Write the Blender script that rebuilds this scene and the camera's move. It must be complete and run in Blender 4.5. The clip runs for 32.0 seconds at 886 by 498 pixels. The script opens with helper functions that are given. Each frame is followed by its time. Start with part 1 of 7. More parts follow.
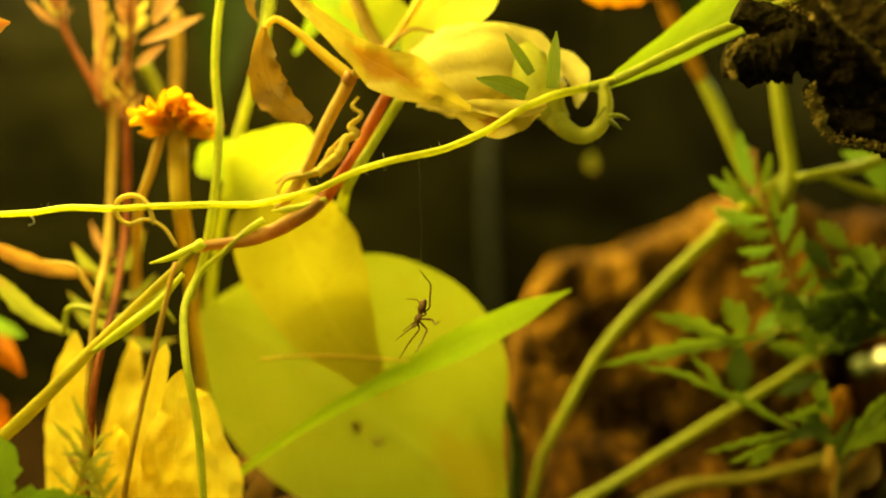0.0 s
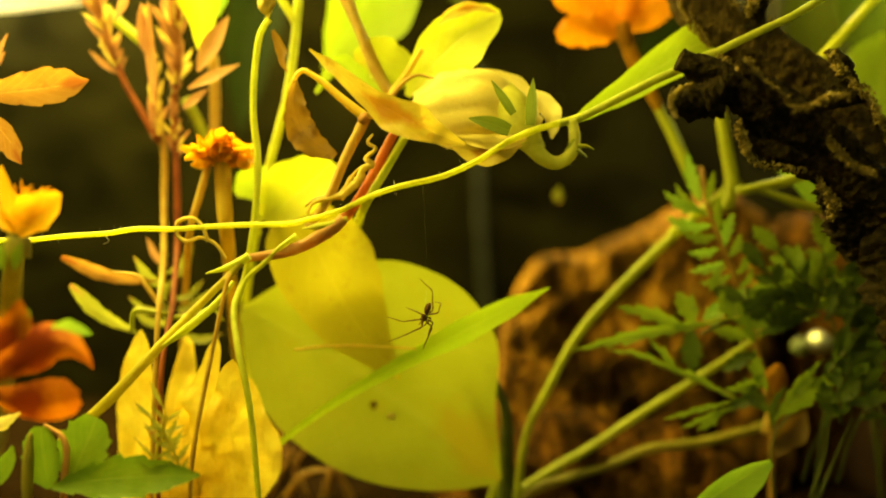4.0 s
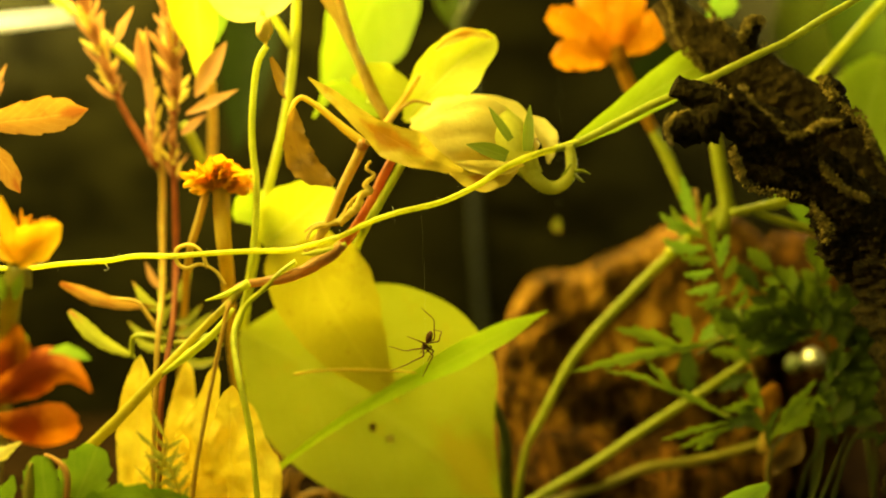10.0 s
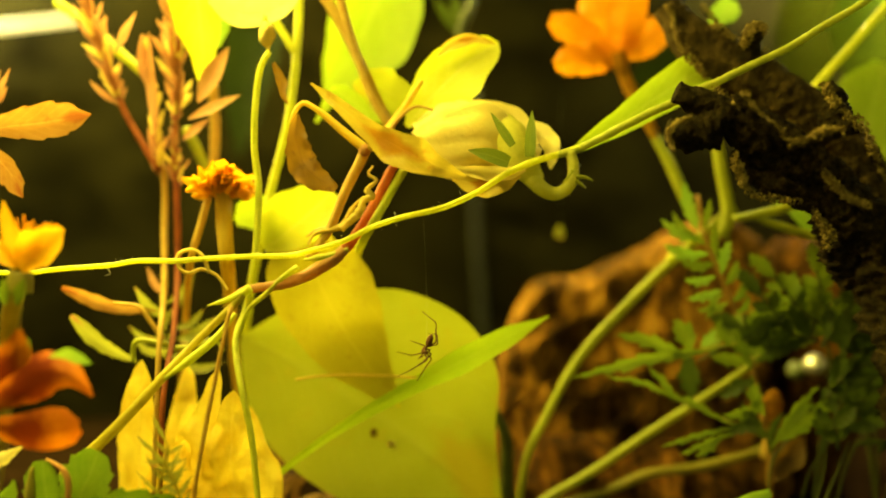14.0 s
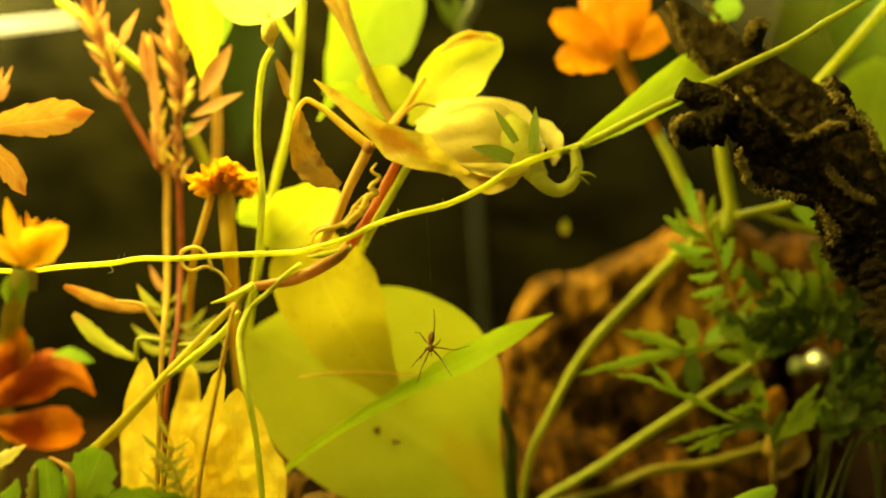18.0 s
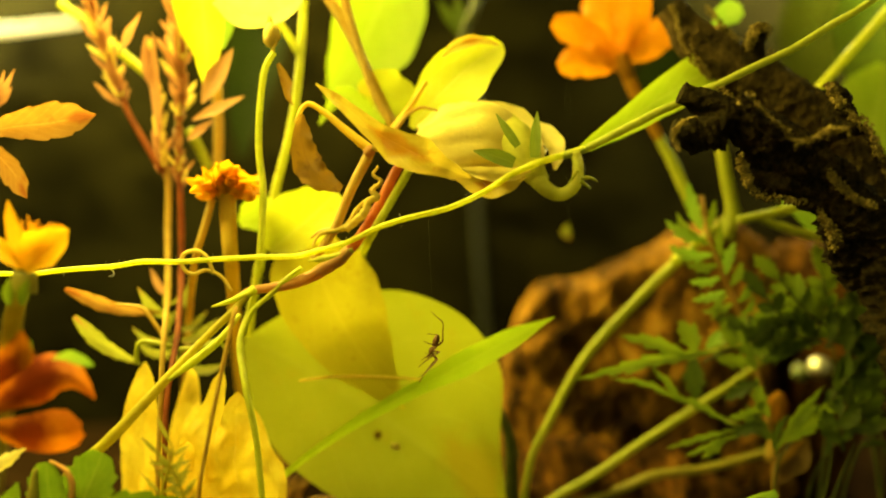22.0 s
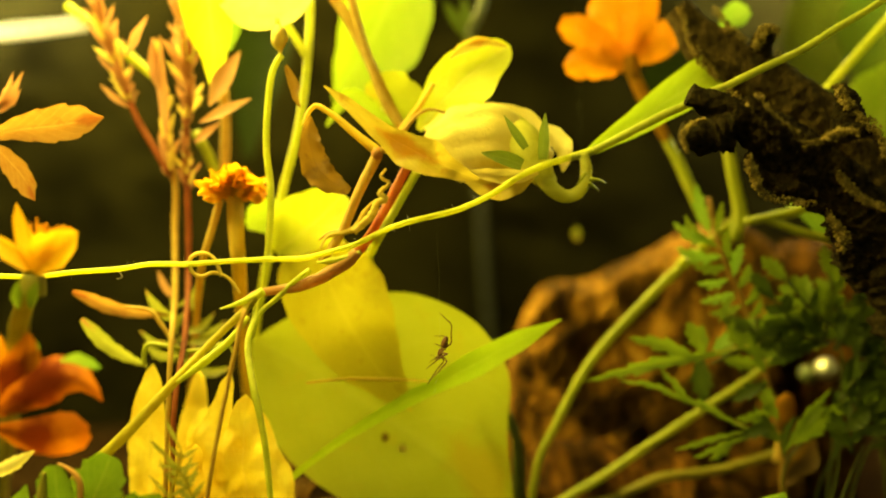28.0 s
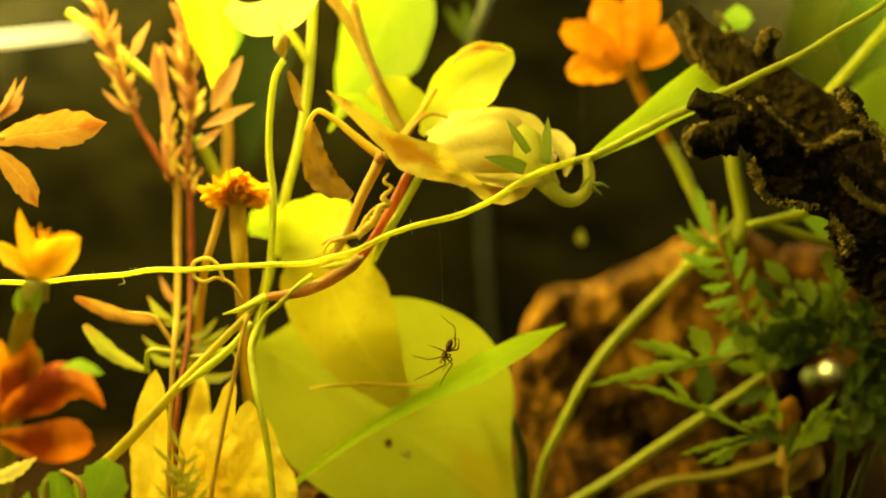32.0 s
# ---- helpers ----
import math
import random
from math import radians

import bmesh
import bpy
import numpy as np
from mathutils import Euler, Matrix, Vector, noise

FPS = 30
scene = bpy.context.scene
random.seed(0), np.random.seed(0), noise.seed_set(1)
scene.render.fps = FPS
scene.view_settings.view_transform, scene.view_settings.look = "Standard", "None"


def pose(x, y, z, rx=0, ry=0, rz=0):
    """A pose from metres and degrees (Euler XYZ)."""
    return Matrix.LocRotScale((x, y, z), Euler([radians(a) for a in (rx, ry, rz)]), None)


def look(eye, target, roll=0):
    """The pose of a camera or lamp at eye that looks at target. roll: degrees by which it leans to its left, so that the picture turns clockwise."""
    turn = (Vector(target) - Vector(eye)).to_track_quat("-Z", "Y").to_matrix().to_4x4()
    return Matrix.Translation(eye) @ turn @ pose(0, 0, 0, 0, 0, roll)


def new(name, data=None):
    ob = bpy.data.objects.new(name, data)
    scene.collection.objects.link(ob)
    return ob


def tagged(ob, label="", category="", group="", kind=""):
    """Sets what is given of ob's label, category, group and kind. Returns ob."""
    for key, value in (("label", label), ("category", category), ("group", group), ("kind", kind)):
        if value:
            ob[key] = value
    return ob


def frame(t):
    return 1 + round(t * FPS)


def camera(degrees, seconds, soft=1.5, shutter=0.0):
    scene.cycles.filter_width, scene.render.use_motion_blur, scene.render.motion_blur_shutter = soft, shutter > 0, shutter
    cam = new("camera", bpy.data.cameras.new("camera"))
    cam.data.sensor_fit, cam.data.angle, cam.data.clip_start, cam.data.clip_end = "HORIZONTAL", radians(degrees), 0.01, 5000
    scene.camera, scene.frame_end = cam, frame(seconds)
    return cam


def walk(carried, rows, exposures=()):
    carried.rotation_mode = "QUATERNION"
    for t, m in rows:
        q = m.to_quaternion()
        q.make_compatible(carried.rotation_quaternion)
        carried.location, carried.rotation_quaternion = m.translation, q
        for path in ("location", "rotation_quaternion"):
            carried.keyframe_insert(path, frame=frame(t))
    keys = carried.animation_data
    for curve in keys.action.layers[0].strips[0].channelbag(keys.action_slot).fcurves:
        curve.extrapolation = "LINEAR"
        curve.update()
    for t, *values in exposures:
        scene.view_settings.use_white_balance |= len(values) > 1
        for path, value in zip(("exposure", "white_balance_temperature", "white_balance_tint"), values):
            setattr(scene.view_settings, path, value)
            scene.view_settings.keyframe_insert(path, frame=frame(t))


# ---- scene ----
cam = camera(60, 32.0, soft=1.9)
cam.data.dof.use_dof = True
cam.data.dof.aperture_fstop = 2.4
walk(cam, [
    (0, pose(0.0015, 0.0413, 0.0893, 90.83, -1.25, 1.41)),
    (0.5, pose(0.0009, 0.0297, 0.0877, 90.93, -1.11, 0.98)),
    (1, pose(0.0007, 0.0179, 0.0886, 91.23, -1.06, 0.62)),
    (1.5, pose(-0.0013, 0.0060, 0.0915, 91.28, -1.12, 0.29)),
    (2, pose(-0.0011, 0.0022, 0.0919, 90.89, -0.95, 0.38)),
    (2.5, pose(0.0009, 0.0021, 0.0926, 90.55, -1.01, 0.41)),
    (4.5, pose(-0.0002, 0.0018, 0.0945, 89.88, -0.10, 1.03)),
    (5, pose(-0.0043, 0.0020, 0.0934, 89.88, -0.23, 0.81)),
    (5.5, pose(0.0011, 0.0001, 0.0999, 89.90, -0.14, 0.17)),
    (6, pose(0.0001, 0.0000, 0.1000, 90.02, 0.01, -0.00)),
    (6.5, pose(0.0004, 0.0001, 0.1000, 90.00, 0.03, 0.20)),
    (7, pose(0.0002, 0.0002, 0.0998, 90.05, 0.07, 0.27)),
    (7.5, pose(0.0003, 0.0001, 0.1002, 90.02, 0.02, 0.34)),
    (8, pose(0.0000, 0.0001, 0.1001, 90.09, -0.02, 0.32)),
    (8.5, pose(-0.0002, 0.0002, 0.1001, 90.18, -0.04, 0.31)),
    (9, pose(-0.0008, 0.0003, 0.1003, 90.18, 0.01, 0.30)),
    (9.5, pose(-0.0011, 0.0002, 0.1006, 90.14, 0.06, 0.31)),
    (10, pose(-0.0015, 0.0003, 0.1002, 90.25, 0.10, 0.31)),
    (10.5, pose(-0.0016, 0.0005, 0.0999, 90.41, 0.09, 0.30)),
    (11, pose(-0.0010, 0.0003, 0.1006, 90.37, -0.02, 0.37)),
    (11.5, pose(-0.0015, 0.0003, 0.1006, 90.40, -0.01, 0.31)),
    (12, pose(-0.0020, 0.0004, 0.1003, 90.50, 0.04, 0.23)),
    (12.5, pose(-0.0020, 0.0002, 0.1005, 90.51, -0.02, 0.29)),
    (13, pose(-0.0021, 0.0002, 0.1003, 90.59, 0.01, 0.31)),
    (13.5, pose(-0.0019, 0.0003, 0.1004, 90.58, -0.02, 0.33)),
    (14, pose(-0.0018, 0.0003, 0.1007, 90.53, -0.04, 0.37)),
    (14.5, pose(-0.0025, 0.0005, 0.1003, 90.60, -0.01, 0.28)),
    (15, pose(-0.0032, 0.0008, 0.1009, 90.44, -0.09, 0.15)),
    (15.5, pose(-0.0033, 0.0008, 0.1009, 90.43, -0.10, 0.10)),
    (16, pose(-0.0033, 0.0007, 0.1007, 90.48, -0.08, 0.08)),
    (16.5, pose(-0.0027, 0.0004, 0.1000, 90.65, -0.00, 0.21)),
    (17, pose(-0.0028, 0.0004, 0.0999, 90.63, 0.04, 0.23)),
    (17.5, pose(-0.0034, 0.0004, 0.0994, 90.69, 0.08, 0.16)),
    (18, pose(-0.0036, 0.0005, 0.0993, 90.67, 0.12, 0.17)),
    (18.5, pose(-0.0032, 0.0004, 0.0994, 90.66, 0.07, 0.21)),
    (19, pose(-0.0034, 0.0006, 0.0997, 90.65, -0.00, 0.14)),
    (19.5, pose(-0.0036, 0.0006, 0.0995, 90.69, 0.04, 0.22)),
    (20, pose(-0.0038, 0.0007, 0.0996, 90.72, 0.04, 0.23)),
    (20.5, pose(-0.0035, 0.0006, 0.0996, 90.74, 0.02, 0.27)),
    (21, pose(-0.0040, 0.0007, 0.0993, 90.83, 0.06, 0.23)),
    (21.5, pose(-0.0043, 0.0007, 0.0993, 90.86, 0.07, 0.20)),
    (22, pose(-0.0037, 0.0007, 0.0994, 90.94, -0.02, 0.23)),
    (22.5, pose(-0.0039, 0.0007, 0.0990, 91.01, 0.02, 0.25)),
    (23, pose(-0.0046, 0.0008, 0.0987, 91.05, 0.13, 0.24)),
    (23.5, pose(-0.0047, 0.0007, 0.0990, 91.00, 0.13, 0.27)),
    (24, pose(-0.0051, 0.0008, 0.0991, 90.99, 0.16, 0.31)),
    (24.5, pose(-0.0052, 0.0008, 0.0992, 90.97, 0.08, 0.38)),
    (25, pose(-0.0052, 0.0009, 0.0988, 91.05, 0.07, 0.29)),
    (25.5, pose(-0.0059, 0.0009, 0.0993, 90.96, 0.08, 0.20)),
    (26, pose(-0.0071, 0.0015, 0.1002, 90.73, -0.01, 0.04)),
    (26.5, pose(-0.0074, 0.0014, 0.1002, 90.73, -0.02, -0.02)),
    (27, pose(-0.0073, 0.0013, 0.1000, 90.80, -0.01, -0.02)),
    (27.5, pose(-0.0061, 0.0009, 0.0996, 90.95, 0.04, 0.22)),
    (28, pose(-0.0058, 0.0009, 0.0996, 91.04, 0.04, 0.27)),
    (28.5, pose(-0.0057, 0.0009, 0.0997, 91.07, 0.02, 0.25)),
    (29, pose(-0.0060, 0.0009, 0.0989, 91.22, 0.09, 0.26)),
    (29.5, pose(-0.0059, 0.0010, 0.0986, 91.30, 0.15, 0.28)),
    (30, pose(-0.0059, 0.0010, 0.0990, 91.29, 0.12, 0.28)),
    (30.5, pose(-0.0058, 0.0010, 0.0990, 91.33, 0.16, 0.31)),
    (31, pose(-0.0059, 0.0010, 0.0991, 91.37, 0.15, 0.31)),
    (31.5, pose(-0.0063, 0.0011, 0.0993, 91.43, 0.18, 0.28)),
    (32, pose(-0.0067, 0.0012, 0.0992, 91.50, 0.22, 0.26))])

# ---- world, lamps, exposure ----
world = bpy.data.worlds.new("world")
scene.world = world
world.use_nodes = True
world.node_tree.nodes["Background"].inputs["Color"].default_value = (0.92, 0.88, 0.24, 1)
world.node_tree.nodes["Background"].inputs["Strength"].default_value = 0.42
scene.view_settings.exposure = 0.04


def area(name, eye, target, sx, sy, watts, colour):
    data = bpy.data.lights.new(name, "AREA")
    data.shape, data.size, data.size_y, data.energy, data.color = "RECTANGLE", sx, sy, watts, colour
    ob = new(name, data)
    ob.matrix_world = look(eye, target)
    return ob


area("tank_lamp_light", (-0.12, 0.27, 0.315), (-0.10, 0.26, 0.10), 0.36, 0.22, 12.8, (1.0, 0.84, 0.15))


# ---- materials ----
def nodes_of(name):
    m = bpy.data.materials.new(name)
    m.use_nodes = True
    nt = m.node_tree
    return m, nt, nt.nodes["Principled BSDF"], nt.nodes["Material Output"]


def link(nt, a, b):
    nt.links.new(a, b)


def math_node(nt, op, a, b=None, clamp=False):
    n = nt.nodes.new("ShaderNodeMath")
    n.operation, n.use_clamp = op, clamp
    for i, v in enumerate((a, b)):
        if v is None:
            continue
        if isinstance(v, (int, float)):
            n.inputs[i].default_value = v
        else:
            link(nt, v, n.inputs[i])
    return n.outputs[0]


def noise_node(nt, scale, detail=4, rough=0.6, stretch=None):
    tc = nt.nodes.new("ShaderNodeTexCoord")
    n = nt.nodes.new("ShaderNodeTexNoise")
    n.inputs["Scale"].default_value, n.inputs["Detail"].default_value = scale, detail
    n.inputs["Roughness"].default_value = rough
    if stretch:
        mp = nt.nodes.new("ShaderNodeMapping")
        mp.inputs["Scale"].default_value = stretch
        link(nt, tc.outputs["Object"], mp.inputs["Vector"])
        link(nt, mp.outputs[0], n.inputs["Vector"])
    else:
        link(nt, tc.outputs["Object"], n.inputs["Vector"])
    return n.outputs["Fac"]


def ramp(nt, fac, stops):
    r = nt.nodes.new("ShaderNodeValToRGB")
    while len(r.color_ramp.elements) < len(stops):
        r.color_ramp.elements.new(0.5)
    for e, (p, c) in zip(r.color_ramp.elements, stops):
        e.position, e.color = p, (*c, 1)
    link(nt, fac, r.inputs["Fac"])
    return r.outputs["Color"]


def mix(nt, fac, a, b):
    n = nt.nodes.new("ShaderNodeMix")
    n.data_type = "RGBA"
    for sock, v in ((n.inputs[0], fac), (n.inputs[6], a), (n.inputs[7], b)):
        if isinstance(v, (int, float)):
            sock.default_value = v
        elif isinstance(v, tuple):
            sock.default_value = (*v, 1)
        else:
            link(nt, v, sock)
    return n.outputs[2]


def bump(nt, height, strength, dist, shader):
    b = nt.nodes.new("ShaderNodeBump")
    b.inputs["Strength"].default_value, b.inputs["Distance"].default_value = strength, dist
    link(nt, height, b.inputs["Height"])
    link(nt, b.outputs[0], shader.inputs["Normal"])
    return b


def leaf_mat(name, dark, light, vein, through_light=0.5, nveins=7, slant=1.2, vein_mix=0.45, spots=None, rough=0.5, blotch=70, spec=0.35, stain=None):
    """A thin living or withered leaf: blotched colour, veins laid along its length, light passing through."""
    m, nt, bsdf, out = nodes_of(name)
    big = noise_node(nt, blotch, 3)
    fine = noise_node(nt, blotch * 12, 3)
    col = mix(nt, math_node(nt, "MULTIPLY", math_node(nt, "SUBTRACT", big, 0.3), 2.2, True), dark, light)
    col = mix(nt, math_node(nt, "MULTIPLY", fine, 0.35), col, dark)
    uv = nt.nodes.new("ShaderNodeUVMap")
    sep = nt.nodes.new("ShaderNodeSeparateXYZ")
    link(nt, uv.outputs[0], sep.inputs[0])
    side = math_node(nt, "ABSOLUTE", math_node(nt, "SUBTRACT", sep.outputs[1], 0.5))
    along = math_node(nt, "SUBTRACT", math_node(nt, "MULTIPLY", sep.outputs[0], nveins), math_node(nt, "MULTIPLY", side, slant * 4))
    wob = math_node(nt, "ADD", along, math_node(nt, "MULTIPLY", big, 0.5))
    tri = math_node(nt, "ABSOLUTE", math_node(nt, "SUBTRACT", math_node(nt, "FRACT", wob), 0.5))
    lateral = math_node(nt, "SUBTRACT", 1.0, math_node(nt, "MULTIPLY", tri, 14.0), True)
    midrib = math_node(nt, "SUBTRACT", 1.0, math_node(nt, "MULTIPLY", side, 26.0), True)
    veins = math_node(nt, "MAXIMUM", math_node(nt, "MULTIPLY", lateral, 0.6), midrib)
    col = mix(nt, math_node(nt, "MULTIPLY", veins, vein_mix), col, vein)
    if spots:
        sp = noise_node(nt, blotch * 2.3, 4, 0.7)
        col = mix(nt, math_node(nt, "MULTIPLY", math_node(nt, "SUBTRACT", sp, 0.56), 7.0, True), col, spots)
    if stain:
        u0, v0, size, tone = stain
        du = math_node(nt, "ABSOLUTE", math_node(nt, "SUBTRACT", sep.outputs[0], u0))
        dv = math_node(nt, "MULTIPLY", math_node(nt, "ABSOLUTE", math_node(nt, "SUBTRACT", sep.outputs[1], v0)), 0.6)
        ragged = math_node(nt, "ADD", math_node(nt, "ADD", du, dv), math_node(nt, "MULTIPLY", math_node(nt, "SUBTRACT", noise_node(nt, blotch * 2, 5, 0.65), 0.5), size * 1.3))
        col = mix(nt, math_node(nt, "MULTIPLY", math_node(nt, "SUBTRACT", size, ragged), 5.0 / size * 0.4, True), col, tone)
    link(nt, col, bsdf.inputs["Base Color"])
    bsdf.inputs["Roughness"].default_value = rough
    bsdf.inputs["Specular IOR Level"].default_value = spec
    h = math_node(nt, "ADD", math_node(nt, "MULTIPLY", veins, -0.6), math_node(nt, "ADD", fine, math_node(nt, "MULTIPLY", big, 2.0)))
    b = bump(nt, h, 0.35, 0.0006, bsdf)
    tr = nt.nodes.new("ShaderNodeBsdfTranslucent")
    link(nt, col, tr.inputs["Color"])
    link(nt, b.outputs[0], tr.inputs["Normal"])
    ms = nt.nodes.new("ShaderNodeMixShader")
    ms.inputs[0].default_value = through_light
    link(nt, bsdf.outputs[0], ms.inputs[1])
    link(nt, tr.outputs[0], ms.inputs[2])
    link(nt, ms.outputs[0], out.inputs["Surface"])
    return m


def plain_mat(name, dark, light, scale=200, rough=0.5, metal=0.0, bump_d=0.0004, bump_s=0.4, stretch=None, soft_light=0.0, detail=5, spec=0.3):
    """Solid matter in two colours, mottled at two scales, with fine relief."""
    m, nt, bsdf, out = nodes_of(name)
    a = noise_node(nt, scale, detail, 0.6, stretch)
    f = noise_node(nt, scale * 7, 3, 0.6, stretch)
    k = math_node(nt, "ADD", math_node(nt, "MULTIPLY", math_node(nt, "SUBTRACT", a, 0.32), 2.1), math_node(nt, "MULTIPLY", math_node(nt, "SUBTRACT", f, 0.5), 0.6), True)
    link(nt, mix(nt, k, dark, light), bsdf.inputs["Base Color"])
    bsdf.inputs["Roughness"].default_value, bsdf.inputs["Metallic"].default_value = rough, metal
    bsdf.inputs["Specular IOR Level"].default_value = spec
    bump(nt, math_node(nt, "ADD", a, math_node(nt, "MULTIPLY", f, 0.4)), bump_s, bump_d, bsdf)
    if soft_light:
        tr = nt.nodes.new("ShaderNodeBsdfTranslucent")
        link(nt, bsdf.inputs["Base Color"].links[0].from_socket, tr.inputs["Color"])
        ms = nt.nodes.new("ShaderNodeMixShader")
        ms.inputs[0].default_value = soft_light
        link(nt, bsdf.outputs[0], ms.inputs[1])
        link(nt, tr.outputs[0], ms.inputs[2])
        link(nt, ms.outputs[0], out.inputs["Surface"])
    return m


def stone_mat(name, pale, mid):
    """Crumbling rock: pale worn faces, dark pits and seams, coarse grains."""
    m, nt, bsdf, out = nodes_of(name)
    worn = noise_node(nt, 60, 4, 0.6, (1.3, 1.0, 0.7))
    pits = noise_node(nt, 190, 12, 0.66, (1.4, 1.0, 0.6))
    grain = noise_node(nt, 900, 4, 0.7)
    k = math_node(nt, "ADD", math_node(nt, "MULTIPLY", worn, 0.45), math_node(nt, "ADD", math_node(nt, "MULTIPLY", pits, 0.45), math_node(nt, "MULTIPLY", grain, 0.10)))
    col = ramp(nt, k, ((0.41, (0.010, 0.004, 0.0012)), (0.47, tuple(q * 0.4 for q in mid)), (0.53, mid), (0.60, pale)))
    link(nt, col, bsdf.inputs["Base Color"])
    bsdf.inputs["Roughness"].default_value = 0.9
    bsdf.inputs["Specular IOR Level"].default_value = 0.06
    bump(nt, math_node(nt, "ADD", pits, math_node(nt, "MULTIPLY", grain, 0.3)), 1.0, 0.005, bsdf)
    return m


YEL = leaf_mat("yellow_leaf", (0.57, 0.58, 0.012), (0.75, 0.78, 0.025), (0.73, 0.70, 0.07), 0.62, 7)
BIG = leaf_mat("lime_leaf", (0.345, 0.36, 0.010), (0.43, 0.44, 0.018), (0.51, 0.51, 0.05), 0.5, 6, vein_mix=0.14, spots=(0.40, 0.37, 0.012), blotch=45, stain=(0.9, 0.4, 0.25, (0.40, 0.33, 0.010)))
TAN = leaf_mat("fading_leaf", (0.42, 0.345, 0.007), (0.50, 0.42, 0.011), (0.57, 0.46, 0.02), 0.6, 6, vein_mix=0.35, spots=(0.39, 0.30, 0.007))
OCH = leaf_mat("ochre_leaf", (0.44, 0.31, 0.02), (0.62, 0.48, 0.045), (0.72, 0.54, 0.07), 0.45, 9, spots=(0.44, 0.22, 0.012), blotch=60, stain=(0.55, 0.5, 0.26, (0.42, 0.19, 0.008)))
DRY = leaf_mat("dry_leaf", (0.17, 0.085, 0.006), (0.32, 0.175, 0.015), (0.16, 0.07, 0.008), 0.5, 8, spots=(0.09, 0.04, 0.01))
PALE = leaf_mat("pale_petal", (0.66, 0.53, 0.10), (0.84, 0.73, 0.26), (0.60, 0.46, 0.08), 0.4, 1, 0.1, 0.25, spec=0.12)
CALYX_LEAF = leaf_mat("calyx_leaf", (0.15, 0.20, 0.015), (0.27, 0.32, 0.03), (0.32, 0.34, 0.06), 0.5, 5)
DEAD = leaf_mat("dead_leaf", (0.07, 0.032, 0.004), (0.16, 0.075, 0.009), (0.09, 0.045, 0.008), 0.3, 8, spec=0.03)
OLIVE = leaf_mat("olive_leaf", (0.26, 0.26, 0.02), (0.40, 0.39, 0.035), (0.46, 0.42, 0.08), 0.5, 6, spots=(0.40, 0.20, 0.03), stain=(1.0, 0.5, 0.25, (0.42, 0.20, 0.05)))
TOPL = leaf_mat("sunlit_leaf", (0.22, 0.30, 0.008), (0.28, 0.36, 0.013), (0.40, 0.46, 0.05), 0.6, 6, vein_mix=0.25)
FRESH = leaf_mat("young_leaf", (0.38, 0.51, 0.010), (0.47, 0.58, 0.02), (0.62, 0.70, 0.06), 0.35, 8)
LIME = leaf_mat("fresh_leaf", (0.20, 0.34, 0.02), (0.32, 0.46, 0.03), (0.40, 0.50, 0.06), 0.5, 8)
SPRIG = leaf_mat("sprig_leaf", (0.13, 0.22, 0.007), (0.21, 0.31, 0.012), (0.28, 0.36, 0.03), 0.5, 5, slant=1.6, blotch=160)
GRASS = leaf_mat("blade_leaf", (0.42, 0.58, 0.010), (0.54, 0.66, 0.018), (0.62, 0.70, 0.04), 0.6, 1, 0.0, spec=0.08)
GREEN = leaf_mat("green_leaf", (0.145, 0.205, 0.006), (0.26, 0.33, 0.010), (0.31, 0.36, 0.025), 0.5, 6)
# Near-black greens for rear leaves: their shade is put into the colour.
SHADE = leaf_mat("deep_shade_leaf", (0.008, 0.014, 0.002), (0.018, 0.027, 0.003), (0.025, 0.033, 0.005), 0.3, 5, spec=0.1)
DIM = leaf_mat("dimmed_leaf", (0.016, 0.019, 0.0015), (0.036, 0.040, 0.0025), (0.04, 0.045, 0.004), 0.4, 5, spec=0.05)
# GREEN darkened: the shade among the foliage is put into the leaf colour.
DARK = leaf_mat("shade_toned_green_leaf", (0.036, 0.056, 0.003), (0.088, 0.118, 0.005), (0.11, 0.13, 0.010), 0.45, 5)
ORANGE = leaf_mat("orange_petal", (0.54, 0.175, 0.002), (0.74, 0.295, 0.004), (0.50, 0.13, 0.002), 0.5, 1, 0.0, 0.5, spec=0.08)
# Dark red middle against paler rims also imitates backlight on the petals.
RUST = leaf_mat("rust_petal", (0.33, 0.070, 0.001), (0.56, 0.185, 0.002), (0.27, 0.05, 0.001), 0.5, 1, 0.0, 0.3, blotch=45, spec=0.08, stain=(0.40, 0.5, 0.50, (0.14, 0.018, 0.001)))
GOLD = leaf_mat("gold_petal", (0.78, 0.385, 0.006), (0.90, 0.52, 0.014), (0.72, 0.32, 0.006), 0.45, 1, 0.0, 0.5, spec=0.12)
BRACT = leaf_mat("bract", (0.36, 0.15, 0.045), (0.54, 0.29, 0.10), (0.34, 0.12, 0.035), 0.5, 3)
BRACT_P = leaf_mat("pale_bract", (0.56, 0.40, 0.06), (0.74, 0.58, 0.13), (0.46, 0.22, 0.06), 0.55, 3)
AMBER = leaf_mat("amber_leaf", (0.27, 0.12, 0.015), (0.40, 0.21, 0.030), (0.54, 0.34, 0.08), 0.5, 8, spots=(0.25, 0.08, 0.012), blotch=90, stain=(1.0, 0.5, 0.3, (0.23, 0.07, 0.010)))
SILL = leaf_mat("crinkled_leaf", (0.72, 0.49, 0.018), (0.93, 0.78, 0.07), (0.82, 0.62, 0.08), 0.6, 6, vein_mix=0.35, blotch=110)

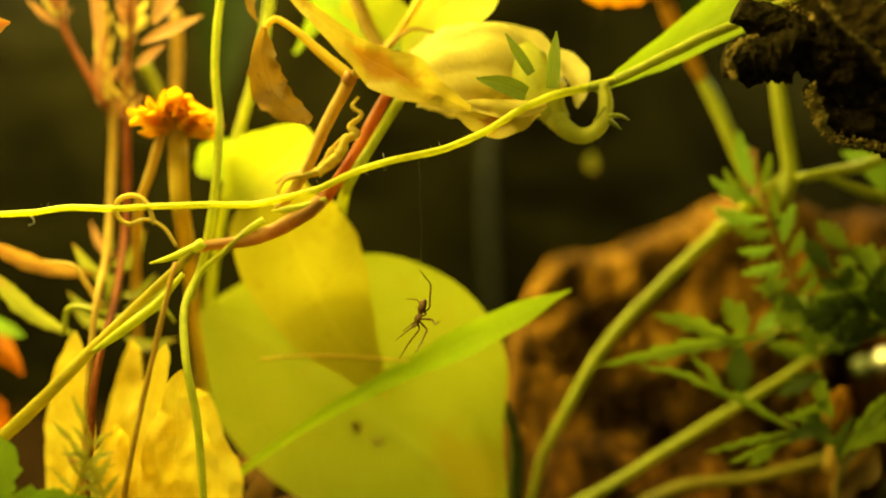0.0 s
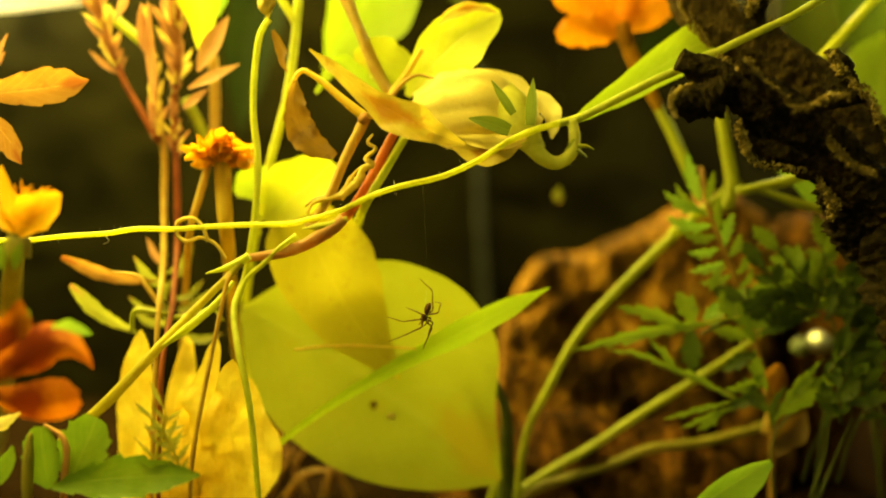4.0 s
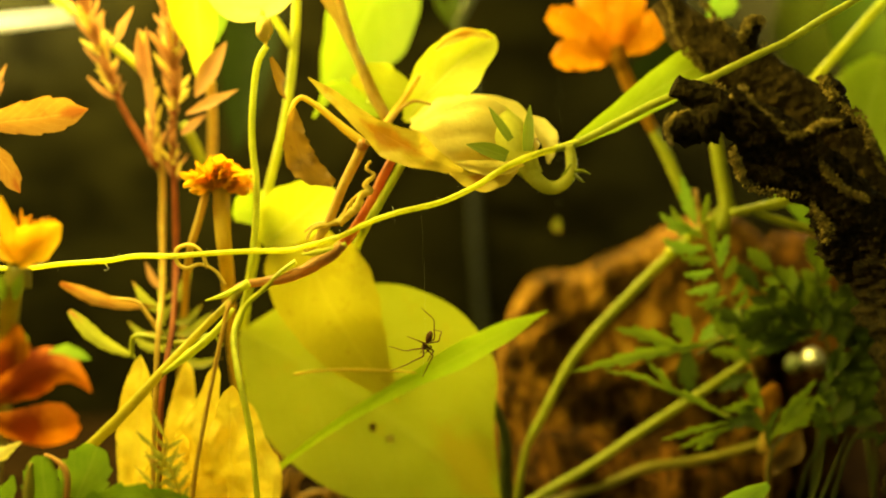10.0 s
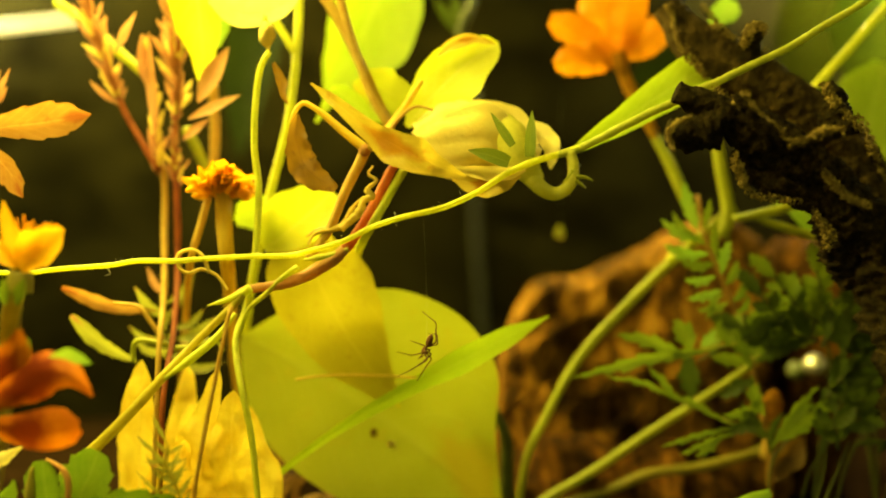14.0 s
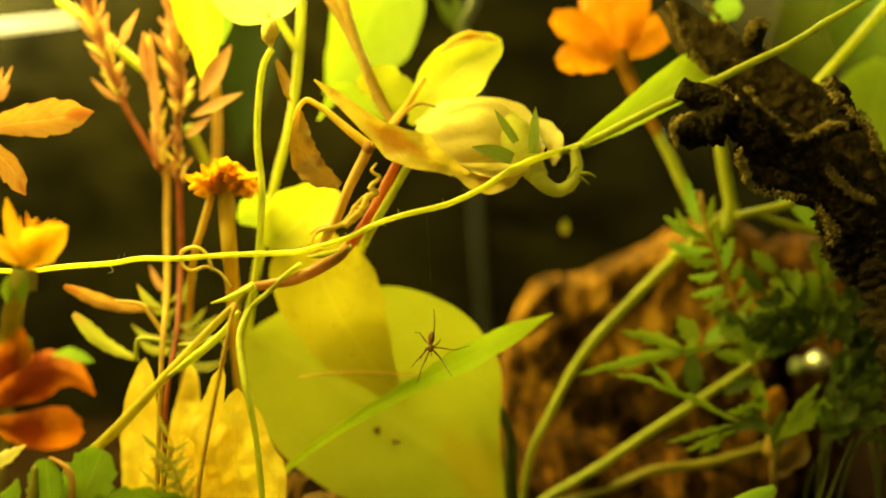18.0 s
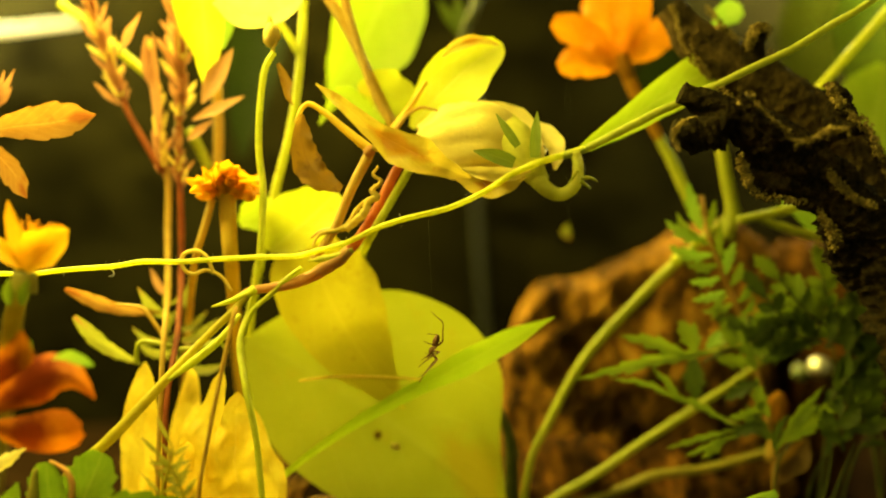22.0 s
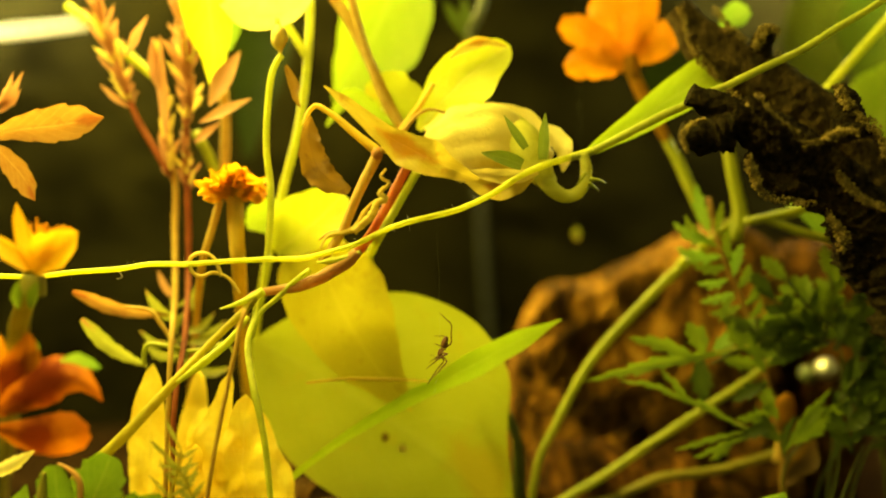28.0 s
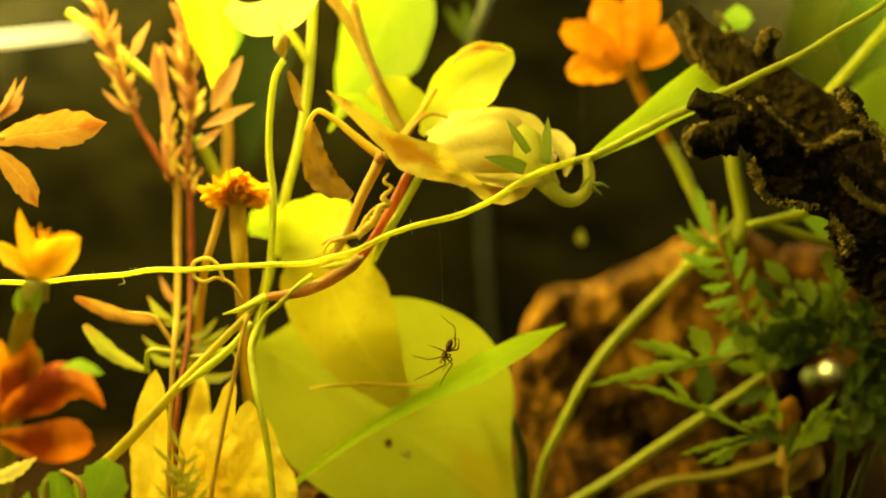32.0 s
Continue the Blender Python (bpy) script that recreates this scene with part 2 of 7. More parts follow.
STEM_Y = plain_mat("yellow_green_stem", (0.50, 0.52, 0.03), (0.68, 0.68, 0.06), 300, 0.5, soft_light=0.5)
STEM_G = plain_mat("green_stem", (0.31, 0.33, 0.015), (0.45, 0.45, 0.03), 260, 0.5, soft_light=0.45)
VINE = plain_mat("yellow_vine_stem", (0.68, 0.68, 0.035), (0.86, 0.85, 0.09), 500, 0.5, soft_light=0.6)
# Same vine, darker: shade by the wood is put into the olive tone.
STEM_V = plain_mat("shaded_vine_stem", (0.34, 0.36, 0.03), (0.50, 0.50, 0.05), 400, 0.6, soft_light=0.4)
STEM_OL = plain_mat("olive_stem", (0.24, 0.20, 0.02), (0.36, 0.30, 0.03), 120, 0.5, soft_light=0.4)
STEM_OL2 = plain_mat("bud_brown", (0.26, 0.14, 0.02), (0.42, 0.24, 0.04), 200, 0.5, soft_light=0.4)
STEM_M = plain_mat("mustard_stem", (0.42, 0.35, 0.02), (0.58, 0.50, 0.035), 200, 0.5, soft_light=0.5)
STEM_H = plain_mat("thick_straw_stalk", (0.46, 0.31, 0.025), (0.66, 0.49, 0.05), 160, 0.6, stretch=(1, 1, 0.15), soft_light=0.45)
STEM_K = plain_mat("tawny_stalk", (0.30, 0.13, 0.010), (0.42, 0.22, 0.016), 160, 0.7, soft_light=0.5, spec=0.0)
# Dull green lowered further, as a stand-in for shade on the stems.
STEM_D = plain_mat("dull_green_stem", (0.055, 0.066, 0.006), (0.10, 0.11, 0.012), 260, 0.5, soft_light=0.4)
STEM_B = plain_mat("straw_stem", (0.44, 0.27, 0.035), (0.60, 0.43, 0.07), 260, 0.6, soft_light=0.45)
STEM_R = plain_mat("red_stem", (0.20, 0.045, 0.01), (0.38, 0.11, 0.02), 200, 0.5, soft_light=0.4)
STEM_T = plain_mat("tan_stalk", (0.66, 0.48, 0.04), (0.76, 0.58, 0.06), 200, 0.6, soft_light=0.5)
STEM_O = plain_mat("red_orange_stem", (0.50, 0.13, 0.02), (0.66, 0.28, 0.05), 200, 0.5, soft_light=0.45)
STEM_P = plain_mat("pinkish_stem", (0.50, 0.24, 0.06), (0.64, 0.38, 0.10), 260, 0.5, soft_light=0.45)
TENDRIL = plain_mat("withered_tendril", (0.54, 0.41, 0.06), (0.78, 0.64, 0.15), 600, 0.7, soft_light=0.5, spec=0.1)
CALYX = plain_mat("downy_calyx", (0.54, 0.53, 0.07), (0.72, 0.69, 0.13), 300, 0.8, soft_light=0.6, spec=0.05)
BARK = plain_mat("driftwood_bark", (0.008, 0.0054, 0.0015), (0.066, 0.044, 0.010), 520, 0.9, bump_d=0.004, bump_s=1.0, detail=12, spec=0.06)
# Lighter than BARK: light reaching the upper branch is put into it.
BARK_LIT = plain_mat("lit_wood", (0.020, 0.0125, 0.0035), (0.13, 0.083, 0.020), 420, 0.85, bump_d=0.002, bump_s=0.8, detail=12, stretch=(1, 1, 0.5), spec=0.06)
# The golden tone of these crumbs imitates light caught on the wood's edges.
BARK_EDGE = plain_mat("edge_lit_bark", (0.04, 0.025, 0.005), (0.42, 0.30, 0.065), 420, 0.9, bump_d=0.001, bump_s=0.8, detail=8, spec=0.06)
STONE = stone_mat("brown_stone", (0.42, 0.21, 0.024), (0.22, 0.098, 0.009))
# Darker, redder copy of STONE; shade near the soil is put into it.
STONE_SHADED = stone_mat("reddish_shaded_stone", (0.24, 0.10, 0.010), (0.10, 0.040, 0.004))
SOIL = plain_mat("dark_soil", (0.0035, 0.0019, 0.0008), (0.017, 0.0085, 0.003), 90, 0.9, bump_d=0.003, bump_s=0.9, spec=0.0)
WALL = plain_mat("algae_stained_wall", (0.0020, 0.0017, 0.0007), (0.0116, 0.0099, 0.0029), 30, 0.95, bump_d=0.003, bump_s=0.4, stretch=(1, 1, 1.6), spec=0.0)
SIDE = plain_mat("dark_side_wall", (0.012, 0.010, 0.006), (0.035, 0.03, 0.018), 14, 0.7, spec=0.03)
TUBE = plain_mat("dull_rubber", (0.007, 0.0075, 0.003), (0.012, 0.0125, 0.005), 120, 0.6)
CHITIN = plain_mat("spider_brown", (0.055, 0.023, 0.008), (0.19, 0.09, 0.026), 1600, 0.5, bump_d=0.0001, spec=0.1)
CHITIN_L = plain_mat("spider_pale", (0.07, 0.030, 0.009), (0.17, 0.085, 0.026), 1600, 0.5, bump_d=0.0001, spec=0.1)
SILK = plain_mat("silk", (0.7, 0.66, 0.5), (0.85, 0.8, 0.65), 600, 0.3)
METAL = plain_mat("hood_paint", (0.04, 0.04, 0.04), (0.07, 0.07, 0.07), 100, 0.5)
GLINT = plain_mat("glint_metal", (0.80, 0.76, 0.62), (0.92, 0.88, 0.74), 90, 0.46, metal=1.0, bump_d=0.0001)

GLINT_D = plain_mat("faint_glint_glass", (0.10, 0.12, 0.04), (0.16, 0.18, 0.07), 90, 0.35, bump_d=0.0002, spec=0.8)


def glow_mat(name, colour, strength):
    m, nt, bsdf, out = nodes_of(name)
    bsdf.inputs["Base Color"].default_value = (0.05, 0.05, 0.04, 1)
    bsdf.inputs["Emission Color"].default_value = (*colour, 1)
    bsdf.inputs["Emission Strength"].default_value = strength
    return m


# Glow of tubes added out of view to light the rear wall.
WALL_GLOW = glow_mat("added_wall_glow", (1.0, 0.91, 0.36), 203.0)
STREAK = glow_mat("streak_glow", (1.0, 0.78, 0.22), 3.2)

# ---- building helpers ----
BASE = {}


def thing(name, base, label, category, group="", kind=""):
    ob = new(name)
    ob.empty_display_size = 0.01
    ob.location = base
    BASE[ob.name] = Vector(base)
    return tagged(ob, label, category, group, kind)


def part(name, geo, material, parent=None, label=""):
    verts, faces = geo[0], geo[1]
    me = bpy.data.meshes.new(name)
    me.from_pydata([tuple(v) for v in verts], [], faces)
    if len(geo) > 2:
        layer = me.uv_layers.new(name="UVMap")
        for loop in me.loops:
            layer.data[loop.index].uv = geo[2][loop.vertex_index]
    me.shade_smooth()
    me.materials.append(material)
    ob = new(name, me)
    if parent is not None:
        ob.parent = parent
        ob.matrix_parent_inverse = Matrix.Translation(-BASE.get(parent.name, Vector((0, 0, 0))))
    if label:
        tagged(ob, label)
    return ob


def spline(pts, n):
    """n + 1 points on a smooth curve through pts, evenly spread by length."""
    p = [Vector(q) for q in pts]
    if len(p) == 2:
        return [p[0].lerp(p[1], i / n) for i in range(n + 1)]
    ext = [p[0] * 2 - p[1]] + p + [p[-1] * 2 - p[-2]]
    dense = []
    for i in range(1, len(ext) - 2):
        a, b, c, d = ext[i - 1:i + 3]
        for k in range(12):
            t = k / 12
            dense.append(0.5 * ((2 * b) + (c - a) * t + (2 * a - 5 * b + 4 * c - d) * t * t + (3 * b - a - 3 * c + d) * t ** 3))
    dense.append(p[-1])
    acc = [0.0]
    for a, b in zip(dense, dense[1:]):
        acc.append(acc[-1] + (b - a).length)
    out, j = [], 0
    for i in range(n + 1):
        s = acc[-1] * i / n
        while j < len(acc) - 2 and acc[j + 1] < s:
            j += 1
        t = (s - acc[j]) / max(acc[j + 1] - acc[j], 1e-9)
        out.append(dense[j].lerp(dense[j + 1], min(max(t, 0), 1)))
    return out


def sample(vals, t):
    if isinstance(vals, (int, float)):
        return vals
    x = t * (len(vals) - 1)
    i = min(int(x), len(vals) - 2)
    f = x - i
    a, b = vals[i], vals[i + 1]
    return a + (b - a) * (f * f * (3 - 2 * f) * 0.5 + f * 0.5)


def tube(pts, radii, n=None, seg=8, rough=0.0, freq=120.0, closed=True):
    """A tapered round stalk along a smooth curve; rough lumps it."""
    n = n or max(6, 5 * (len(pts) - 1))
    c = spline(pts, n)
    verts, faces = [], []
    up = None
    for i, p in enumerate(c):
        t = (c[min(i + 1, n)] - c[max(i - 1, 0)]).normalized()
        if up is None:
            up = t.orthogonal().normalized()
        up = (up - t * up.dot(t)).normalized()
        side = t.cross(up)
        r = sample(radii, i / n)
        for k in range(seg):
            a = 2 * math.pi * k / seg
            way = up * math.cos(a) + side * math.sin(a)
            q = p + way * r
            if rough:
                q = p + way * r * (1 + rough * (noise.fractal(q * freq, 0.8, 2.1, 5) + 0.45 * noise.fractal(q * freq * 6, 0.7, 2.1, 4)))
            verts.append(q)
    for i in range(n):
        for k in range(seg):
            a, b = i * seg + k, i * seg + (k + 1) % seg
            faces.append((a, b, b + seg, a + seg))
    if closed:
        verts += [c[0], c[-1]]
        m = len(verts)
        for k in range(seg):
            faces.append((m - 2, (k + 1) % seg, k))
            faces.append((m - 1, n * seg + k, n * seg + (k + 1) % seg))
    return verts, faces


def sheet(mid, left, right, cup=0.0, lean=0.0, wave=0.0, waves=3, teeth=0.0, nteeth=9, n=20, m=5, face=(0, -1, 0), crinkle=0.0, phase=0.0, curl=0.0):
    """A leaf or petal: a curved midrib with widths to its left and right, cupped, leaning and waved."""
    c = spline(mid, n)
    f0 = Vector(face)
    verts, faces, uvs = [], [], []
    for i, p in enumerate(c):
        t = (c[min(i + 1, n)] - c[max(i - 1, 0)]).normalized()
        s = f0.cross(t)
        s = s.normalized() if s.length > 1e-6 else Vector((1, 0, 0))
        f = t.cross(s).normalized()
        u = i / n
        saw = 1 + teeth * ((u * nteeth) % 1.0 - 0.5)
        for k in range(-m, m + 1):
            e = k / m
            w = sample(left if k < 0 else right, u)
            x = -e if k < 0 else e
            ww = w * x * (saw if abs(k) == m else 1)
            off = cup * w * x * x + lean * e * w + wave * math.sin(u * waves * 6.283 + phase + (1.3 if k < 0 else 0)) * x * x * w + curl * u * u * 0.01
            q = p + s * (ww if k < 0 else -ww) + f * off
            if crinkle:
                q = q + f * (noise.fractal(q * 90, 0.8, 2.0, 3) * crinkle)
            verts.append(q)
            uvs.append((u, 0.5 + 0.5 * e))
    k = 2 * m + 1
    for i in range(n):
        for j in range(2 * m):
            a = i * k + j
            faces.append((a, a + 1, a + 1 + k, a + k))
    return verts, faces, uvs


def smooth(widths, n=40):
    """The widths of a leaf, run through a smooth curve."""
    return [max(v.x, 0.0) for v in spline([Vector((w, i, 0)) for i, w in enumerate(widths)], n)]


def rounded(widths, n=24):
    """The widths of a leaf, drawn in to a round end."""
    return [sample(widths[:-1] + [widths[-2] * 0.9], i / n) * max(1 - (i / n) ** 6, 0.0004) ** 0.5 for i in range(n + 1)]


def lobed(a, b, w, mat_teeth=0.7, lean=0.0, phase=0.0):
    """A narrow leaflet with coarse pointed lobes along both edges."""
    a, b = Vector(a), Vector(b)
    c = a.lerp(b, 0.5) + Vector((0, 0, 0.02 * (b - a).length))
    ws = [w * 0.5 * q for q in (0.25, 0.7, 1.0, 0.95, 0.7, 0.35, 0.02)]
    return sheet([a, c, b], ws, ws, 0.35, lean, 0.15, 2, mat_teeth, 4, 13, 2, phase=phase)


def lance(a, b, w, cup=0.3, lean=0.0, wave=0.0, bend=0.0, n=8, m=2, teeth=0.0, phase=0.0, face=(0, -1, 0), fat=0.45):
    """A small lance-shaped leaf or petal from a to b, w wide at its widest."""
    a, b = Vector(a), Vector(b)
    c = a.lerp(b, 0.5) + Vector((0, 0, bend))
    prof = [0.12, 0.6, 0.95, 1.0, 0.8, 0.45, 0.03] if fat < 0.5 else [0.15, 0.45, 0.75, 0.95, 1.0, 0.85, 0.35]
    ws = [w * 0.5 * q for q in prof]
    return sheet([a, c, b], ws, ws, cup, lean, wave, 2, teeth, 6, n, m, face, phase=phase)


def trumpet(pts, radii, folds=9, deep=0.15, flat=0.6):
    """A wilted funnel flower: a soft tube with pleats that run out from its throat, its rim ragged."""
    n, seg = 30, folds * 8
    c = spline(pts, n)
    verts, faces, uvs = [], [], []
    for i, p in enumerate(c):
        t = (c[min(i + 1, n)] - c[max(i - 1, 0)]).normalized()
        up = (Vector((0, 0, 1)) - t * t.z).normalized()
        side = t.cross(up)
        r, u = sample(radii, i / n), i / n
        for k in range(seg):
            a = 2 * math.pi * k / seg
            fold = abs(math.sin(a * folds / 2 + 0.7 * u)) ** 0.6 - 0.6
            q = 1 + deep * fold * min(1.0, u * 3 + 0.2) + 0.10 * noise.noise(Vector((math.cos(a) * 1.5, math.sin(a) * 1.5, u * 3)))
            ragged = t * (r * 0.22 * noise.noise(Vector((math.cos(a) * 3, math.sin(a) * 3, 4.0))) * max(0.0, u - 0.6) / 0.4)
            v = p + (up * math.cos(a) + side * math.sin(a) * flat) * r * q + ragged
            verts.append(v + up * (0.0007 * noise.fractal(v * 260, 0.8, 2.0, 3)))
            uvs.append((u, k / seg))
    for i in range(n):
        for k in range(seg):
            a, b = i * seg + k, i * seg + (k + 1) % seg
            faces.append((a, b, b + seg, a + seg))
    return verts, faces, uvs


def cut_leaf(pts, w, lobes=4, cut=0.5, cup=0.15, lean=0.0, droop=0.0, blunt=False, face=(0, -1, 0)):
    """A flat leaflet whose edges are cut into pointed lobes that lean towards its tip."""
    n = lobes * 5
    c = spline([Vector(q) for q in pts], n)
    f0 = Vector(face)
    prof = [0.2, 0.45, 0.75, 0.95, 1.0, 0.8, 0.04] if blunt else [0.2, 0.65, 0.95, 1.0, 0.8, 0.5, 0.06]
    verts, faces, uvs = [], [], []
    for i, p in enumerate(c):
        t = (c[min(i + 1, n)] - c[max(i - 1, 0)]).normalized()
        s = f0.cross(t).normalized()
        f = t.cross(s).normalized()
        u = i / n
        half = w * 0.5 * sample(prof, u)
        for k in (-2, -1, 0, 1, 2):
            saw = (u * lobes + (0.4 if k > 0 else 0.0)) % 1.0
            reach = (1 - cut + cut * saw) if abs(k) == 2 else 1.0 - 0.5 * cut
            e = k / 2
            q = p + s * (half * e * reach) + t * (half * abs(e) * cut * saw * 0.9) + f * (half * (cup * e * e + lean * e)) - f * droop * u * u
            verts.append(q)
            uvs.append((u, 0.5 + 0.5 * e))
    for i in range(n):
        for j in range(4):
            a = i * 5 + j
            faces.append((a, a + 1, a + 6, a + 5))
    return verts, faces, uvs


def pinnate(parent, pts, pairs, length, width, mat, stem_mat, rib=0.0006, angle=0.75, shrink=0.55, depth=0.25, lobes=4):
    """A divided leaf: a rib with pairs of flat cut leaflets that shorten towards a larger one at its end."""
    axis = part("leaf_rib", tube(pts, [rib, rib * 0.5], seg=6), stem_mat, parent)
    c = spline(pts, pairs * 2 + 2)
    for i in range(pairs):
        k = 1 + i * 2
        p, t = c[k], (c[k + 1] - c[k - 1]).normalized()
        s = Vector((0, -1, 0)).cross(t).normalized()
        ln = length * (1 - (1 - shrink) * i / max(pairs - 1, 1)) * rnd.uniform(0.85, 1.15)
        for g in (-1, 1):
            d = (t * math.cos(angle) + s * g * math.sin(angle) + Vector((0, rnd.uniform(-depth, depth), 0))).normalized()
            mid = p + d * ln * 0.55 + t * ln * 0.06
            part("leaflet", cut_leaf([p, mid, p + d * ln + t * ln * 0.12], width * rnd.uniform(0.85, 1.2), lobes, 0.55, 0.2, rnd.uniform(-0.35, 0.35)), mat, axis)
    d = (c[-1] - c[-2]).normalized()
    part("leaflet", cut_leaf([c[-2], c[-1] + d * length * 0.3, c[-1] + d * length * 0.8], width * 1.25, lobes + 1, 0.55, 0.2, 0.1), mat, axis)
    return axis


def blob(centre, rx, ry, rz, rough=0.0, freq=40.0, sub=3, turn=None, boxy=1.0):
    bm = bmesh.new()
    bmesh.ops.create_icosphere(bm, subdivisions=sub, radius=1.0)
    verts = []
    for v in bm.verts:
        d = Vector([math.copysign(abs(q) ** boxy, q) for q in v.co])
        r = 1.0
        if rough:
            q = Vector((d.x * rx, d.y * ry, d.z * rz)) + Vector(centre)
            r += rough * noise.fractal(q * freq, 0.9, 2.0, 6)
        p = Vector((d.x * rx, d.y * ry, d.z * rz)) * r
        if turn is not None:
            p = turn @ p
        verts.append(Vector(centre) + p)
    faces = [tuple(v.index for v in f.verts) for f in bm.faces]
    bm.free()
    return verts, faces


def box(x0, y0, z0, x1, y1, z1):
    v = [(x, y, z) for z in (z0, z1) for y in (y0, y1) for x in (x0, x1)]
    return v, [(0, 2, 3, 1), (4, 5, 7, 6), (0, 1, 5, 4), (2, 6, 7, 3), (0, 4, 6, 2), (1, 3, 7, 5)]


def slab(name, geo, material, label, category):
    ob = part(name, geo, material)
    ob.data.shade_flat()
    return tagged(ob, label, category, kind="structure")


rnd = random.Random(7)


def jitter(k):
    return Vector((rnd.uniform(-k, k), rnd.uniform(-k, k), rnd.uniform(-k, k)))


def merge(*geos):
    verts, faces = [], []
    for g in geos:
        o = len(verts)
        verts += list(g[0])
        faces += [tuple(i + o for i in f) for f in g[1]]
    return verts, faces


def frond(parent, pts, stem_r, pairs, length, width, mat, stem_mat, spread=0.9, grow=0.6, tip=True, depth=0.35):
    """A feathered leaf: a thin rib with pairs of narrow leaflets and one at its end."""
    rib = part("leaf_rib", tube(pts, [stem_r, stem_r * 0.5], seg=6), stem_mat, parent)
    c = spline(pts, pairs * 2 + 2)
    for i in range(pairs):
        k = 1 + i * 2
        p, t = c[k], (c[k + 1] - c[k - 1]).normalized()
        s = Vector((0, -1, 0)).cross(t).normalized()
        u = i / max(pairs - 1, 1)
        ln = length * (grow + (1 - grow) * math.sin(math.pi * (0.15 + 0.7 * u))) * rnd.uniform(0.8, 1.15)
        for sg in (-1, 1):
            d = (t * (1.1 - spread * 0.4) + s * sg * spread + Vector((0, rnd.uniform(-depth, depth), rnd.uniform(-0.15, 0.15)))).normalized()
            part("leaflet", lobed(p, p + d * ln, width * rnd.uniform(0.8, 1.2), 0.8, rnd.uniform(-0.6, 0.6), rnd.uniform(0, 6)), mat, rib)
    if tip:
        d = (c[-1] - c[-2]).normalized()
        part("leaflet", lance(c[-2], c[-1] + d * length * 0.8, width * 1.1, 0.3, 0.2, 0.2, 0, teeth=0.25), mat, rib)
    return rib


def scales(parent, pts, count, length, width, mat, open_a=0.5, taper=0.7, name="bract"):
    """Narrow dry bracts that overlap up along an axis."""
    c = spline(pts, count)
    for i in range(count):
        p = c[i]
        t = (c[min(i + 1, count)] - c[max(i - 1, 0)]).normalized()
        a = i * 2.4
        u = t.orthogonal().normalized()
        w = t.cross(u)
        d = (t + (u * math.cos(a) + w * math.sin(a)) * open_a * rnd.uniform(0.6, 1.3)).normalized()
        ln = length * (1 - (1 - taper) * i / count) * rnd.uniform(0.35, 1.35)
        part(name, lance(p, p + d * ln, width * rnd.uniform(0.6, 1.25), 0.9, rnd.uniform(-0.8, 0.8), 0.4, rnd.uniform(-0.0008, 0.0008), n=7, phase=rnd.uniform(0, 6)), BRACT_P if mat is BRACT and rnd.random() < 0.4 else mat, parent)


# ---- the tank ----
slab("ground", box(-0.48, -0.35, -0.05, 0.48, 0.432, -0.031), SOIL, "dark soil floor of the planted tank", "ground")


def soil_bed():
    n, m = 90, 60
    verts, faces = [], []
    for j in range(m + 1):
        for i in range(n + 1):
            x, y = -0.46 + 0.92 * i / n, 0.12 + 0.292 * j / m
            h = 0.006 + 0.009 * noise.fractal(Vector((x * 18, y * 18, 0.3)), 0.9, 2.0, 6) + 0.02 * (y - 0.1)
            if j == 0:
                h = -0.031
            verts.append((x, y, h))
    for j in range(m):
        for i in range(n):
            a = j * (n + 1) + i
            faces.append((a, a + 1, a + n + 2, a + n + 1))
    return verts, faces


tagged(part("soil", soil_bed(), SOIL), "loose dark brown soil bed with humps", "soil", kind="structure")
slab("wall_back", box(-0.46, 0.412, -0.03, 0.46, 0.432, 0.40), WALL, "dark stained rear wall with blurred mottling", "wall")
slab("wall_left", box(-0.48, 0.02, -0.03, -0.46, 0.432, 0.40), SIDE, "dark side wall of the tank", "wall")
slab("wall_right", box(0.46, 0.02, -0.03, 0.48, 0.432, 0.40), SIDE, "dark side wall of the tank", "wall")
slab("ceiling", box(-0.48, 0.10, 0.40, 0.48, 0.432, 0.41), SIDE, "dark lid over the planted tank", "ceiling")

hood = thing("tank_lamp", (-0.1108, 0.2586, 0.3014), "dark lamp hood under the tank lid", "lamp")
part("housing", box(-0.32, 0.15, 0.318, 0.08, 0.41, 0.40), METAL, hood)

# A bright streak at the upper left is built as a self-glowing tube.
strip = thing("glow_tube", (-0.2174, 0.3907, 0.2199), "glowing tube built for a bright streak at the rear rim", "lamp")
part("tube", tube([(-0.2852, 0.3907, 0.2138), (-0.2577, 0.3907, 0.2158), (-0.2232, 0.3907, 0.2187), (-0.1908, 0.3908, 0.2223)], [0.0021, 0.0018, 0.0013], 12, 12), STREAK, strip, "glowing warm tube")
# Two unseen tubes, added above the view to brighten the wall behind.
for pts in ([(-0.2948, 0.3750, 0.2508), (-0.2600, 0.3750, 0.2500), (-0.2100, 0.3751, 0.2495)], [(0.1500, 0.3755, 0.2493), (0.1900, 0.3755, 0.2499), (0.2864, 0.3756, 0.2505)]):
    part("tube", tube(pts, [0.008, 0.008], 10, 12), WALL_GLOW, strip, "added unseen glow tube lighting the wall")

hose = thing("air_hose", (0.0165, 0.3957, 0.0572), "thin dull air hose running down the rear wall", "hose")
part("hose", tube([(0.0121, 0.4048, 0.1903), (0.0122, 0.4051, 0.1306), (0.0146, 0.4053, 0.0859), (0.0170, 0.4054, 0.0531), (0.0177, 0.4056, 0.0085)], 0.0019, 16, 8), TUBE, hose)

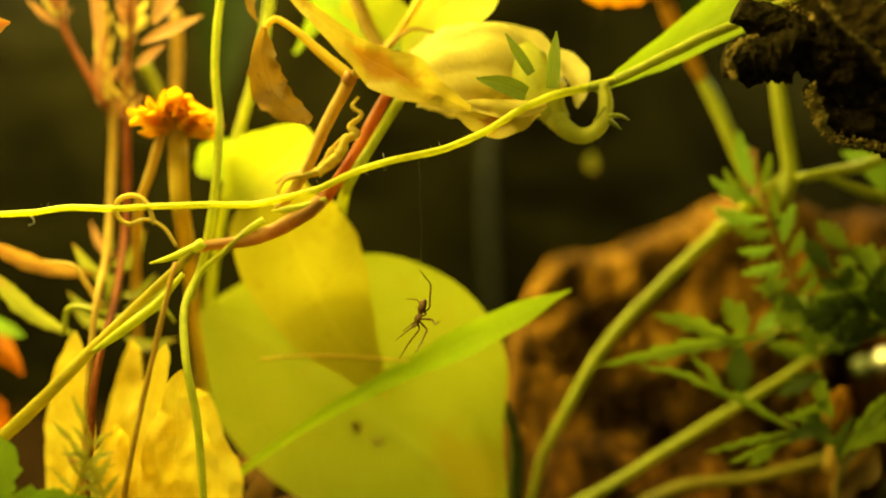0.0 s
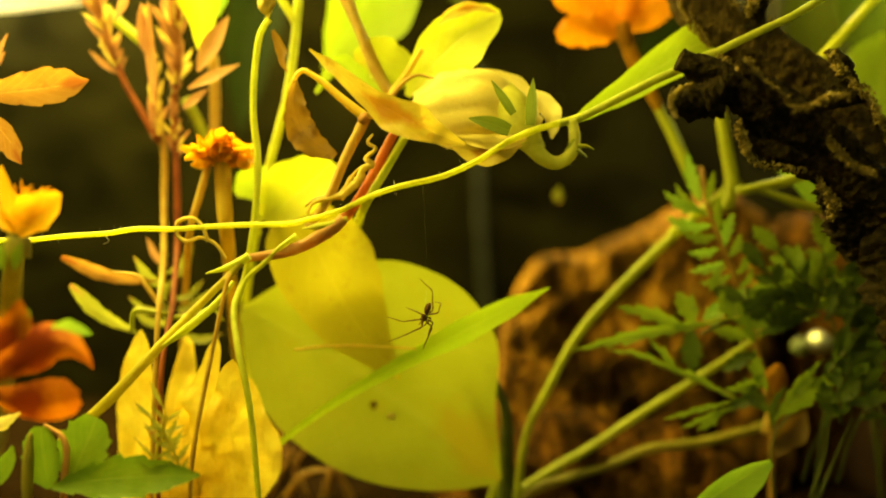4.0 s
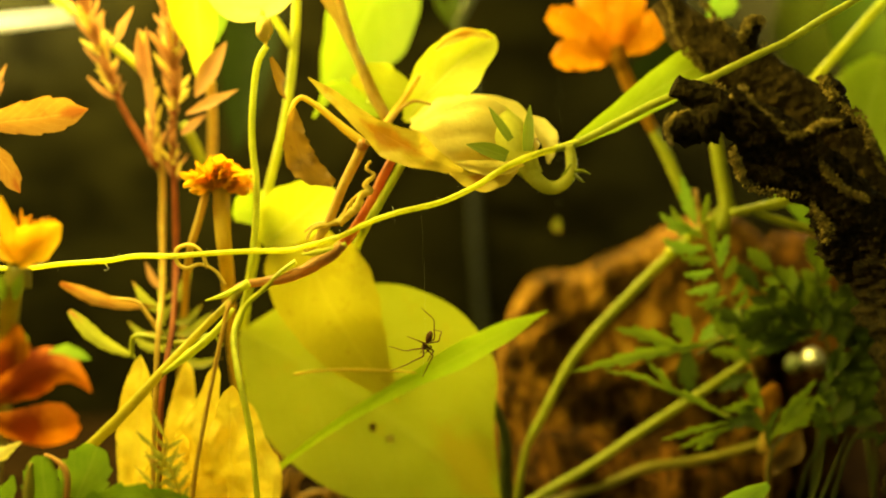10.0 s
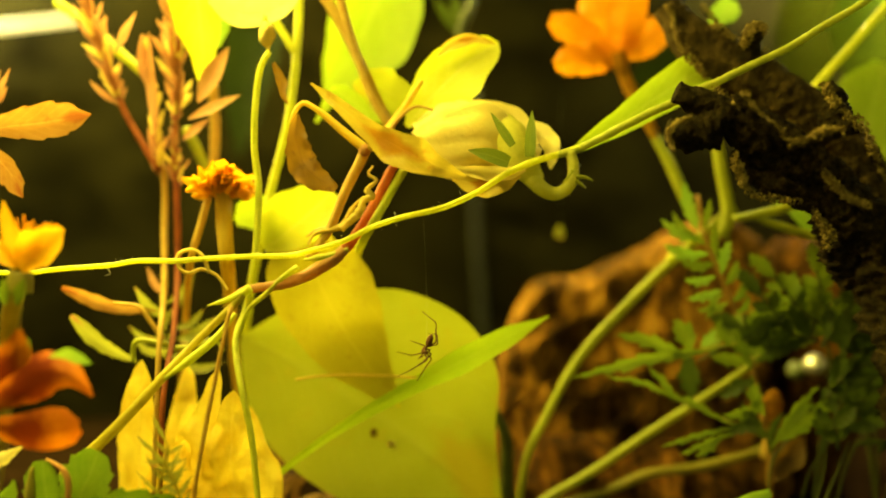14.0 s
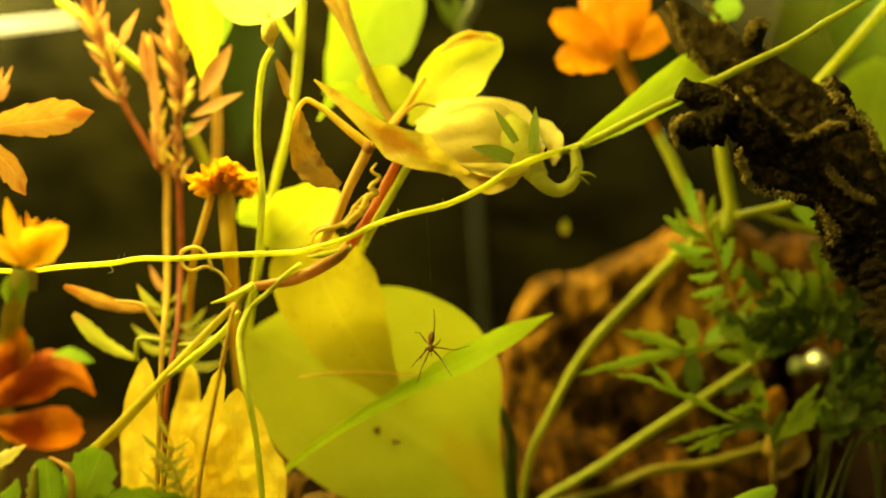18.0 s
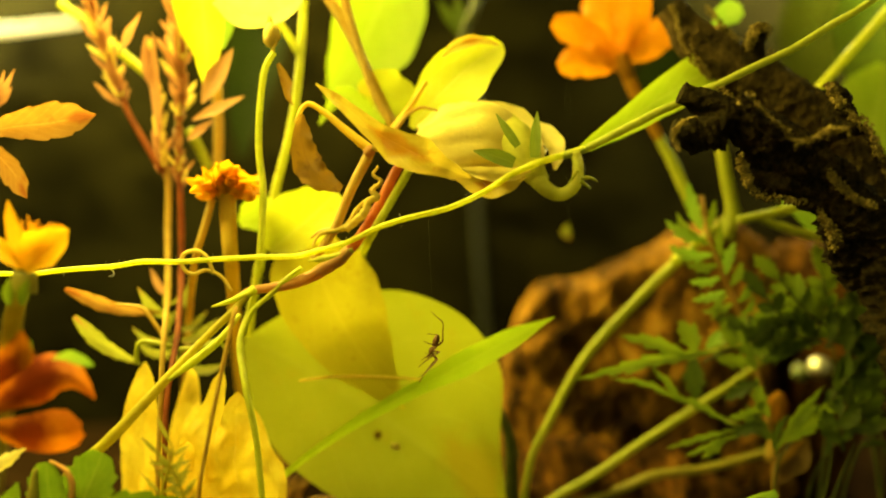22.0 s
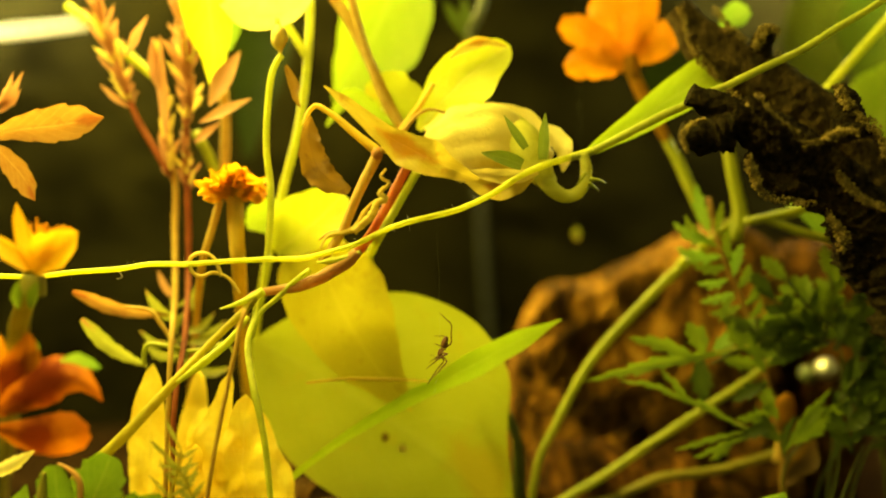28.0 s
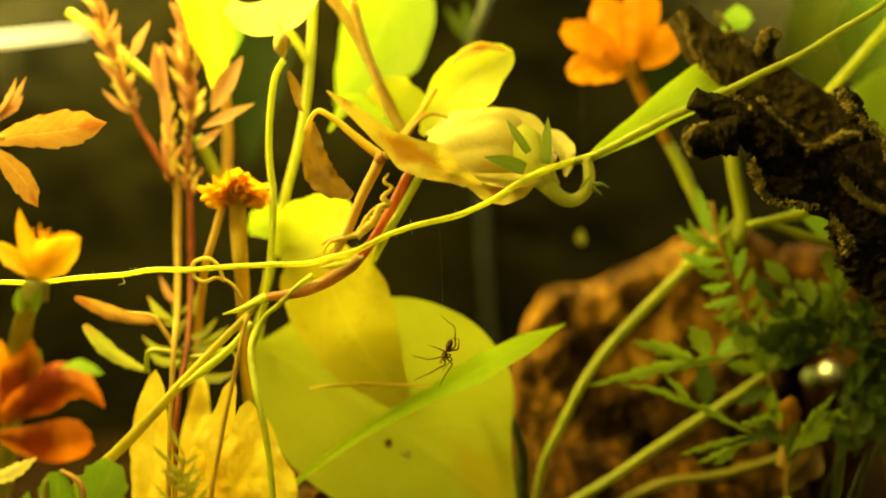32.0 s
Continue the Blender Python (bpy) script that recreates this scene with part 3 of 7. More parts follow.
# Small yellow fleck, drawn as a scrap; the unseen thread only holds it.
fleck = thing("yellow_fleck", (0.0227, 0.1680, 0.1060), "small yellow fleck hung on an added unseen thread", "leaf")
part("scrap", sheet([(0.0228, 0.1680, 0.1076), (0.0224, 0.1680, 0.1060), (0.0230, 0.1680, 0.1044)], [0.00025, 0.00074, 0.00087, 0.00111, 0.00087, 0.00025], [0.00025, 0.00062, 0.00074, 0.00111, 0.00062, 0.00012], 0.3, n=8, m=3, crinkle=0.0006), OLIVE, fleck)
part("thread", tube([(0.0228, 0.1680, 0.1082), (0.0230, 0.1680, 0.1301), (0.0240, 0.1690, 0.3170)], 0.000005, 8, 4), SILK, fleck)

# ---- stones ----
def crag(crest, depth, foot, seed):
    """A broken rock: its crest runs over a few points, its face is split by slanting beds and undercut below."""
    top = spline(crest, 130)
    n, m = 130, 84
    verts, faces = [], []
    for i, p in enumerate(top):
        for j in range(m + 1):
            v = j / m
            if v < 0.7:
                h = v / 0.7
                z = foot + (p.z - foot) * h
                y = p.y - 0.006 * h - 0.022 * (1 - h) ** 0.8
            else:
                a = (v - 0.7) / 0.3
                z = p.z + 0.004 * math.sin(a * math.pi) - (p.z - foot) * 0.6 * max(0.0, a - 0.45)
                y = p.y - 0.006 + depth * a
            q = Vector((p.x, y, z))
            along, across = q.x * 0.77 + q.z * 0.64, q.x * -0.64 + q.z * 0.77
            beds = noise.fractal(Vector((along * 26, across * 120, seed)), 0.8, 2.0, 5)
            lumps = noise.fractal(Vector((q.x * 48, q.y * 48, q.z * 48 + seed)), 0.8, 2.0, 5)
            edge = min(1.0, min(i, n - i) / 14)
            grit = noise.fractal(q * 260, 0.9, 2.1, 4)
            verts.append(q + Vector((0.0015 * lumps, -0.0022 * beds - 0.0032 * lumps - 0.0011 * grit + 0.02 * (1 - edge) ** 2, 0.0010 * beds + 0.0014 * lumps)))
    for i in range(n):
        for j in range(m):
            a = i * (m + 1) + j
            faces.append((a, a + m + 1, a + m + 2, a + 1))
    return verts, faces


tagged(part("stone", crag([(0.0145, 0.2904, 0.0338), (0.0186, 0.2903, 0.0604), (0.0255, 0.2902, 0.0783), (0.0314, 0.2902, 0.0864), (0.0408, 0.2902, 0.0894), (0.0515, 0.2902, 0.0907), (0.0600, 0.2902, 0.0954), (0.0749, 0.2902, 0.1010), (0.0847, 0.2902, 0.1073), (0.0941, 0.2902, 0.1104), (0.1069, 0.2902, 0.1112), (0.1164, 0.2902, 0.1035), (0.1207, 0.2903, 0.0818)], 0.04, -0.02, 1.7), STONE), "large split golden-brown stone behind a big leaf", "stone")
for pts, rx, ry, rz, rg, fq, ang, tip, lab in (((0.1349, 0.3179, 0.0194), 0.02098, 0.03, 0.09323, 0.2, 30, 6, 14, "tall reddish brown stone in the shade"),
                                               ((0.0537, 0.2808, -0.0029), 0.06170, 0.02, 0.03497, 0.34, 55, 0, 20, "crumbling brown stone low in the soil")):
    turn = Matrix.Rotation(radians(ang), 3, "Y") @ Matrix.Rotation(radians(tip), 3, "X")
    tagged(part("stone", blob(pts, rx, ry, rz, rg, fq, 5, turn, 0.72), STONE_SHADED), lab, "stone")

# ---- trailing vine with a faded flower ----
vine = thing("trailing_vine", (0.1220, 0.2204, 0.1772), "yellow-green trailing vine with one faded pale flower", "vine")
main = part("stem", tube([(-0.1447, 0.2125, 0.0964), (-0.1354, 0.2125, 0.0961), (-0.1260, 0.2125, 0.0960), (-0.1198, 0.2125, 0.0958), (-0.1088, 0.2126, 0.0971), (-0.0963, 0.2126, 0.0980), (-0.0878, 0.2126, 0.0993), (-0.0776, 0.2126, 0.0993), (-0.0667, 0.2126, 0.1001), (-0.0558, 0.2126, 0.1006), (-0.0456, 0.2126, 0.1009), (-0.0386, 0.2126, 0.1025), (-0.0308, 0.2126, 0.1048), (-0.0230, 0.2126, 0.1086), (-0.0152, 0.2126, 0.1112), (-0.0058, 0.2126, 0.1134), (-0.0011, 0.2126, 0.1149), (0.0067, 0.2126, 0.1186), (0.0145, 0.2126, 0.1236), (0.0215, 0.2126, 0.1267), (0.0291, 0.2166, 0.1293), (0.0355, 0.2166, 0.1312)],
                         [0.00067, 0.00069, 0.00075, 0.00078, 0.00084, 0.00103], 200, 10, 0.10, 900), VINE, vine)
part("stem", tube([(0.0283, 0.2166, 0.1290), (0.0355, 0.2166, 0.1312), (0.0466, 0.2165, 0.1368), (0.0561, 0.2165, 0.1416), (0.0617, 0.2165, 0.1440), (0.0689, 0.2165, 0.1476), (0.0736, 0.2165, 0.1496), (0.0832, 0.2165, 0.1543), (0.0943, 0.2165, 0.1596), (0.1038, 0.2164, 0.1655), (0.1134, 0.2164, 0.1711), (0.1261, 0.2164, 0.1798)],
     [0.00101, 0.00119, 0.00112, 0.00103, 0.00097], 100, 10, 0.12, 900), STEM_V, vine, "thicker olive-green stem, darkened for shade by the wood")
stalk = part("flower_stalk", tube([(0.0328, 0.2166, 0.1303), (0.0335, 0.2166, 0.1258), (0.0330, 0.2166, 0.1218), (0.0306, 0.2167, 0.1190), (0.0272, 0.2167, 0.1184), (0.0239, 0.2166, 0.1204), (0.0215, 0.2186, 0.1241)], [0.00144, 0.00160, 0.00175, 0.00191, 0.00223, 0.00287], 30, 12, 0.05, 700), CALYX, vine, "curved hairy green stalk")
part("calyx", tube([(0.0234, 0.2186, 0.1216), (0.0210, 0.2186, 0.1251), (0.0187, 0.2196, 0.1294), (0.0163, 0.2215, 0.1343), (0.0140, 0.2245, 0.1391), (0.0126, 0.2275, 0.1426)], [0.00274, 0.00402, 0.00515, 0.00531, 0.00419, 0.00193], 30, 18, 0.06, 400), CALYX, vine, "downy pale green calyx")
for pts, wd, mt in (([(0.0208, 0.2130, 0.1282), (0.0210, 0.2120, 0.1346), (0.0215, 0.2125, 0.1410)], 0.00155, CALYX_LEAF), ([(0.0150, 0.2116, 0.1265), (0.0100, 0.2110, 0.1283), (0.0038, 0.2115, 0.1299)], 0.00201, CALYX_LEAF),
                    ([(0.0161, 0.2126, 0.1313), (0.0129, 0.2120, 0.1359), (0.0101, 0.2125, 0.1404)], 0.00124, CALYX_LEAF)):
    part("sepal", sheet(pts, [wd * q for q in (0.8, 1.0, 1.0, 0.85, 0.5, 0.08)], [wd * q for q in (0.8, 1.0, 1.0, 0.85, 0.5, 0.08)], 0.35, n=14, m=3), mt, vine)
part("petal", trumpet([(0.0237, 0.2235, 0.1280), (0.0167, 0.2235, 0.1316), (0.0076, 0.2235, 0.1346), (-0.0014, 0.2235, 0.1343), (-0.0108, 0.2235, 0.1323)], [0.00428, 0.00823, 0.01119, 0.01020, 0.00658], 8, 0.14, 0.55), PALE, vine, "wilted pale yellow trumpet of pleated petals")
part("petal", sheet([(0.0077, 0.2245, 0.1450), (0.0148, 0.2245, 0.1424), (0.0206, 0.2245, 0.1380), (0.0242, 0.2245, 0.1331)], [0.00132, 0.00265, 0.00331, 0.00265, 0.00083], [0.00231, 0.00463, 0.00496, 0.00331, 0.00083], 0.5, 0.3, 0.3, 2, n=24, m=6, crinkle=0.0014), PALE, vine, "pale yellow petal above the calyx")
part("petal", sheet([(0.0223, 0.2225, 0.1393), (0.0259, 0.2225, 0.1354), (0.0280, 0.2225, 0.1311), (0.0278, 0.2225, 0.1259)], [0.00099, 0.00298, 0.00331, 0.00231, 0.00050], [0.00066, 0.00215, 0.00281, 0.00231, 0.00050], 0.6, 0.3, 0.3, 2, n=24, m=6, crinkle=0.0018), PALE, vine, "crumpled pale yellow petal")
part("petal", sheet([(0.0199, 0.2150, 0.1251), (0.0136, 0.2150, 0.1238), (0.0073, 0.2150, 0.1241), (0.0006, 0.2150, 0.1254)], [0.00079, 0.00206, 0.00222, 0.00174, 0.00032], [0.00079, 0.00158, 0.00190, 0.00142, 0.00032], 0.6, 0.3, 0.3, 3, n=22, m=6, crinkle=0.0010), PALE, vine, "curled lower lip of the flower")
part("petal", sheet([(0.0184, 0.2160, 0.1236), (0.0129, 0.2160, 0.1217), (0.0073, 0.2160, 0.1211), (-0.0006, 0.2160, 0.1226)], [0.00079, 0.00317, 0.00412, 0.00317, 0.00063], [0.00063, 0.00222, 0.00285, 0.00190, 0.00032], 0.3, -0.1, 0.15, 3, n=22, m=6, crinkle=0.0010), OCH, vine, "golden lower petal")
for pts in ([(0.0340, 0.2156, 0.1228), (0.0366, 0.2156, 0.1229), (0.0388, 0.2156, 0.1219)], [(0.0340, 0.2156, 0.1219), (0.0359, 0.2156, 0.1206), (0.0369, 0.2157, 0.1197)], [(0.0334, 0.2156, 0.1247), (0.0318, 0.2156, 0.1228), (0.0306, 0.2156, 0.1213)]):
    part("stipule", tube(pts, [0.00079, 0.00047, 0.00016], 8, 6), STEM_G, vine)
part("leaf", sheet([(0.0317, 0.2200, 0.1292), (0.0422, 0.2240, 0.1360), (0.0493, 0.2260, 0.1403), (0.0581, 0.2280, 0.1464), (0.0671, 0.2300, 0.1522), (0.0782, 0.2320, 0.1591)], [0.00034, 0.00218, 0.00353, 0.00470, 0.00571, 0.00638, 0.00470], [0.00034, 0.00218, 0.00353, 0.00470, 0.00571, 0.00638, 0.00470], 0.35, 0.0, n=28, m=8), FRESH, vine, "bright green pointed leaf folded along its rib")


def fuzz(parent, pts, radius, count, length, mat):
    """Fine hairs standing off a stalk, joined as one part."""
    c = spline(pts, 80)
    verts, faces = [], []
    for i in range(count):
        k = rnd.randrange(80)
        t = (c[k + 1] - c[k]).normalized()
        u = t.orthogonal().normalized()
        a = rnd.uniform(0, 6.283)
        d = u * math.cos(a) + t.cross(u) * math.sin(a)
        p = c[k].lerp(c[k + 1], rnd.random()) + d * radius * 0.9
        e = p + (d + jitter(0.5)) * length * rnd.uniform(0.5, 1.2)
        w = t * 0.00003
        o = len(verts)
        verts += [p - w, p + w, e]
        faces.append((o, o + 1, o + 2))
    return tagged(part("hairs", (verts, faces), mat, parent), "fine pale hairs", kind="stuff")


fuzz(vine, [(-0.1260, 0.2125, 0.0960), (-0.1088, 0.2126, 0.0971), (-0.0878, 0.2126, 0.0993), (-0.0558, 0.2126, 0.1006), (-0.0386, 0.2126, 0.1025), (-0.0230, 0.2126, 0.1086), (-0.0058, 0.2126, 0.1134), (0.0145, 0.2126, 0.1236), (0.0291, 0.2166, 0.1293), (0.0466, 0.2165, 0.1368), (0.0617, 0.2165, 0.1440)], 0.00078, 260, 0.0009, SILK)
fuzz(vine, [(0.0328, 0.2166, 0.1303), (0.0335, 0.2166, 0.1258), (0.0330, 0.2166, 0.1218), (0.0306, 0.2167, 0.1190), (0.0272, 0.2167, 0.1184), (0.0239, 0.2166, 0.1204), (0.0215, 0.2186, 0.1241)], 0.0018, 260, 0.0007, SILK)
for p0, p1, p2 in ([(-0.0969, 0.2131, 0.0977), (-0.0956, 0.2131, 0.0958), (-0.0972, 0.2131, 0.0952)], [(-0.0167, 0.2121, 0.1111), (-0.0164, 0.2121, 0.1118), (-0.0166, 0.2121, 0.1128)]):
    part("hair", tube([p0, p1, p2], [0.00012, 0.00006], 6, 4), SILK, vine)

# ---- knotted red-stemmed climber ----
knot = thing("climber", (-0.1025, 0.2010, 0.0338), "knotted red and straw stems carrying yellowing leaves", "climber")
part("stem", tube([(-0.0153, 0.2189, 0.1296), (-0.0180, 0.2189, 0.1251), (-0.0237, 0.2190, 0.1138), (-0.0285, 0.2190, 0.1061), (-0.0327, 0.2191, 0.1012), (-0.0357, 0.2191, 0.0990)], [0.00128, 0.00143, 0.00143, 0.00160], 40, 10, 0.08, 400), STEM_O, knot, "orange-red stem")
part("stem", tube([(-0.0310, 0.2165, 0.1026), (-0.0336, 0.2165, 0.1000), (-0.0370, 0.2165, 0.0980), (-0.0424, 0.2165, 0.0949), (-0.0488, 0.2165, 0.0927), (-0.0584, 0.2165, 0.0912), (-0.0616, 0.2165, 0.0895)], [0.00160, 0.00192, 0.00160, 0.00128, 0.00111], 40, 10, 0.10, 400), STEM_P, knot, "pinkish brown stem")
part("stem", tube([(-0.0136, 0.2185, 0.1266), (-0.0187, 0.2186, 0.1178), (-0.0251, 0.2186, 0.1066), (-0.0305, 0.2407, 0.1009), (-0.0330, 0.2472, 0.0964)], 0.00126, 30, 8, 0.05, 400), STEM_Y, knot)
part("stem", tube([(-0.0251, 0.2168, 0.1309), (-0.0267, 0.2168, 0.1272), (-0.0307, 0.2168, 0.1193), (-0.0346, 0.2169, 0.1097), (-0.0390, 0.2169, 0.1026), (-0.0413, 0.2170, 0.1001)], [0.00160, 0.00143, 0.00128, 0.00111], 30, 8, 0.06, 400), STEM_B, knot)
part("node", blob((-0.0253, 0.2158, 0.1305), 0.00180, 0.00175, 0.00191, 0.15, 500, 2), STEM_P, knot)
part("stem", tube([(-0.0250, 0.2158, 0.1308), (-0.0313, 0.2157, 0.1358), (-0.0369, 0.2157, 0.1406), (-0.0406, 0.2157, 0.1431), (-0.0427, 0.2156, 0.1438), (-0.0447, 0.2157, 0.1418), (-0.0459, 0.2157, 0.1382)], [0.00143, 0.00111, 0.00079, 0.00064], 30, 8, 0.05, 500), STEM_T, knot)
part("stem", tube([(-0.0417, 0.2301, 0.1822), (-0.0349, 0.2301, 0.1721), (-0.0281, 0.2303, 0.1585), (-0.0227, 0.2303, 0.1467), (-0.0196, 0.2304, 0.1396), (-0.0230, 0.2125, 0.1309)], [0.00166, 0.00149, 0.00130], 36, 8, 0.05, 400), STEM_B, knot)
part("stem", tube([(-0.0346, 0.2281, 0.1798), (-0.0304, 0.2282, 0.1647), (-0.0245, 0.2283, 0.1488), (-0.0195, 0.2284, 0.1396)], 0.00133, 24, 8, 0.04, 400), STEM_B, knot)
part("stem", tube([(-0.0097, 0.2253, 0.1523), (-0.0143, 0.2254, 0.1449), (-0.0193, 0.2254, 0.1384), (-0.0218, 0.2125, 0.1322)], [0.00081, 0.00113, 0.00127], 20, 8, 0.04, 400), STEM_T, knot)
part("stem", tube([(-0.0060, 0.2224, 0.1431), (-0.0109, 0.2224, 0.1441), (-0.0150, 0.2224, 0.1418), (-0.0184, 0.2224, 0.1376)], [0.00032, 0.00049, 0.00065], 20, 6), STEM_B, knot)
part("stem", tube([(-0.0575, 0.2087, 0.0902), (-0.0616, 0.2087, 0.0859), (-0.0701, 0.2078, 0.0772), (-0.0763, 0.2058, 0.0702), (-0.0896, 0.2029, 0.0552), (-0.0989, 0.2029, 0.0466), (-0.1035, 0.2030, 0.0425)], [0.00100, 0.00105, 0.00130, 0.00150, 0.00140], 50, 10, 0.05, 300), STEM_M, knot, "thick mustard stem running down to the soil")
part("stem", tube([(-0.0555, 0.2087, 0.0920), (-0.0578, 0.2087, 0.0905), (-0.0630, 0.2087, 0.0884), (-0.0672, 0.2087, 0.0872)], [0.00120, 0.00105, 0.00065, 0.00023], 16, 8, 0.05, 400), STEM_Y, knot)
part("stem", tube([(-0.0590, 0.2068, 0.0852), (-0.0640, 0.2055, 0.0786), (-0.0700, 0.2048, 0.0735), (-0.0772, 0.2045, 0.0680)], [0.00061, 0.00105, 0.00120, 0.00060], 24, 8), STEM_Y, knot)
part("stem", tube([(-0.0441, 0.2157, 0.0977), (-0.0486, 0.2157, 0.0943), (-0.0533, 0.2157, 0.0898), (-0.0581, 0.2157, 0.0854), (-0.0604, 0.2158, 0.0787)], [0.00079, 0.00063], 20, 8), STEM_Y, knot)
part("stem", tube([(-0.0418, 0.2169, 0.1061), (-0.0394, 0.2169, 0.1076), (-0.0346, 0.2169, 0.1085), (-0.0311, 0.2169, 0.1093), (-0.0267, 0.2169, 0.1122)], [0.00024, 0.00096, 0.00096, 0.00064], 24, 8, 0.1, 400), STEM_B, knot)
part("stem", tube([(-0.0424, 0.2160, 0.0997), (-0.0392, 0.2160, 0.1001), (-0.0345, 0.2160, 0.1009), (-0.0298, 0.2160, 0.1026)], [0.00024, 0.00095, 0.00095, 0.00079], 18, 8, 0.1, 400), STEM_Y, knot)
part("tendril", tube([(-0.0226, 0.2137, 0.1258), (-0.0240, 0.2137, 0.1237), (-0.0219, 0.2137, 0.1217), (-0.0244, 0.2138, 0.1191), (-0.0226, 0.2138, 0.1174), (-0.0251, 0.2138, 0.1164), (-0.0264, 0.2138, 0.1132), (-0.0295, 0.2138, 0.1101), (-0.0316, 0.2138, 0.1081)], [0.00039, 0.00063, 0.00094, 0.00126, 0.00110], 46, 6, 0.35, 900), TENDRIL, knot, "withered twisted tendril")
part("tendril", tube([(-0.0266, 0.2159, 0.1165), (-0.0289, 0.2159, 0.1139), (-0.0305, 0.2159, 0.1108), (-0.0332, 0.2159, 0.1085), (-0.0392, 0.2159, 0.1070), (-0.0411, 0.2159, 0.1038)], [0.00052, 0.00088, 0.00067, 0.00046], 36, 6, 0.35, 900), TENDRIL, knot, "withered twisted tendril")
part("tendril", tube([(-0.0679, 0.2126, 0.0959), (-0.0698, 0.2126, 0.1006), (-0.0729, 0.2126, 0.1024), (-0.0764, 0.2126, 0.1012), (-0.0764, 0.2126, 0.0977), (-0.0737, 0.2126, 0.0959), (-0.0701, 0.2126, 0.0970), (-0.0659, 0.2126, 0.0953), (-0.0629, 0.2127, 0.0912)], [0.00062, 0.00055, 0.00047], 46, 6), TENDRIL, knot, "curled straw-coloured tendril")
part("dry_leaf", sheet([(-0.0422, 0.2064, 0.1388), (-0.0428, 0.2064, 0.1328), (-0.0410, 0.2065, 0.1264), (-0.0373, 0.2065, 0.1221), (-0.0318, 0.2065, 0.1188)], [0.0006, 0.0030, 0.0038, 0.0036, 0.0027, 0.0011], [0.0006, 0.0018, 0.0030, 0.0042, 0.0036, 0.0012], 0.7, 0.5, 0.45, 3, 0.2, 7, 30, 6, crinkle=0.002), DRY, knot, "hanging brown dry leaf")
part("leaf", sheet([(-0.0385, 0.2043, 0.1470), (-0.0310, 0.2044, 0.1410), (-0.0238, 0.2044, 0.1353), (-0.0163, 0.2045, 0.1307), (-0.0087, 0.2045, 0.1265), (-0.0018, 0.2046, 0.1235), (0.0027, 0.2046, 0.1220)], [0.0002, 0.0015, 0.0020, 0.0023, 0.0033, 0.0045, 0.0024, 0.0005], [0.0003, 0.0014, 0.0021, 0.0033, 0.0057, 0.0048, 0.0027, 0.0005], 0.55, -0.35, 0.22, 3, n=44, m=9, crinkle=0.0022), OCH, knot, "long yellow leaf browning at its centre")
part("leaf", sheet([(-0.0141, 0.2284, 0.1392), (-0.0077, 0.2284, 0.1471), (0.0023, 0.2283, 0.1567), (0.0131, 0.2283, 0.1644)], rounded([0.0010, 0.0057, 0.0087, 0.0094, 0.0077, 0.0027]), rounded([0.0010, 0.0057, 0.0094, 0.0101, 0.0074, 0.0020]), 0.25, 0.3, 0.1, 2, n=26, m=7, crinkle=0.001), YEL, knot, "bright yellow rounded leaf")
part("folded_edge", sheet([(-0.0050, 0.2263, 0.1599), (-0.0010, 0.2263, 0.1632), (0.0056, 0.2263, 0.1649), (0.0119, 0.2263, 0.1632)], [0.0003, 0.0013, 0.0015, 0.0010, 0.0003], [0.0007, 0.0023, 0.0023, 0.0013, 0.0003], 0.7, 0, 0.2, 2, n=16, m=4, crinkle=0.001), OCH, knot, "folded browning leaf edge")
part("leaf", sheet([(-0.0109, 0.2343, 0.1496), (-0.0182, 0.2343, 0.1501), (-0.0251, 0.2343, 0.1526), (-0.0306, 0.2343, 0.1523)], [0.0017, 0.0059, 0.0076, 0.0059, 0.0014], [0.0007, 0.0045, 0.0062, 0.0045, 0.0014], 0.4, 0.4, 0.2, 2, n=20, m=6, crinkle=0.001), BIG, knot, "yellow leaf folded along its rib")
part("leaf", sheet([(-0.0111, 0.2403, 0.1505), (-0.0203, 0.2404, 0.1451), (-0.0292, 0.2403, 0.1469), (-0.0362, 0.2403, 0.1522), (-0.0433, 0.2403, 0.1425)], [0.0011, 0.0028, 0.0032, 0.0025, 0.0005], [0.0011, 0.0032, 0.0032, 0.0021, 0.0005], 0.3, n=18, m=4), FRESH, knot)
part("leaf", sheet([(-0.0573, 0.2326, 0.1026), (-0.0496, 0.2326, 0.1086), (-0.0419, 0.2325, 0.1154), (-0.0368, 0.2325, 0.1206)], [0.0024, 0.0106, 0.0109, 0.0085, 0.0038], [0.0014, 0.0058, 0.0079, 0.0079, 0.0027], 0.25, 0.2, 0.1, 2, n=22, m=6), YEL, knot, "bright yellow leaf in full light")
part("leaf", sheet([(-0.0525, 0.2406, 0.1098), (-0.0574, 0.2405, 0.1124), (-0.0631, 0.2405, 0.1136), (-0.0684, 0.2405, 0.1112)], [0.0014, 0.0046, 0.0049, 0.0046, 0.0014], [0.0014, 0.0053, 0.0064, 0.0049, 0.0014], 0.3, 0.2, 0.1, n=18, m=5), FRESH, knot)

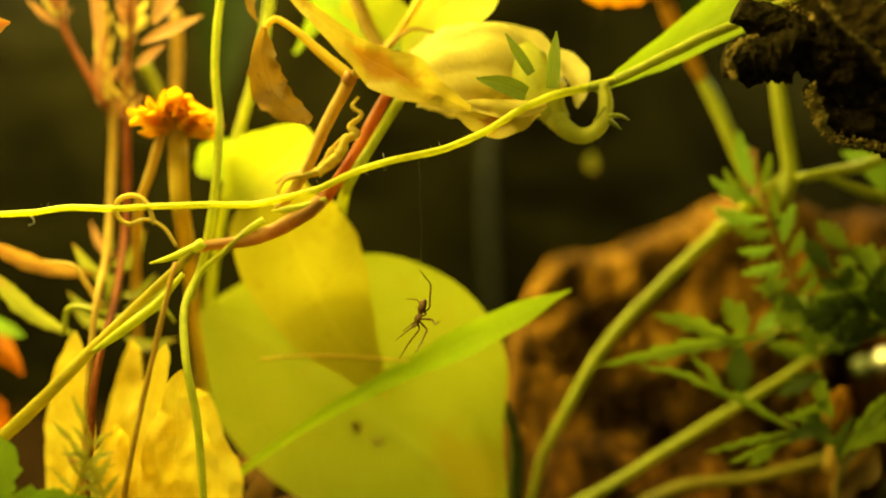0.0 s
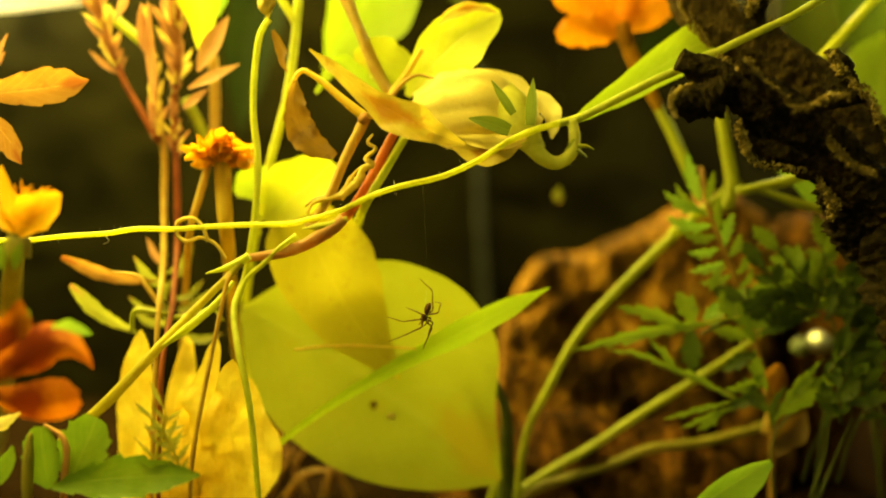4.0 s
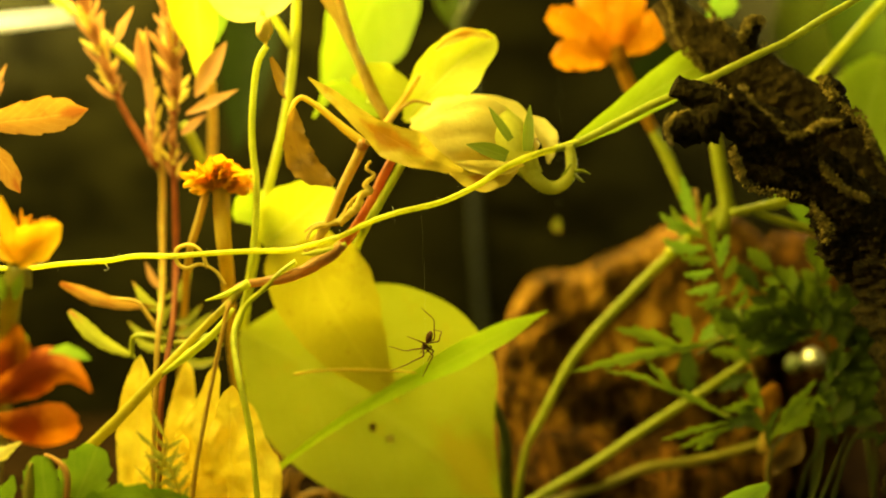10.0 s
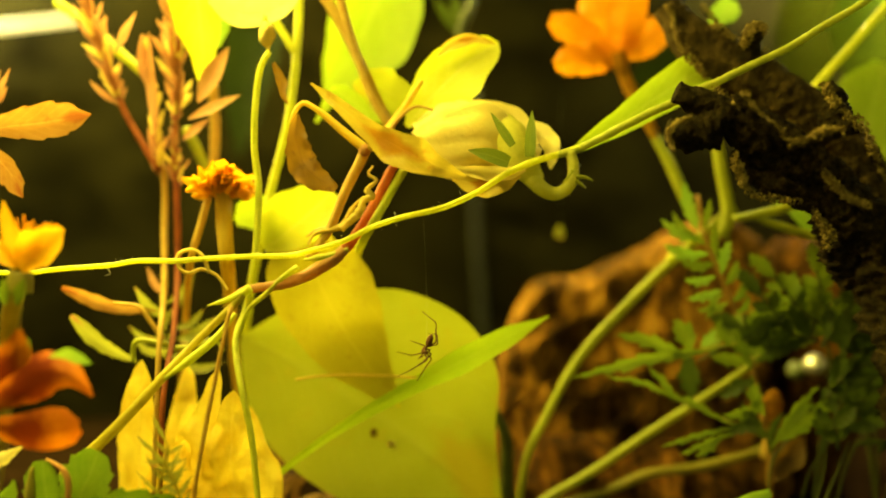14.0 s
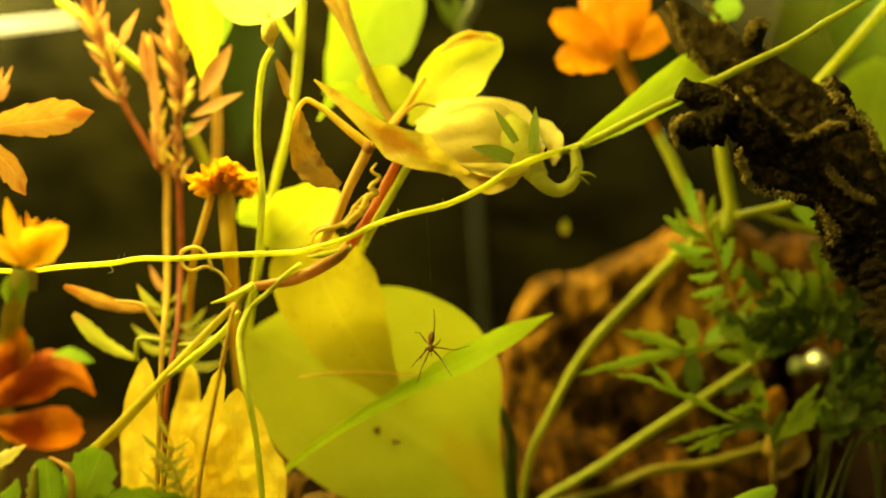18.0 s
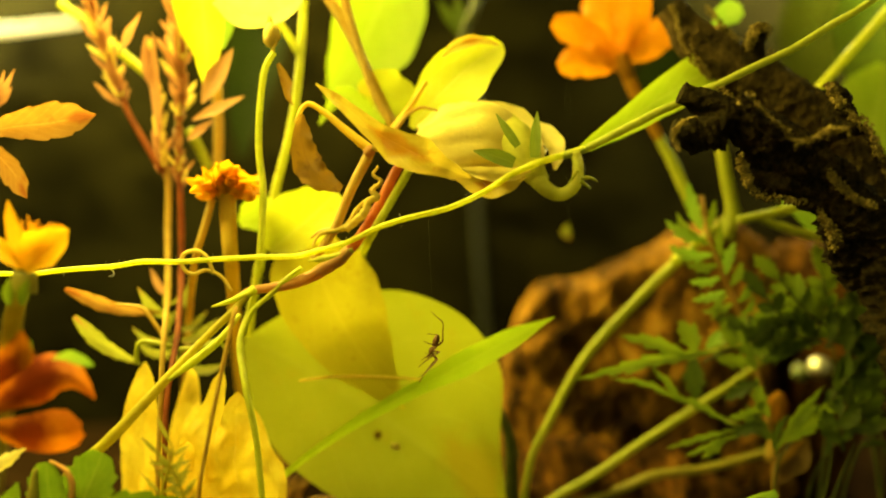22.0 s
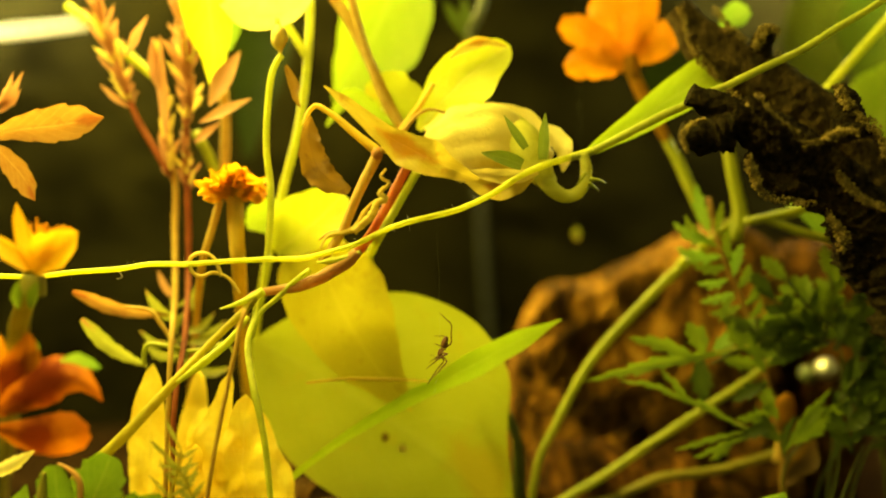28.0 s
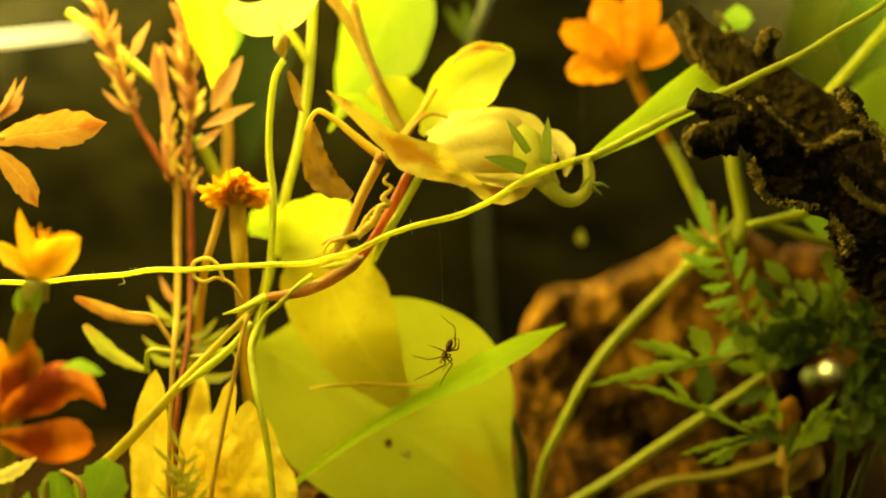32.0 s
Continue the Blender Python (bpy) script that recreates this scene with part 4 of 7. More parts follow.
# ---- big heart-leaved plant ----
heart = thing("broad_leaf_plant", (-0.0079, 0.2553, 0.0158), "broad lime-green heart-shaped leaf with a yellowing leaf above", "plant")
part("leaf", sheet([(-0.0670, 0.2438, 0.0751), (-0.0536, 0.2439, 0.0685), (-0.0410, 0.2439, 0.0610), (-0.0285, 0.2440, 0.0532), (-0.0142, 0.2441, 0.0430), (0.0002, 0.2442, 0.0314), (0.0145, 0.2443, 0.0207)], smooth([0.0007, 0.0213, 0.0336, 0.0401, 0.0408, 0.0336, 0.0166, 0.0014]), smooth([0.0025, 0.0188, 0.0260, 0.0281, 0.0267, 0.0224, 0.0137, 0.0011]), 0.16, 0.0, 0.03, 2, n=44, m=12), BIG, heart, "broad lime-green heart-shaped leaf")
part("leaf", sheet([(-0.0439, 0.2335, 0.1091), (-0.0432, 0.2335, 0.1005), (-0.0387, 0.2335, 0.0876), (-0.0311, 0.2335, 0.0742), (-0.0231, 0.2335, 0.0633), (-0.0163, 0.2335, 0.0547)], [0.00516, 0.01376, 0.01582, 0.01444, 0.01032, 0.00516, 0.00034], [0.00516, 0.01479, 0.01548, 0.01341, 0.01066, 0.00585, 0.00034], 0.06, 0.0, 0.04, 2, n=34, m=10), TAN, heart, "yellowing leaf with brown flecks")
part("petiole", tube([(-0.0473, 0.2289, 0.0640), (-0.0395, 0.2289, 0.0650), (-0.0311, 0.2289, 0.0653), (-0.0194, 0.2290, 0.0650), (-0.0110, 0.2290, 0.0644)], [0.00034, 0.00051, 0.00034], 20, 6), STEM_T, heart, "thin orange leaf stalk")
part("spot", blob((-0.0251, 0.2426, 0.0451), 0.00110, 0.0003, 0.00147, 0.2, 900, 2), DRY, heart, "small brown rot spot")
part("spot", blob((-0.0196, 0.2431, 0.0413), 0.00129, 0.0003, 0.00110, 0.2, 900, 2), PALE, heart, "small pale scar")
part("stalk", tube([(0.0143, 0.2522, 0.0197), (0.0088, 0.2522, -0.0016), (-0.0005, 0.2522, 0.0068)], 0.00165, 8, 8), STEM_G, heart)

blade = thing("grass_blade", (-0.0605, 0.2361, 0.0291), "long narrow pale green folded grass blade", "grass")
part("blade", sheet([(-0.0600, 0.2300, 0.0283), (-0.0478, 0.2300, 0.0392), (-0.0326, 0.2300, 0.0500), (-0.0174, 0.2300, 0.0588), (-0.0005, 0.2300, 0.0679), (0.0130, 0.2300, 0.0750), (0.0285, 0.2300, 0.0828)], [0.00068, 0.00102, 0.00136, 0.00186, 0.00237, 0.00373, 0.00322, 0.00017], [0.00068, 0.00102, 0.00136, 0.00186, 0.00237, 0.00407, 0.00322, 0.00017], 0.15, 0.0, n=40, m=4, face=(0.25, -0.85, 0.45)), GRASS, blade)
part("sheath", tube([(-0.0750, 0.2412, 0.0143), (-0.0709, 0.2393, 0.0050), (-0.0639, 0.2392, 0.0269)], [0.00140, 0.00140, 0.00088], 10, 8), STEM_G, blade)

# ---- top leaves ----
top = thing("hanging_foliage", (-0.0214, 0.2586, 0.2038), "large lime leaf hanging from above", "plant")
part("leaf", sheet([(-0.0215, 0.2594, 0.2098), (-0.0235, 0.2594, 0.1945), (-0.0292, 0.2594, 0.1792), (-0.0363, 0.2595, 0.1659), (-0.0440, 0.2595, 0.1547)], [0.00570, 0.01251, 0.01665, 0.01748, 0.01178, 0.00147], [0.00570, 0.01518, 0.01628, 0.01178, 0.00754, 0.00074], 0.2, 0.1, n=28, m=7), TOPL, top, "large lime leaf with a pointed tip")
top2 = thing("hanging_foliage", (-0.0771, 0.2349, 0.1891), "bright yellow leaves hanging close under the lamp", "plant")
part("leaf", sheet([(-0.0797, 0.2349, 0.1891), (-0.0785, 0.2350, 0.1770), (-0.0774, 0.2351, 0.1649), (-0.0774, 0.2352, 0.1511)], [0.0069, 0.0076, 0.0062, 0.0038, 0.0007], [0.0069, 0.0080, 0.0069, 0.0028, 0.0003], 0.3, 0.2, n=22, m=6), YEL, top2, "bright yellow hanging leaf")
part("leaf", sheet([(-0.0746, 0.2380, 0.1833), (-0.0724, 0.2381, 0.1745), (-0.0731, 0.2381, 0.1657)], [0.0035, 0.0046, 0.0028, 0.0005], [0.0035, 0.0049, 0.0032, 0.0005], 0.3, n=14, m=4), LIME, top2)
# Paler than its neighbours to imitate the glare of the close lamp.
part("leaf", sheet([(-0.0707, 0.2250, 0.1771), (-0.0624, 0.2251, 0.1721), (-0.0524, 0.2251, 0.1735), (-0.0442, 0.2251, 0.1804)], [0.0020, 0.0066, 0.0066, 0.0050], [0.0027, 0.0050, 0.0043, 0.0013], 0.3, 0.3, n=18, m=6), PALE, top2, "leaf near the lamp, its glare put into a pale colour")
far = thing("distant_foliage", (-0.0846, 0.3133, 0.1353), "green leaf far back, its dimness put into the colour", "leaf")
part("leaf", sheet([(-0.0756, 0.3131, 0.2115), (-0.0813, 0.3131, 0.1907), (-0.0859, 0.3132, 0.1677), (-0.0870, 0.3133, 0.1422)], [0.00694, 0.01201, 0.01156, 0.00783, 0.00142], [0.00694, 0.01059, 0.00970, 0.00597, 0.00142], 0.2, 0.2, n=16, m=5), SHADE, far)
far2 = thing("distant_foliage", (0.0717, 0.2939, 0.1550), "green leaf far back, its dimness put into the colour", "leaf")
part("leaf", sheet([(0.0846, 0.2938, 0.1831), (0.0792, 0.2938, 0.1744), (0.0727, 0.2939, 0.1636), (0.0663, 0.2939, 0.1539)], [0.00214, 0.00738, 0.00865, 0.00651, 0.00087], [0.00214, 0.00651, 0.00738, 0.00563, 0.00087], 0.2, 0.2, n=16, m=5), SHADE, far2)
bud = thing("bud_stalk", (0.0030, 0.2781, 0.1992), "dim green bud on a forked stalk", "bud")
part("stalk", tube([(0.0092, 0.2781, 0.2012), (0.0065, 0.2782, 0.1910), (0.0030, 0.2782, 0.1839), (0.0024, 0.2782, 0.1787)], 0.00185, 12, 8), STEM_D, bud)
part("sepal", lance((0.0024, 0.2782, 0.1807), (-0.0072, 0.2781, 0.1951), 0.00451), DARK, bud)
part("sepal", lance((0.0024, 0.2782, 0.1807), (-0.0001, 0.2781, 0.1972), 0.00410), DARK, bud)

# ---- thin stems on the left ----
th = thing("seed_stalk", (-0.0552, 0.2212, 0.0280), "slender green stalk with a dry seed head", "plant")
part("stem", tube([(-0.0528, 0.2182, 0.1590), (-0.0554, 0.2182, 0.1539), (-0.0568, 0.2183, 0.1426), (-0.0570, 0.2184, 0.1314), (-0.0558, 0.2185, 0.1202), (-0.0561, 0.2186, 0.1089), (-0.0572, 0.2186, 0.0977), (-0.0592, 0.2187, 0.0864), (-0.0607, 0.2128, 0.0775), (-0.0568, 0.2039, 0.0665), (-0.0535, 0.2030, 0.0518), (-0.0505, 0.2032, 0.0213)], [0.00096, 0.00104, 0.00088, 0.00072], 60, 8, 0.04, 300), STEM_Y, th)
part("seed_head", blob((-0.0535, 0.2182, 0.1638), 0.00225, 0.0022, 0.00353, 0.3, 500, 3), PALE, th, "pale dry ribbed seed head")
scales(th, [(-0.0531, 0.2182, 0.1584), (-0.0535, 0.2182, 0.1635), (-0.0541, 0.2181, 0.1683)], 12, 0.00482, 0.00144, TENDRIL, 0.45)
part("dry_shred", sheet([(-0.0513, 0.2172, 0.1556), (-0.0491, 0.2173, 0.1504), (-0.0486, 0.2173, 0.1464), (-0.0471, 0.2173, 0.1437)], [0.0005, 0.0011, 0.0016, 0.0010, 0.0002], [0.0005, 0.0013, 0.0014, 0.0008, 0.0002], 0.6, 0, 0.5, 3, n=16, m=3, crinkle=0.001), DRY, th)
th2 = thing("tall_stalk", (-0.0580, 0.2356, 0.1061), "tall straw-yellow stalk rising out of view", "plant")
part("stem", tube([(-0.0475, 0.2360, 0.1861), (-0.0482, 0.2361, 0.1687), (-0.0496, 0.2363, 0.1531), (-0.0520, 0.2364, 0.1383), (-0.0562, 0.2365, 0.1218), (-0.0589, 0.2366, 0.1079), (-0.0650, 0.2472, 0.0918), (-0.0717, 0.2629, 0.0680), (-0.0715, 0.2708, 0.0352), (-0.0699, 0.2729, -0.0062)], [0.00134, 0.00134, 0.00118, 0.00096], 50, 8, 0.04, 300), STEM_Y, th2)
part("stem", tube([(-0.0569, 0.2361, 0.1756), (-0.0522, 0.2361, 0.1687), (-0.0489, 0.2362, 0.1631)], 0.00122, 10, 8), STEM_Y, th2)
th3 = thing("brown_stalk", (-0.0682, 0.2011, 0.0346), "thin reddish brown dry stalk", "plant")
part("stem", tube([(-0.0584, 0.2007, 0.0876), (-0.0597, 0.2008, 0.0825), (-0.0623, 0.2008, 0.0700), (-0.0653, 0.2009, 0.0552), (-0.0682, 0.2011, 0.0375), (-0.0689, 0.2012, 0.0191)], [0.00059, 0.00059, 0.00066], 24, 8, 0.06, 300), STEM_B, th3)

# ---- dry feathery plants on the left ----
dry = thing("dry_marigold", (-0.0900, 0.2429, 0.0209), "tall dried marigold with red stems and bristling bracts", "plant")
part("stem", tube([(-0.0851, 0.2365, 0.1688), (-0.0857, 0.2366, 0.1514), (-0.0865, 0.2369, 0.1340), (-0.0857, 0.2369, 0.1201), (-0.0853, 0.2371, 0.0991), (-0.0826, 0.2265, 0.0793), (-0.0813, 0.2140, 0.0586), (-0.0813, 0.2121, 0.0179)], [0.00087, 0.00104, 0.00087, 0.00061], 40, 8, 0.08, 300), STEM_R, dry, "dark red stem")
part("stem", tube([(-0.0956, 0.2387, 0.1659), (-0.0938, 0.2388, 0.1519), (-0.0924, 0.2389, 0.1361), (-0.0903, 0.2390, 0.1237), (-0.0903, 0.2391, 0.1097), (-0.0873, 0.2308, 0.0890), (-0.0841, 0.2181, 0.0705), (-0.0843, 0.2143, 0.0170)], [0.00087, 0.00105, 0.00079, 0.00062], 40, 8, 0.08, 300), STEM_B, dry, "straw-brown stem")
part("stem", tube([(-0.1046, 0.2366, 0.1531), (-0.1018, 0.2366, 0.1453), (-0.0969, 0.2367, 0.1366), (-0.0913, 0.2369, 0.1271)], [0.00087, 0.00104, 0.00121], 16, 8, 0.06, 300), STEM_R, dry, "thin red side stem")
part("stem", tube([(-0.1284, 0.2470, 0.1828), (-0.1175, 0.2471, 0.1746), (-0.1102, 0.2472, 0.1683), (-0.0989, 0.2473, 0.1588)], [0.00146, 0.00164, 0.00128], 16, 8, 0.04, 300), STEM_Y, dry)
part("stem", tube([(-0.0866, 0.2474, 0.1419), (-0.0833, 0.2474, 0.1359), (-0.0797, 0.2475, 0.1282)], 0.00164, 10, 8), STEM_G, dry)
part("stem", tube([(-0.0779, 0.2473, 0.1555), (-0.0771, 0.2474, 0.1428), (-0.0774, 0.2475, 0.1282)], 0.00164, 10, 8), STEM_B, dry)
scales(dry, [(-0.1032, 0.2366, 0.1469), (-0.1060, 0.2366, 0.1567), (-0.1101, 0.2365, 0.1688), (-0.1144, 0.2364, 0.1809), (-0.1161, 0.2363, 0.1862)], 64, 0.01020, 0.00210, BRACT, 0.62)
scales(dry, [(-0.0843, 0.2367, 0.1462), (-0.0857, 0.2366, 0.1584), (-0.0872, 0.2365, 0.1723), (-0.0882, 0.2364, 0.1863)], 64, 0.00990, 0.00220, BRACT, 0.62)
scales(dry, [(-0.0913, 0.2369, 0.1253), (-0.0920, 0.2367, 0.1410), (-0.0937, 0.2366, 0.1548), (-0.0948, 0.2365, 0.1671)], 44, 0.00760, 0.00180, BRACT, 0.42)
scales(dry, [(-0.0854, 0.2369, 0.1218), (-0.0861, 0.2367, 0.1358), (-0.0861, 0.2367, 0.1479)], 34, 0.00600, 0.00160, BRACT, 0.7)
scales(dry, [(-0.0888, 0.2373, 0.0678), (-0.0891, 0.2372, 0.0818), (-0.0896, 0.2371, 0.0957)], 20, 0.00522, 0.00113, OLIVE, 1.03, name="shoot")
part("leaf", lance((-0.0904, 0.2323, 0.1357), (-0.0929, 0.2323, 0.1691), 0.00359, 0.5, 0.3, 0.2, n=16, m=3), BRACT, dry, "narrow dry pinkish leaf")
part("leaf", lance((-0.1028, 0.2323, 0.1623), (-0.0966, 0.2323, 0.1750), 0.00342, 0.5, 0.3, 0.2, n=12, m=3), BRACT, dry, "narrow dry pinkish leaf")
for a, b, w in (((-0.0777, 0.2325, 0.1474), (-0.0683, 0.2324, 0.1642), 0.00684), ((-0.0803, 0.2314, 0.1421), (-0.0645, 0.2314, 0.1494), 0.00375), ((-0.0823, 0.2325, 0.1360), (-0.0743, 0.2325, 0.1423), 0.00308), ((-0.0940, 0.2345, 0.1527), (-0.0961, 0.2344, 0.1678), 0.00448)):
    part("leaf", lance(a, b, w, 0.4, 0.3), BRACT, dry, "withered orange-brown leaf")
for a, b, w, mt in (((-0.0912, 0.2379, 0.0835), (-0.1170, 0.2286, 0.0912), 0.00446, AMBER), ((-0.0972, 0.2356, 0.0681), (-0.1142, 0.2287, 0.0831), 0.00550, OLIVE), ((-0.0893, 0.2401, 0.0817), (-0.0977, 0.2343, 0.0915), 0.00379, OLIVE), ((-0.0866, 0.2402, 0.0746), (-0.0744, 0.2401, 0.0817), 0.00387, OLIVE),
                    ((-0.0893, 0.2402, 0.0710), (-0.1003, 0.2401, 0.0746), 0.00317, OLIVE), ((-0.0876, 0.2401, 0.0843), (-0.0814, 0.2400, 0.0957), 0.00352, OLIVE), ((-0.0893, 0.2401, 0.0886), (-0.0961, 0.2400, 0.0975), 0.00281, BRACT), ((-0.0866, 0.2402, 0.0675), (-0.0718, 0.2402, 0.0675), 0.00281, OLIVE),
                    ((-0.0915, 0.2402, 0.0746), (-0.1018, 0.2401, 0.0789), 0.00246, OLIVE), ((-0.0873, 0.2401, 0.0782), (-0.0779, 0.2401, 0.0843), 0.00246, OLIVE)):
    part("leaf", lance(a, b, w, 0.4, 0.3, 0.1, -0.002, n=14, m=3, teeth=0.28, fat=0.6 if w > 0.004 else 0.4), mt, dry)
part("branch", tube([(-0.0852, 0.2245, 0.0763), (-0.0898, 0.2244, 0.0829), (-0.0925, 0.2244, 0.0860), (-0.1000, 0.2244, 0.0869)], [0.00082, 0.00049], 14, 6), STEM_B, dry)
part("branch", tube([(-0.0835, 0.2245, 0.0745), (-0.0898, 0.2244, 0.0759), (-0.0934, 0.2244, 0.0754), (-0.0940, 0.2245, 0.0696)], [0.00082, 0.00066], 14, 6), STEM_G, dry)
part("branch", tube([(-0.0819, 0.2245, 0.0738), (-0.0753, 0.2245, 0.0745), (-0.0704, 0.2245, 0.0763), (-0.0671, 0.2245, 0.0729)], [0.00082, 0.00049], 14, 6), STEM_G, dry)

head = thing("faded_marigold", (-0.0672, 0.2262, 0.0263), "faded golden marigold head on a thick straw stalk", "flower")
part("stalk", tube([(-0.0677, 0.2245, 0.1215), (-0.0673, 0.2245, 0.1091), (-0.0666, 0.2246, 0.1009), (-0.0701, 0.2407, 0.0885), (-0.0741, 0.2590, 0.0686), (-0.0746, 0.2708, 0.0392), (-0.0729, 0.2729, -0.0062)], [0.00246, 0.00203, 0.00130, 0.00075, 0.00060], 36, 10, 0.04, 200), STEM_H, head)
part("stalk", tube([(-0.0726, 0.2265, 0.1184), (-0.0750, 0.2265, 0.1092), (-0.0775, 0.2266, 0.1009), (-0.0839, 0.2407, 0.0850), (-0.0942, 0.2668, 0.0519), (-0.0973, 0.2709, -0.0054)], [0.00117, 0.00102, 0.00088], 26, 8, 0.04, 200), STEM_B, head)
for i in range(150):
    a = rnd.uniform(-0.1, math.pi + 0.1)
    q = rnd.uniform(0.5, 1.0)
    c = Vector((-0.0674, 0.2245, 0.1175))
    b = c + Vector((math.cos(a) * q * 0.0092, rnd.uniform(-0.008, 0.006), (0.25 + 0.75 * max(math.sin(a), 0) * q) * 0.0100))
    k = c.lerp(b, 0.3) + jitter(0.001)
    part("curled_petal", lance(k + jitter(0.0012), b + jitter(0.0022), rnd.uniform(0.0014, 0.0034), 1.0, rnd.uniform(-1.2, 1.2), 1.2, rnd.uniform(-0.001, 0.0020), n=8, m=2, phase=rnd.uniform(0, 6), fat=0.6), GOLD, head)
part("petal_tip", blob((-0.0601, 0.2195, 0.1182), 0.00210, 0.0015, 0.00177, 0.2, 500, 2), GOLD, head, "rolled yellow petal end")

# ---- crinkled yellow leaves low down ----
low = thing("crinkled_leaf_clump", (-0.0781, 0.2241, 0.0262), "crinkled golden-yellow leaves near the soil", "plant")
for pts, lw, rw in (([(-0.0912, 0.2242, 0.0105), (-0.0919, 0.2240, 0.0434), (-0.0919, 0.2239, 0.0565), (-0.0913, 0.2238, 0.0703)], [0.0079, 0.0079, 0.0076, 0.0076, 0.0079, 0.0076, 0.0059, 0.0023], [0.0072, 0.0072, 0.0066, 0.0062, 0.0059, 0.0056, 0.0046, 0.0020]),
                    ([(-0.0838, 0.2313, 0.0077), (-0.0818, 0.2310, 0.0416), (-0.0808, 0.2309, 0.0552), (-0.0802, 0.2308, 0.0679)], [0.0085, 0.0085, 0.0085, 0.0081, 0.0071, 0.0061, 0.0044, 0.0020], [0.0085, 0.0085, 0.0085, 0.0078, 0.0064, 0.0051, 0.0037, 0.0017]),
                    ([(-0.0743, 0.2202, 0.0122), (-0.0723, 0.2200, 0.0412), (-0.0697, 0.2199, 0.0541), (-0.0675, 0.2198, 0.0683)], [0.0123, 0.0123, 0.0126, 0.0113, 0.0094, 0.0071, 0.0048, 0.0019], [0.0097, 0.0097, 0.0087, 0.0071, 0.0055, 0.0039, 0.0026, 0.0013]),
                    ([(-0.0606, 0.2143, 0.0146), (-0.0619, 0.2141, 0.0382), (-0.0619, 0.2140, 0.0491), (-0.0616, 0.2139, 0.0632)], [0.0060, 0.0100, 0.0125, 0.0113, 0.0092, 0.0076, 0.0058, 0.0028], [0.0010, 0.0045, 0.0105, 0.0118, 0.0092, 0.0068, 0.0048, 0.0026]),
                    ([(-0.0805, 0.2172, 0.0134), (-0.0805, 0.2171, 0.0325), (-0.0789, 0.2170, 0.0388), (-0.0758, 0.2170, 0.0492)], [0.0111, 0.0111, 0.0115, 0.0105, 0.0080, 0.0048, 0.0019], [0.0095, 0.0095, 0.0095, 0.0086, 0.0064, 0.0041, 0.0016]),
                    ([(-0.0603, 0.2253, 0.0102), (-0.0593, 0.2251, 0.0333), (-0.0600, 0.2250, 0.0448), (-0.0620, 0.2249, 0.0572)], [0.0080, 0.0095, 0.0092, 0.0076, 0.0053, 0.0020], [0.0010, 0.0040, 0.0090, 0.0086, 0.0050, 0.0020])):
    part("leaf", sheet(pts, rounded(lw), rounded(rw), -0.3, 0.1, 0.10, 3, n=44, m=14, crinkle=0.0026), SILL, low)
frond(low, [(-0.0773, 0.1961, 0.0355), (-0.0752, 0.1960, 0.0434), (-0.0730, 0.1960, 0.0506), (-0.0745, 0.1959, 0.0549)], 0.0005, 5, 0.0075, 0.0013, OLIVE, STEM_M)
frond(low, [(-0.0687, 0.1961, 0.0355), (-0.0716, 0.1960, 0.0434), (-0.0745, 0.1960, 0.0485), (-0.0773, 0.1960, 0.0513)], 0.0005, 5, 0.0065, 0.0013, OLIVE, STEM_M)

# ---- amber leaves and open marigold at the edge ----
amb = thing("amber_leaf_spray", (-0.1254, 0.1960, 0.1311), "spray of amber toothed leaves", "plant")
part("leaf", cut_leaf([(-0.1276, 0.2029, 0.1329), (-0.1190, 0.2029, 0.1349), (-0.1085, 0.2029, 0.1361), (-0.0965, 0.2029, 0.1383)], 0.00986, 5, 0.16, 0.3, 0.3, blunt=True), AMBER, amb, "amber leaf with a few sharp teeth")
part("leaf", cut_leaf([(-0.1276, 0.2029, 0.1325), (-0.1222, 0.2029, 0.1274), (-0.1176, 0.2029, 0.1221), (-0.1145, 0.2029, 0.1161)], 0.00777, 4, 0.16, 0.3, 0.25, blunt=True), AMBER, amb, "amber leaf with a few sharp teeth")
part("stem", tube([(-0.1398, 0.1960, 0.1282), (-0.1254, 0.1960, 0.1329), (-0.1196, 0.1960, 0.1331)], 0.00072, 10, 6), STEM_B, amb)
for pts in ([(-0.1210, 0.1959, 0.1383), (-0.1174, 0.1959, 0.1419), (-0.1141, 0.1959, 0.1487)], [(-0.1210, 0.1959, 0.1383), (-0.1167, 0.1959, 0.1409), (-0.1147, 0.1959, 0.1441)], [(-0.1210, 0.1960, 0.1376), (-0.1178, 0.1959, 0.1441), (-0.1167, 0.1959, 0.1484)]):
    part("leaf", sheet(pts, [0.00062, 0.00113, 0.00103, 0.00062, 0.00010], [0.00062, 0.00113, 0.00103, 0.00062, 0.00010], 0.4, n=12, m=3, teeth=0.4, nteeth=5), BRACT, amb)

mg = thing("marigold", (-0.1118, 0.1908, 0.0658), "half-open golden marigold on a thick green stalk", "flower")
part("stalk", tube([(-0.1080, 0.1906, 0.0996), (-0.1115, 0.1960, 0.0961), (-0.1251, 0.2180, 0.0892), (-0.1417, 0.2450, 0.0807), (-0.1500, 0.2580, 0.0720), (-0.1550, 0.2640, 0.0538), (-0.1650, 0.2690, -0.0040)], [0.0023, 0.0025, 0.0029, 0.0030, 0.0030, 0.0026], 40, 10, 0.04, 200), STEM_OL, mg)
part("sepal", lance((-0.1068, 0.1866, 0.0885), (-0.1044, 0.1856, 0.0954), 0.00300, 0.4), GREEN, mg)
